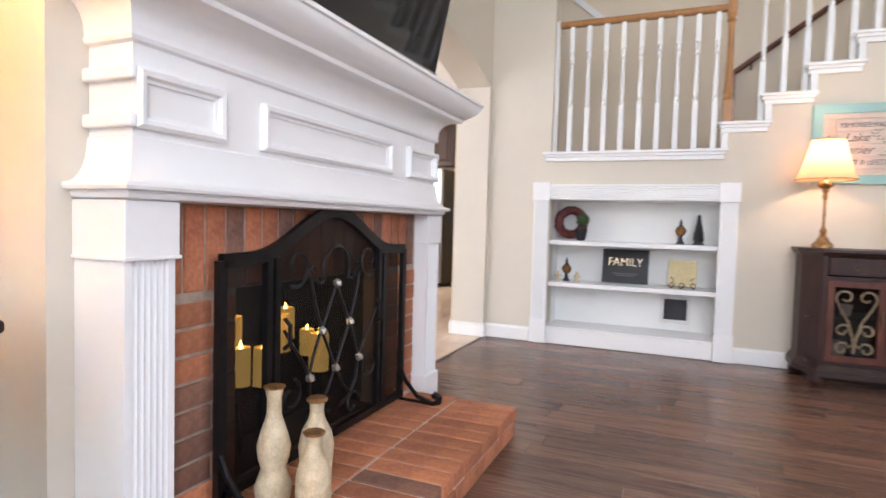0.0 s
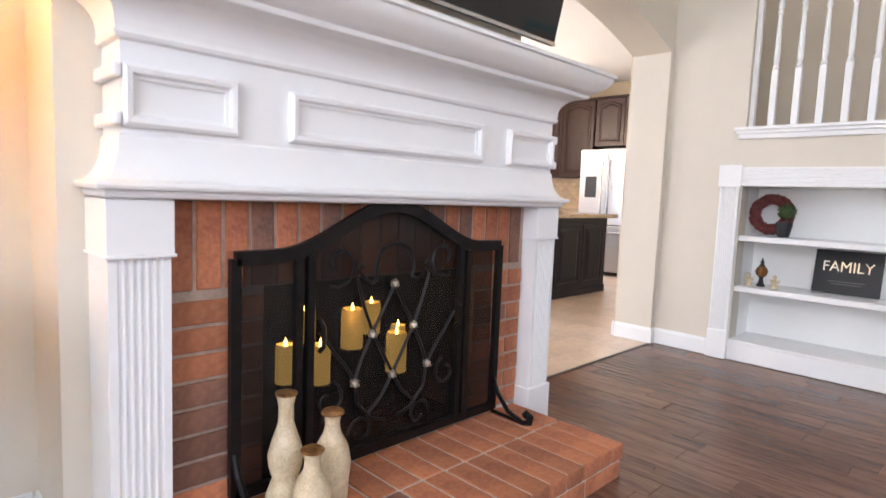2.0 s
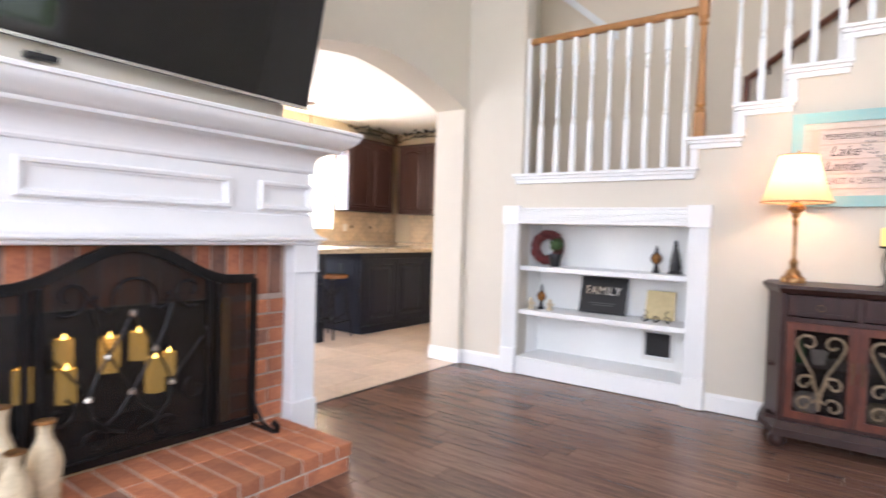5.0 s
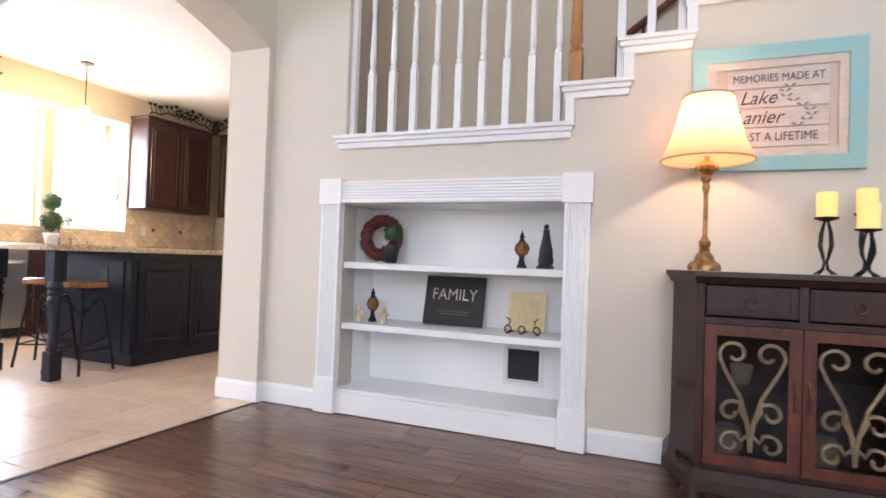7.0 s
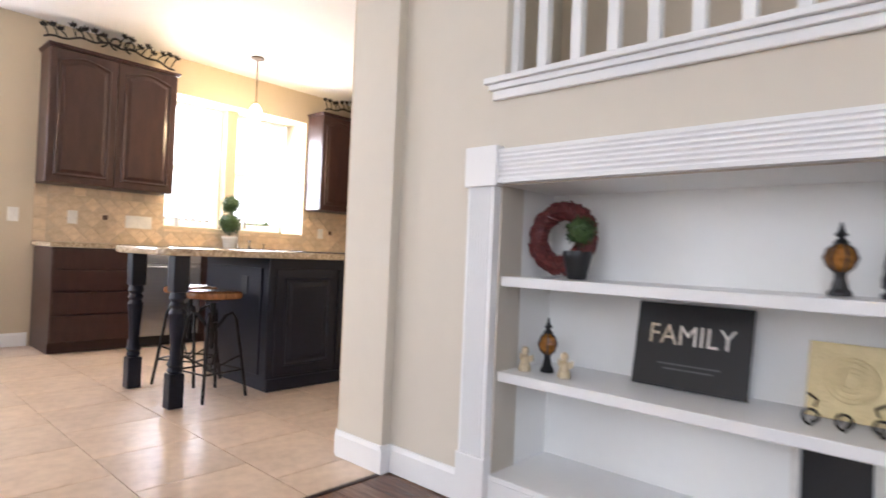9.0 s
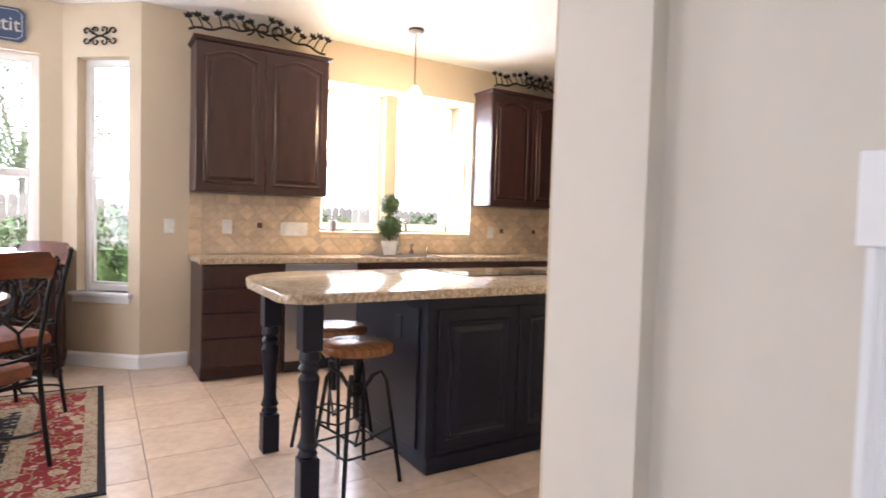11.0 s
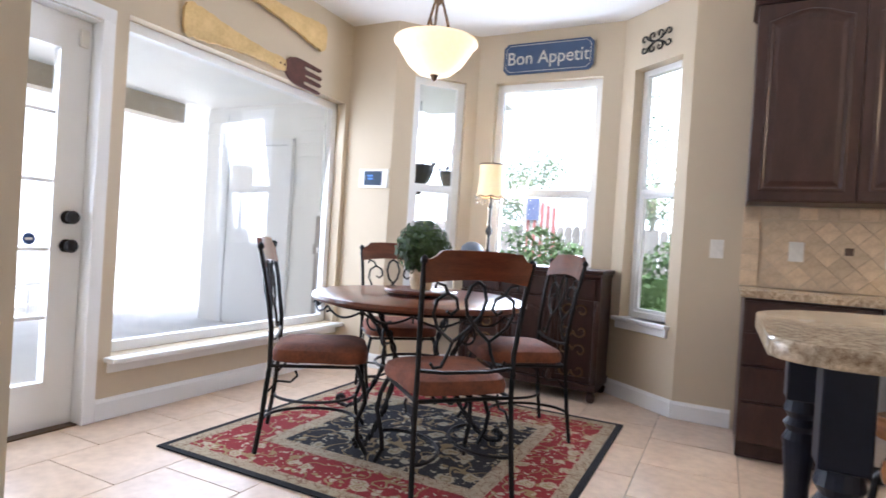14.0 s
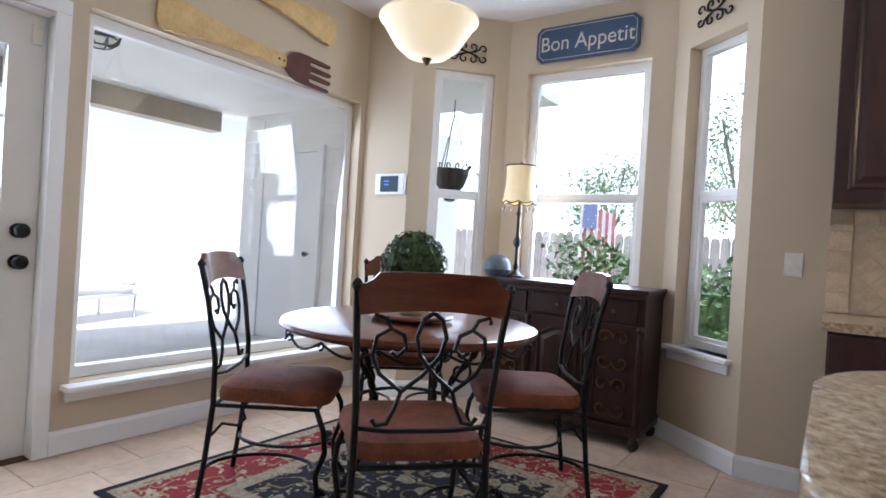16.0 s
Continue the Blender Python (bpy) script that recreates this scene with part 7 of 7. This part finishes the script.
# house wing with siding and a door
wing = thing("house_wing", (-5.95, 0, 0), "white lap-sided house wing with a plain door", "house")
part("wall", B(-2.0, -1.0, -0.3, -0.02, 0.75, 2.4995), EXTWHITE, wing)
for i in range(18):
    z = -0.05 + 0.14 * i
    for y0, y1 in ((-1.0, -0.66), (0.40, 0.75)):
        part("siding_board", prism(bmesh.new(), [(0, 0), (0.016, 0), (0.004, 0.14), (0, 0.14)], y1 - y0, Matrix(((1, 0, 0, -0.0195), (0, 0, 1, y0), (0, 1, 0, z), (0, 0, 0, 1)))), EXTWHITE, wing)
dr = part("door", B(-0.018, -0.58, 0.0, 0.02, 0.28, 2.03, bevel=0.004), WHITE, wing)
bm = bmesh.new()
box(bm, -0.019, -0.66, -0.02, 0.03, -0.585, 2.10), box(bm, -0.019, 0.285, -0.02, 0.03, 0.36, 2.10), box(bm, -0.019, -0.585, 2.035, 0.03, 0.285, 2.10)
part("door_frame", bm, WHITE, wing)
part("knob", lathe(bmesh.new(), [(0.012, 0), (0.012, 0.03), (0.028, 0.04), (0.026, 0.065), (0.005, 0.07)], 12, Matrix.Translation((0.02, 0.21, 0.95)) @ Matrix.Rotation(radians(90), 4, "Y")), PLASTIC, dr)
gate = thing("wooden_gate", (-5.60, 1.02, -0.03), "weathered wooden gate beside the house wing", "gate")
for i in range(4):
    part("board", B(-0.012, 0.11 * i, 0, 0.012, 0.11 * i + 0.10, 1.28 - 0.02 * (i % 2)), FENCE, gate)
part("rail", B(0.013, 0, 0.9, 0.04, 0.44, 1.0), FENCE, gate)
part("latch", B(0.041, 0.06, 0.92, 0.055, 0.14, 0.97), CHROME, gate)
# neighbouring white building beyond the yard
far = thing("garage", (-5.0, -7.6, -0.3), "sunlit white garage with a low roof across the yard", "house")
part("wall", B(-9.5, -3.0, 0, 8.5, 0, 4.5), EXTWHITE, far)
part("roof", prism(bmesh.new(), [(-0.3, 4.5), (0.35, 4.5), (-1.5, 5.2), (-3.3, 4.5)], 18.6, Matrix(((0, 0, 1, -9.8), (1, 0, 0, 0), (0, 1, 0, 0), (0, 0, 0, 1)))), mat("grey_shingle", (0.45, 0.43, 0.40), 0.9, vary=0.2, scale=10), far)
# lounge chair on the patio
lc = thing("lounge_chair", pose(-5.05, -2.9, -0.03, 0, 0, 20), "white cushioned patio lounge chair", "chair")
part("frame", tube(bmesh.new(), [(-0.35, 0, 0.30), (0.6, 0, 0.30), (0.62, 0.55, 0.30), (-0.35, 0.55, 0.30), (-0.35, 0, 0.30)], 0.02, 6), STEEL, lc)
for x, y in ((-0.33, 0.0), (0.58, 0), (0.58, 0.55), (-0.33, 0.55)):
    part("leg", tube(bmesh.new(), [(x, y, 0.003), (x, y, 0.30)], 0.018, 6), STEEL, lc)
part("cushion", B(-0.35, 0.02, 0.32, 0.60, 0.53, 0.42, bevel=0.03), WPOT, lc)
bm = B(-0.02, 0.02, 0.0, 0.08, 0.53, 0.62, bevel=0.03)
bmesh.ops.transform(bm, matrix=Matrix.Translation((-0.36, 0, 0.40)) @ Matrix.Rotation(radians(-28), 4, "Y"), verts=bm.verts)
part("back_cushion", bm, WPOT, lc)


def tree(x, y, h, r, seed):
    t = thing("tree", (x, y, -0.3), "leafy green garden tree beyond the yard", "tree", "garden trees")
    rnd = random.Random(seed)
    bm = tube(bmesh.new(), [(0, 0, 0), (0.05, 0, h * 0.3), (0.0, 0.1, h * 0.6)], 0.14, 8)
    cl = []
    for k in range(9):
        a, q, z = rnd.random() * 6.28, r * rnd.uniform(0.25, 0.8), h * rnd.uniform(0.45, 0.95)
        cl.append((q * math.cos(a), q * math.sin(a), z))
        tube(bm, [(0, 0, h * 0.35), (cl[-1][0] * 0.5, cl[-1][1] * 0.5, (z + h * 0.35) / 2), cl[-1]], 0.05, 6)
    part("trunk", bm, BARK, t)
    bm = bmesh.new()
    for c in cl:
        for _ in range(520):
            v = Vector((rnd.gauss(0, 1), rnd.gauss(0, 1), rnd.gauss(0, 0.8))) * r * 0.24
            p = Vector(c) + v
            d1, d2 = Vector((rnd.gauss(0, 1), rnd.gauss(0, 1), rnd.gauss(0, 1))).normalized(), Vector((rnd.gauss(0, 1), rnd.gauss(0, 1), rnd.gauss(0, 1))).normalized()
            s = rnd.uniform(0.06, 0.13)
            q4 = [bm.verts.new(p + d1 * s), bm.verts.new(p + d2 * s * 0.6), bm.verts.new(p - d1 * s), bm.verts.new(p - d2 * s * 0.6)]
            bm.faces.new(q4[:3]), bm.faces.new((q4[0], q4[2], q4[3]))
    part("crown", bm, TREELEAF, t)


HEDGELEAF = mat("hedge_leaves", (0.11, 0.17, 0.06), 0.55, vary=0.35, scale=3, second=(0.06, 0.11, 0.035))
# Bark and tree leaves are paled in colour to look overexposed by daylight.
BARK = mat("glare_paled_grey_bark", (0.34, 0.30, 0.26), 0.9, vary=0.2, scale=12)
TREELEAF = mat("glare_paled_leaves", (0.28, 0.34, 0.20), 0.6, vary=0.25, scale=2, second=(0.19, 0.25, 0.13))
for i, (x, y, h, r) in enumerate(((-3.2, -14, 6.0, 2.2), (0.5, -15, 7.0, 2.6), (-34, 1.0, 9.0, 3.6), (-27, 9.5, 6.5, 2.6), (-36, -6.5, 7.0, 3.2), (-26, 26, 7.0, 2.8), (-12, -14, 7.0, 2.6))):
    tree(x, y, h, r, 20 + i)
# hedge and fence beyond the bay
rnd = random.Random(77)
hedge = thing("hedge", (-7.7, 0, -0.3), "clipped green hedge outside the bay window", "hedge")
bm = bmesh.new()
for _ in range(15000):
    p = Vector((rnd.uniform(-0.45, 0.45), rnd.uniform(2.25, 9.5), 0))
    p.z = rnd.uniform(0.05, 1.50 + 0.10 * math.sin(p.y * 3.1) + 0.06 * math.sin(p.y * 7.7))
    d1, d2 = Vector((rnd.gauss(0, 1), rnd.gauss(0, 1), rnd.gauss(0, 1))).normalized(), Vector((rnd.gauss(0, 1), rnd.gauss(0, 1), rnd.gauss(0, 1))).normalized()
    s = rnd.uniform(0.028, 0.055)
    q4 = [bm.verts.new(p + d1 * s), bm.verts.new(p + d2 * s * 0.7), bm.verts.new(p - d1 * s), bm.verts.new(p - d2 * s * 0.7)]
    bm.faces.new(q4[:3]), bm.faces.new((q4[0], q4[2], q4[3]))
box(bm, -0.22, 2.5, 0.0, 0.22, 9.3, 1.12)
part("leaves", bm, HEDGELEAF, hedge)
fence = thing("fence", (-11.5, 0, -0.3), "weathered grey wooden privacy fence", "fence")
bme = mesh_of(prism(bmesh.new(), [(0, 0), (0.14, 0), (0.14, 1.74), (0.11, 1.80), (0.03, 1.80), (0, 1.74)], 0.02, Matrix(((0, 0, 1, 0), (1, 0, 0, 0), (0, 1, 0, 0), (0, 0, 0, 1)))), "board", FENCE)
for i in range(110):
    o = new("board", bme)
    o.parent = fence
    o.location = (0.004 * (i % 3), -4.0 + 0.15 * i, 0.01 * ((i * 7) % 3))
for z in (0.4, 1.4):
    part("rail", B(-0.06, -4, z, -0.005, 12.5, z + 0.09), FENCE, fence)
flag = thing("garden_flag", (-8.6, 2.18, -0.3), "small striped flag on a white pole in the garden", "flag")
part("pole", tube(bmesh.new(), [(0, 0, 0), (0, 0, 2.3)], 0.02, 6), WPOT, flag)
FR, FW, FB = mat("flag_red", (0.55, 0.20, 0.19), 0.8), mat("flag_white", (0.75, 0.75, 0.75), 0.8), mat("flag_blue", (0.20, 0.24, 0.42), 0.8)
for k in range(9):
    part("stripe", B(-0.008 + 0.02 * math.sin(k), 0.03 + 0.045 * k, 1.25 - 0.03 * k, 0.0 + 0.02 * math.sin(k), 0.073 + 0.045 * k, 2.05 - 0.015 * k), FR if k % 2 == 0 else FW, flag)
part("canton", B(0.022, 0.03, 1.75, 0.028, 0.20, 2.10), FB, flag)
hb = thing("hanging_basket", (-6.20, 1.79, 1.74), "black scroll-edged hanging basket outside the bay window", "hanging basket", "hanging baskets")
part("basket", lathe(bmesh.new(), [(0.02, -0.20), (0.05, -0.19), (0.07, -0.12), (0.13, -0.05), (0.165, 0.05), (0.17, 0.10)], 14), PLASTIC, hb)
bm = bmesh.new()
for k in range(14):
    a = 2 * math.pi * k / 14
    tube(bm, [((0.17 + 0.02 * math.sin(t)) * math.cos(a + 0.1 * math.cos(t)), (0.17 + 0.02 * math.sin(t)) * math.sin(a + 0.1 * math.cos(t)), 0.11 + 0.03 * math.sin(t)) for t in (0.6 * j for j in range(10))], 0.006, 5)
part("scroll_edge", bm, PLASTIC, hb)
for k in range(3):
    a = 2 * math.pi * k / 3
    part("chain", tube(bmesh.new(), [(0.165 * math.cos(a), 0.165 * math.sin(a), 0.10), (0, 0, 0.62)], 0.005, 5), PLASTIC, hb)
part("hook", tube(bmesh.new(), [(0, 0, 0.62), (0, 0, 0.7595)], 0.006, 5), PLASTIC, hb)
copy_thing(hb, pose(-6.75, 1.95, 1.74))
setting("bay_eave", B(-6.75, BIGY - 0.165, 2.50, KX - 0.46, 2.60, 2.60), EXTWHITE, "white eave over the bay windows", "eave")
setting("backdrop", B(-58.0, -58, -0.2, -57.5, 58, 45), glow("hazy_daylight", (1.0, 1.0, 1.0), 4.4, (0.8, 0.8, 0.8)), "pale hazy daylight sky beyond the garden", "sky")

# ---- pieces: bricks, planks, tiles ----
def piece_mesh(name, sx, sy, sz, bevel, material):
    return mesh_of(box(bmesh.new(), 0, 0, 0, sx, sy, sz, bevel), name, material)


def place(me, name, parent, x, y, z, rz=0.0):
    o = new(name, me)
    o.parent = parent
    o.location = (x, y, z)
    if rz:
        o.rotation_euler = (0, 0, rz)
    return o


rnd = random.Random(12)
cache = {}


def brick(parent, x0, y0, z0, x1, y1, z1, dark=0.16):
    dk = rnd.random() < dark
    key = (round(x1 - x0, 3), round(y1 - y0, 3), round(z1 - z0, 3), dk)
    if key not in cache:
        cache[key] = piece_mesh("brick", *key[:3], 0.004, BRICK_DARK if dk else BRICK)
    place(cache[key], "brick", parent, x0 + rnd.uniform(-0.0015, 0.0015), y0, z0)


J = 0.010
# brick face beside the firebox, running bond of two stretcher widths, with a soldier course above
yl, yr = 1.569, 3.094
z = HZ + 0.002
k = 0
while z + 0.066 < FBZ + 0.02:
    h = min(0.067, FBZ - z)
    for a, b in ((yl, FB0 - 0.001), (FB1 + 0.001, yr)):
        if k % 2:
            brick(face, BF - 0.012, a, z, BF, b - 0.09 - J, z + h), brick(face, BF - 0.012, b - 0.09, z, BF, b, z + h)
        else:
            brick(face, BF - 0.012, a, z, BF, b, z + h)
    z += 0.077
    k += 1
y = yl
while y < yr - 0.02:
    w = min(0.069, yr - y)
    brick(face, BF - 0.012, y, FBZ + 0.006, BF, y + w, 1.0185, 0.2)
    y += 0.0795
# hearth: headers on top in two rows and a back row, two courses in front
for r0, r1 in ((-0.365, HX1), (-0.620, -0.375)):
    y = HY0 + 0.001
    while y < HY1 - 0.03:
        w = min(0.089, HY1 - y)
        brick(hearth, r0, y, HZ - 0.060, r1, y + w, HZ, 0.13)
        y += 0.100
y = HY0
while y < HY1 - 0.03:
    w = min(0.235, HY1 - y)
    brick(hearth, HX1 - 0.06, y, 0.004, HX1 - 0.001, y + w, HZ - 0.070, 0.1)
    y += 0.245
x = HX1 - 0.305
while x > HX0 - 0.1:
    a = max(x, HX0)
    brick(hearth, a, HY1 - 0.06, 0.004, min(x + 0.235, HX1 - 0.071), HY1 - 0.001, HZ - 0.070, 0.1)
    x -= 0.245

# wooden planks run along x
floor = bpy.data.objects["floor_living"]
planks = {}
rest_planks = bmesh.new()
PW = 0.128
y = -2.9
count = 0
while y < 5.19:
    x = LIVX + 0.012 - rnd.uniform(0, 0.9)
    while x < 4.45:
        L = rnd.choice((0.6, 0.75, 0.9, 1.05, 1.2))
        a, b = max(x, LIVX + 0.012), min(x + L, 4.45)
        if b - a > 0.03:
            near = y > 0.9 and a < 2.6
            if near and count < 420:
                key = round(b - a, 2)
                if key not in planks:
                    planks[key] = piece_mesh("plank", key - 0.002, PW - 0.002, 0.008, 0.0012, WOODFLOOR)
                place(planks[key], "plank", floor, a, y, -0.008 + rnd.uniform(0, 0.0006))
                count += 1
            else:
                box(rest_planks, a, y, -0.008, b - 0.002, y + PW - 0.002, 0)
        x += L
    y += PW
tagged(part("planks", rest_planks, WOODFLOOR, floor), kind="stuff")
setting("floor_threshold", B(LIVX - 0.012, 3.15, -0.007, LIVX + 0.011, AY1, 0.004, bevel=0.002), DARKWOOD, "dark wooden strip between planks and tiles", "threshold")
# stone tiles, laid square in a running pattern
kfloor = bpy.data.objects["floor_kitchen"]
tiles = {}
rest_tiles = bmesh.new()
TS = 0.455
j = 0
y = 1.62
while y < 9.0:
    off = (j % 2) * TS * 0.5
    xr = LIVX - 0.013 + off
    while xr > -5.6:
        a, b = max(xr - TS, -5.62), min(xr, LIVX - 0.013)
        if b - a > 0.04:
            if a > -5.2 and y < 7.3:
                key = (round(b - a, 3),)
                if key not in tiles:
                    tiles[key] = piece_mesh("tile", key[0] - 0.005, TS - 0.005, 0.008, 0.0015, TILE)
                place(tiles[key], "tile", kfloor, a, y, -0.008 + rnd.uniform(0, 0.0004))
            else:
                box(rest_tiles, a, y, -0.008, b - 0.005, y + TS - 0.005, 0)
        xr -= TS
    y += TS
    j += 1
tagged(part("tiles", rest_tiles, TILE, kfloor), kind="stuff")

# tumbled stone backsplash: a border row, then diamonds
SQ = 0.098
wall_s = bpy.data.objects["wall_sink"]
HALF = SQ * math.sqrt(0.5)
dia = mesh_of(prism(bmesh.new(), [(0, -HALF + 0.002), (HALF - 0.002, 0), (0, HALF - 0.002), (-HALF + 0.002, 0)], 0.008), "tile", SPLASH)
sq_ = mesh_of(box(bmesh.new(), 0, 0, 0, SQ - 0.003, SQ - 0.003, 0.008, 0.0015), "tile", SPLASH)
tri_u = mesh_of(prism(bmesh.new(), [(-HALF + 0.003, 0), (HALF - 0.003, 0), (0, HALF - 0.003)], 0.008), "tile", SPLASH)
tri_d = mesh_of(prism(bmesh.new(), [(-HALF + 0.003, 0), (0, -HALF + 0.003), (HALF - 0.003, 0)], 0.008), "tile", SPLASH)
INSET = mat("dark_inset_tile", (0.10, 0.055, 0.035), 0.4, vary=0.3)


def splash(name, a, b, z0, z1, m, edge=False):
    """A panel of stone tiles; u runs to the right as seen from the room."""
    L = b - a
    base = setting(name, B(0, 0, z0, L, 0.003, z1), SANDGROUT, "tumbled beige stone backsplash with diamond tiles", "backsplash")
    base.matrix_world = m
    up = Matrix(((1, 0, 0, 0), (0, 0, -1, 0.0), (0, 1, 0, 0), (0, 0, 0, 1)))

    def put(me, u, z):
        o = new("tile", me)
        o.parent = base
        o.matrix_local = Matrix.Translation((u, -0.0005, z)) @ up
        return o

    u0 = 0.0
    if edge:
        u0 = SQ
        k = round((z1 - z0) / SQ)
        for i in range(k):
            o = put(sq_, 0.001, z0 + 0.002 + (z1 - z0 - 0.002) * i / k)
            o.scale.y = (z1 - z0) / k / SQ
    n = int((z1 - z0 - 0.02) / (2 * HALF))
    cols = int((L - u0) / (2 * HALF))
    s = (L - u0) / cols / (2 * HALF)
    hgt = n * 2 * HALF
    for i in range(n):
        zc = z0 + HALF + 0.004 + 2 * HALF * i
        for k in range(cols):
            put(dia, u0 + HALF * s + k * 2 * HALF * s, zc).scale.x = s
            if i < n - 1 and k < cols - 1:
                put(dia, u0 + 2 * HALF * s + k * 2 * HALF * s, zc + HALF).scale.x = s
    for k in range(cols - 1):
        put(tri_u, u0 + 2 * HALF * s + k * 2 * HALF * s, z0 + 0.003).scale.x = s
        put(tri_d, u0 + 2 * HALF * s + k * 2 * HALF * s, z0 + hgt + 0.004).scale.x = s
    ztop = z0 + hgt + 0.008
    if z1 - ztop > 0.02:
        w = L / max(1, round(L / SQ))
        for k in range(max(1, round(L / SQ))):
            o = put(sq_, k * w, ztop)
            o.scale = (w / SQ, (z1 - ztop - 0.002) / SQ, 1)
    return base


EAST = lambda y: pose(KX + 0.0035, y, 0, 0, 0, 90)
splash("backsplash_left", 4.765, 5.86, CT + 0.002, 1.41, EAST(4.765), True)
splash("backsplash_sink", 5.862, 7.488, CT + 0.002, 1.086, EAST(5.862))
splash("backsplash_right", 7.49, 8.99, CT + 0.002, 1.41, EAST(7.49))
splash("backsplash_far", 0, 1.10, CT + 0.002, 1.397, pose(-4.80, 8.9965, 0, 0, 0, 0))
for y in (5.325, 7.90, 8.35):
    solid("inset_tile", B(0, -0.022, -0.022, 0.004, 0.022, 0.022, bevel=0.001), INSET, (KX + 0.0125, y, 1.155), "small dark inset tile in the backsplash", "tile", "dark inset tiles")
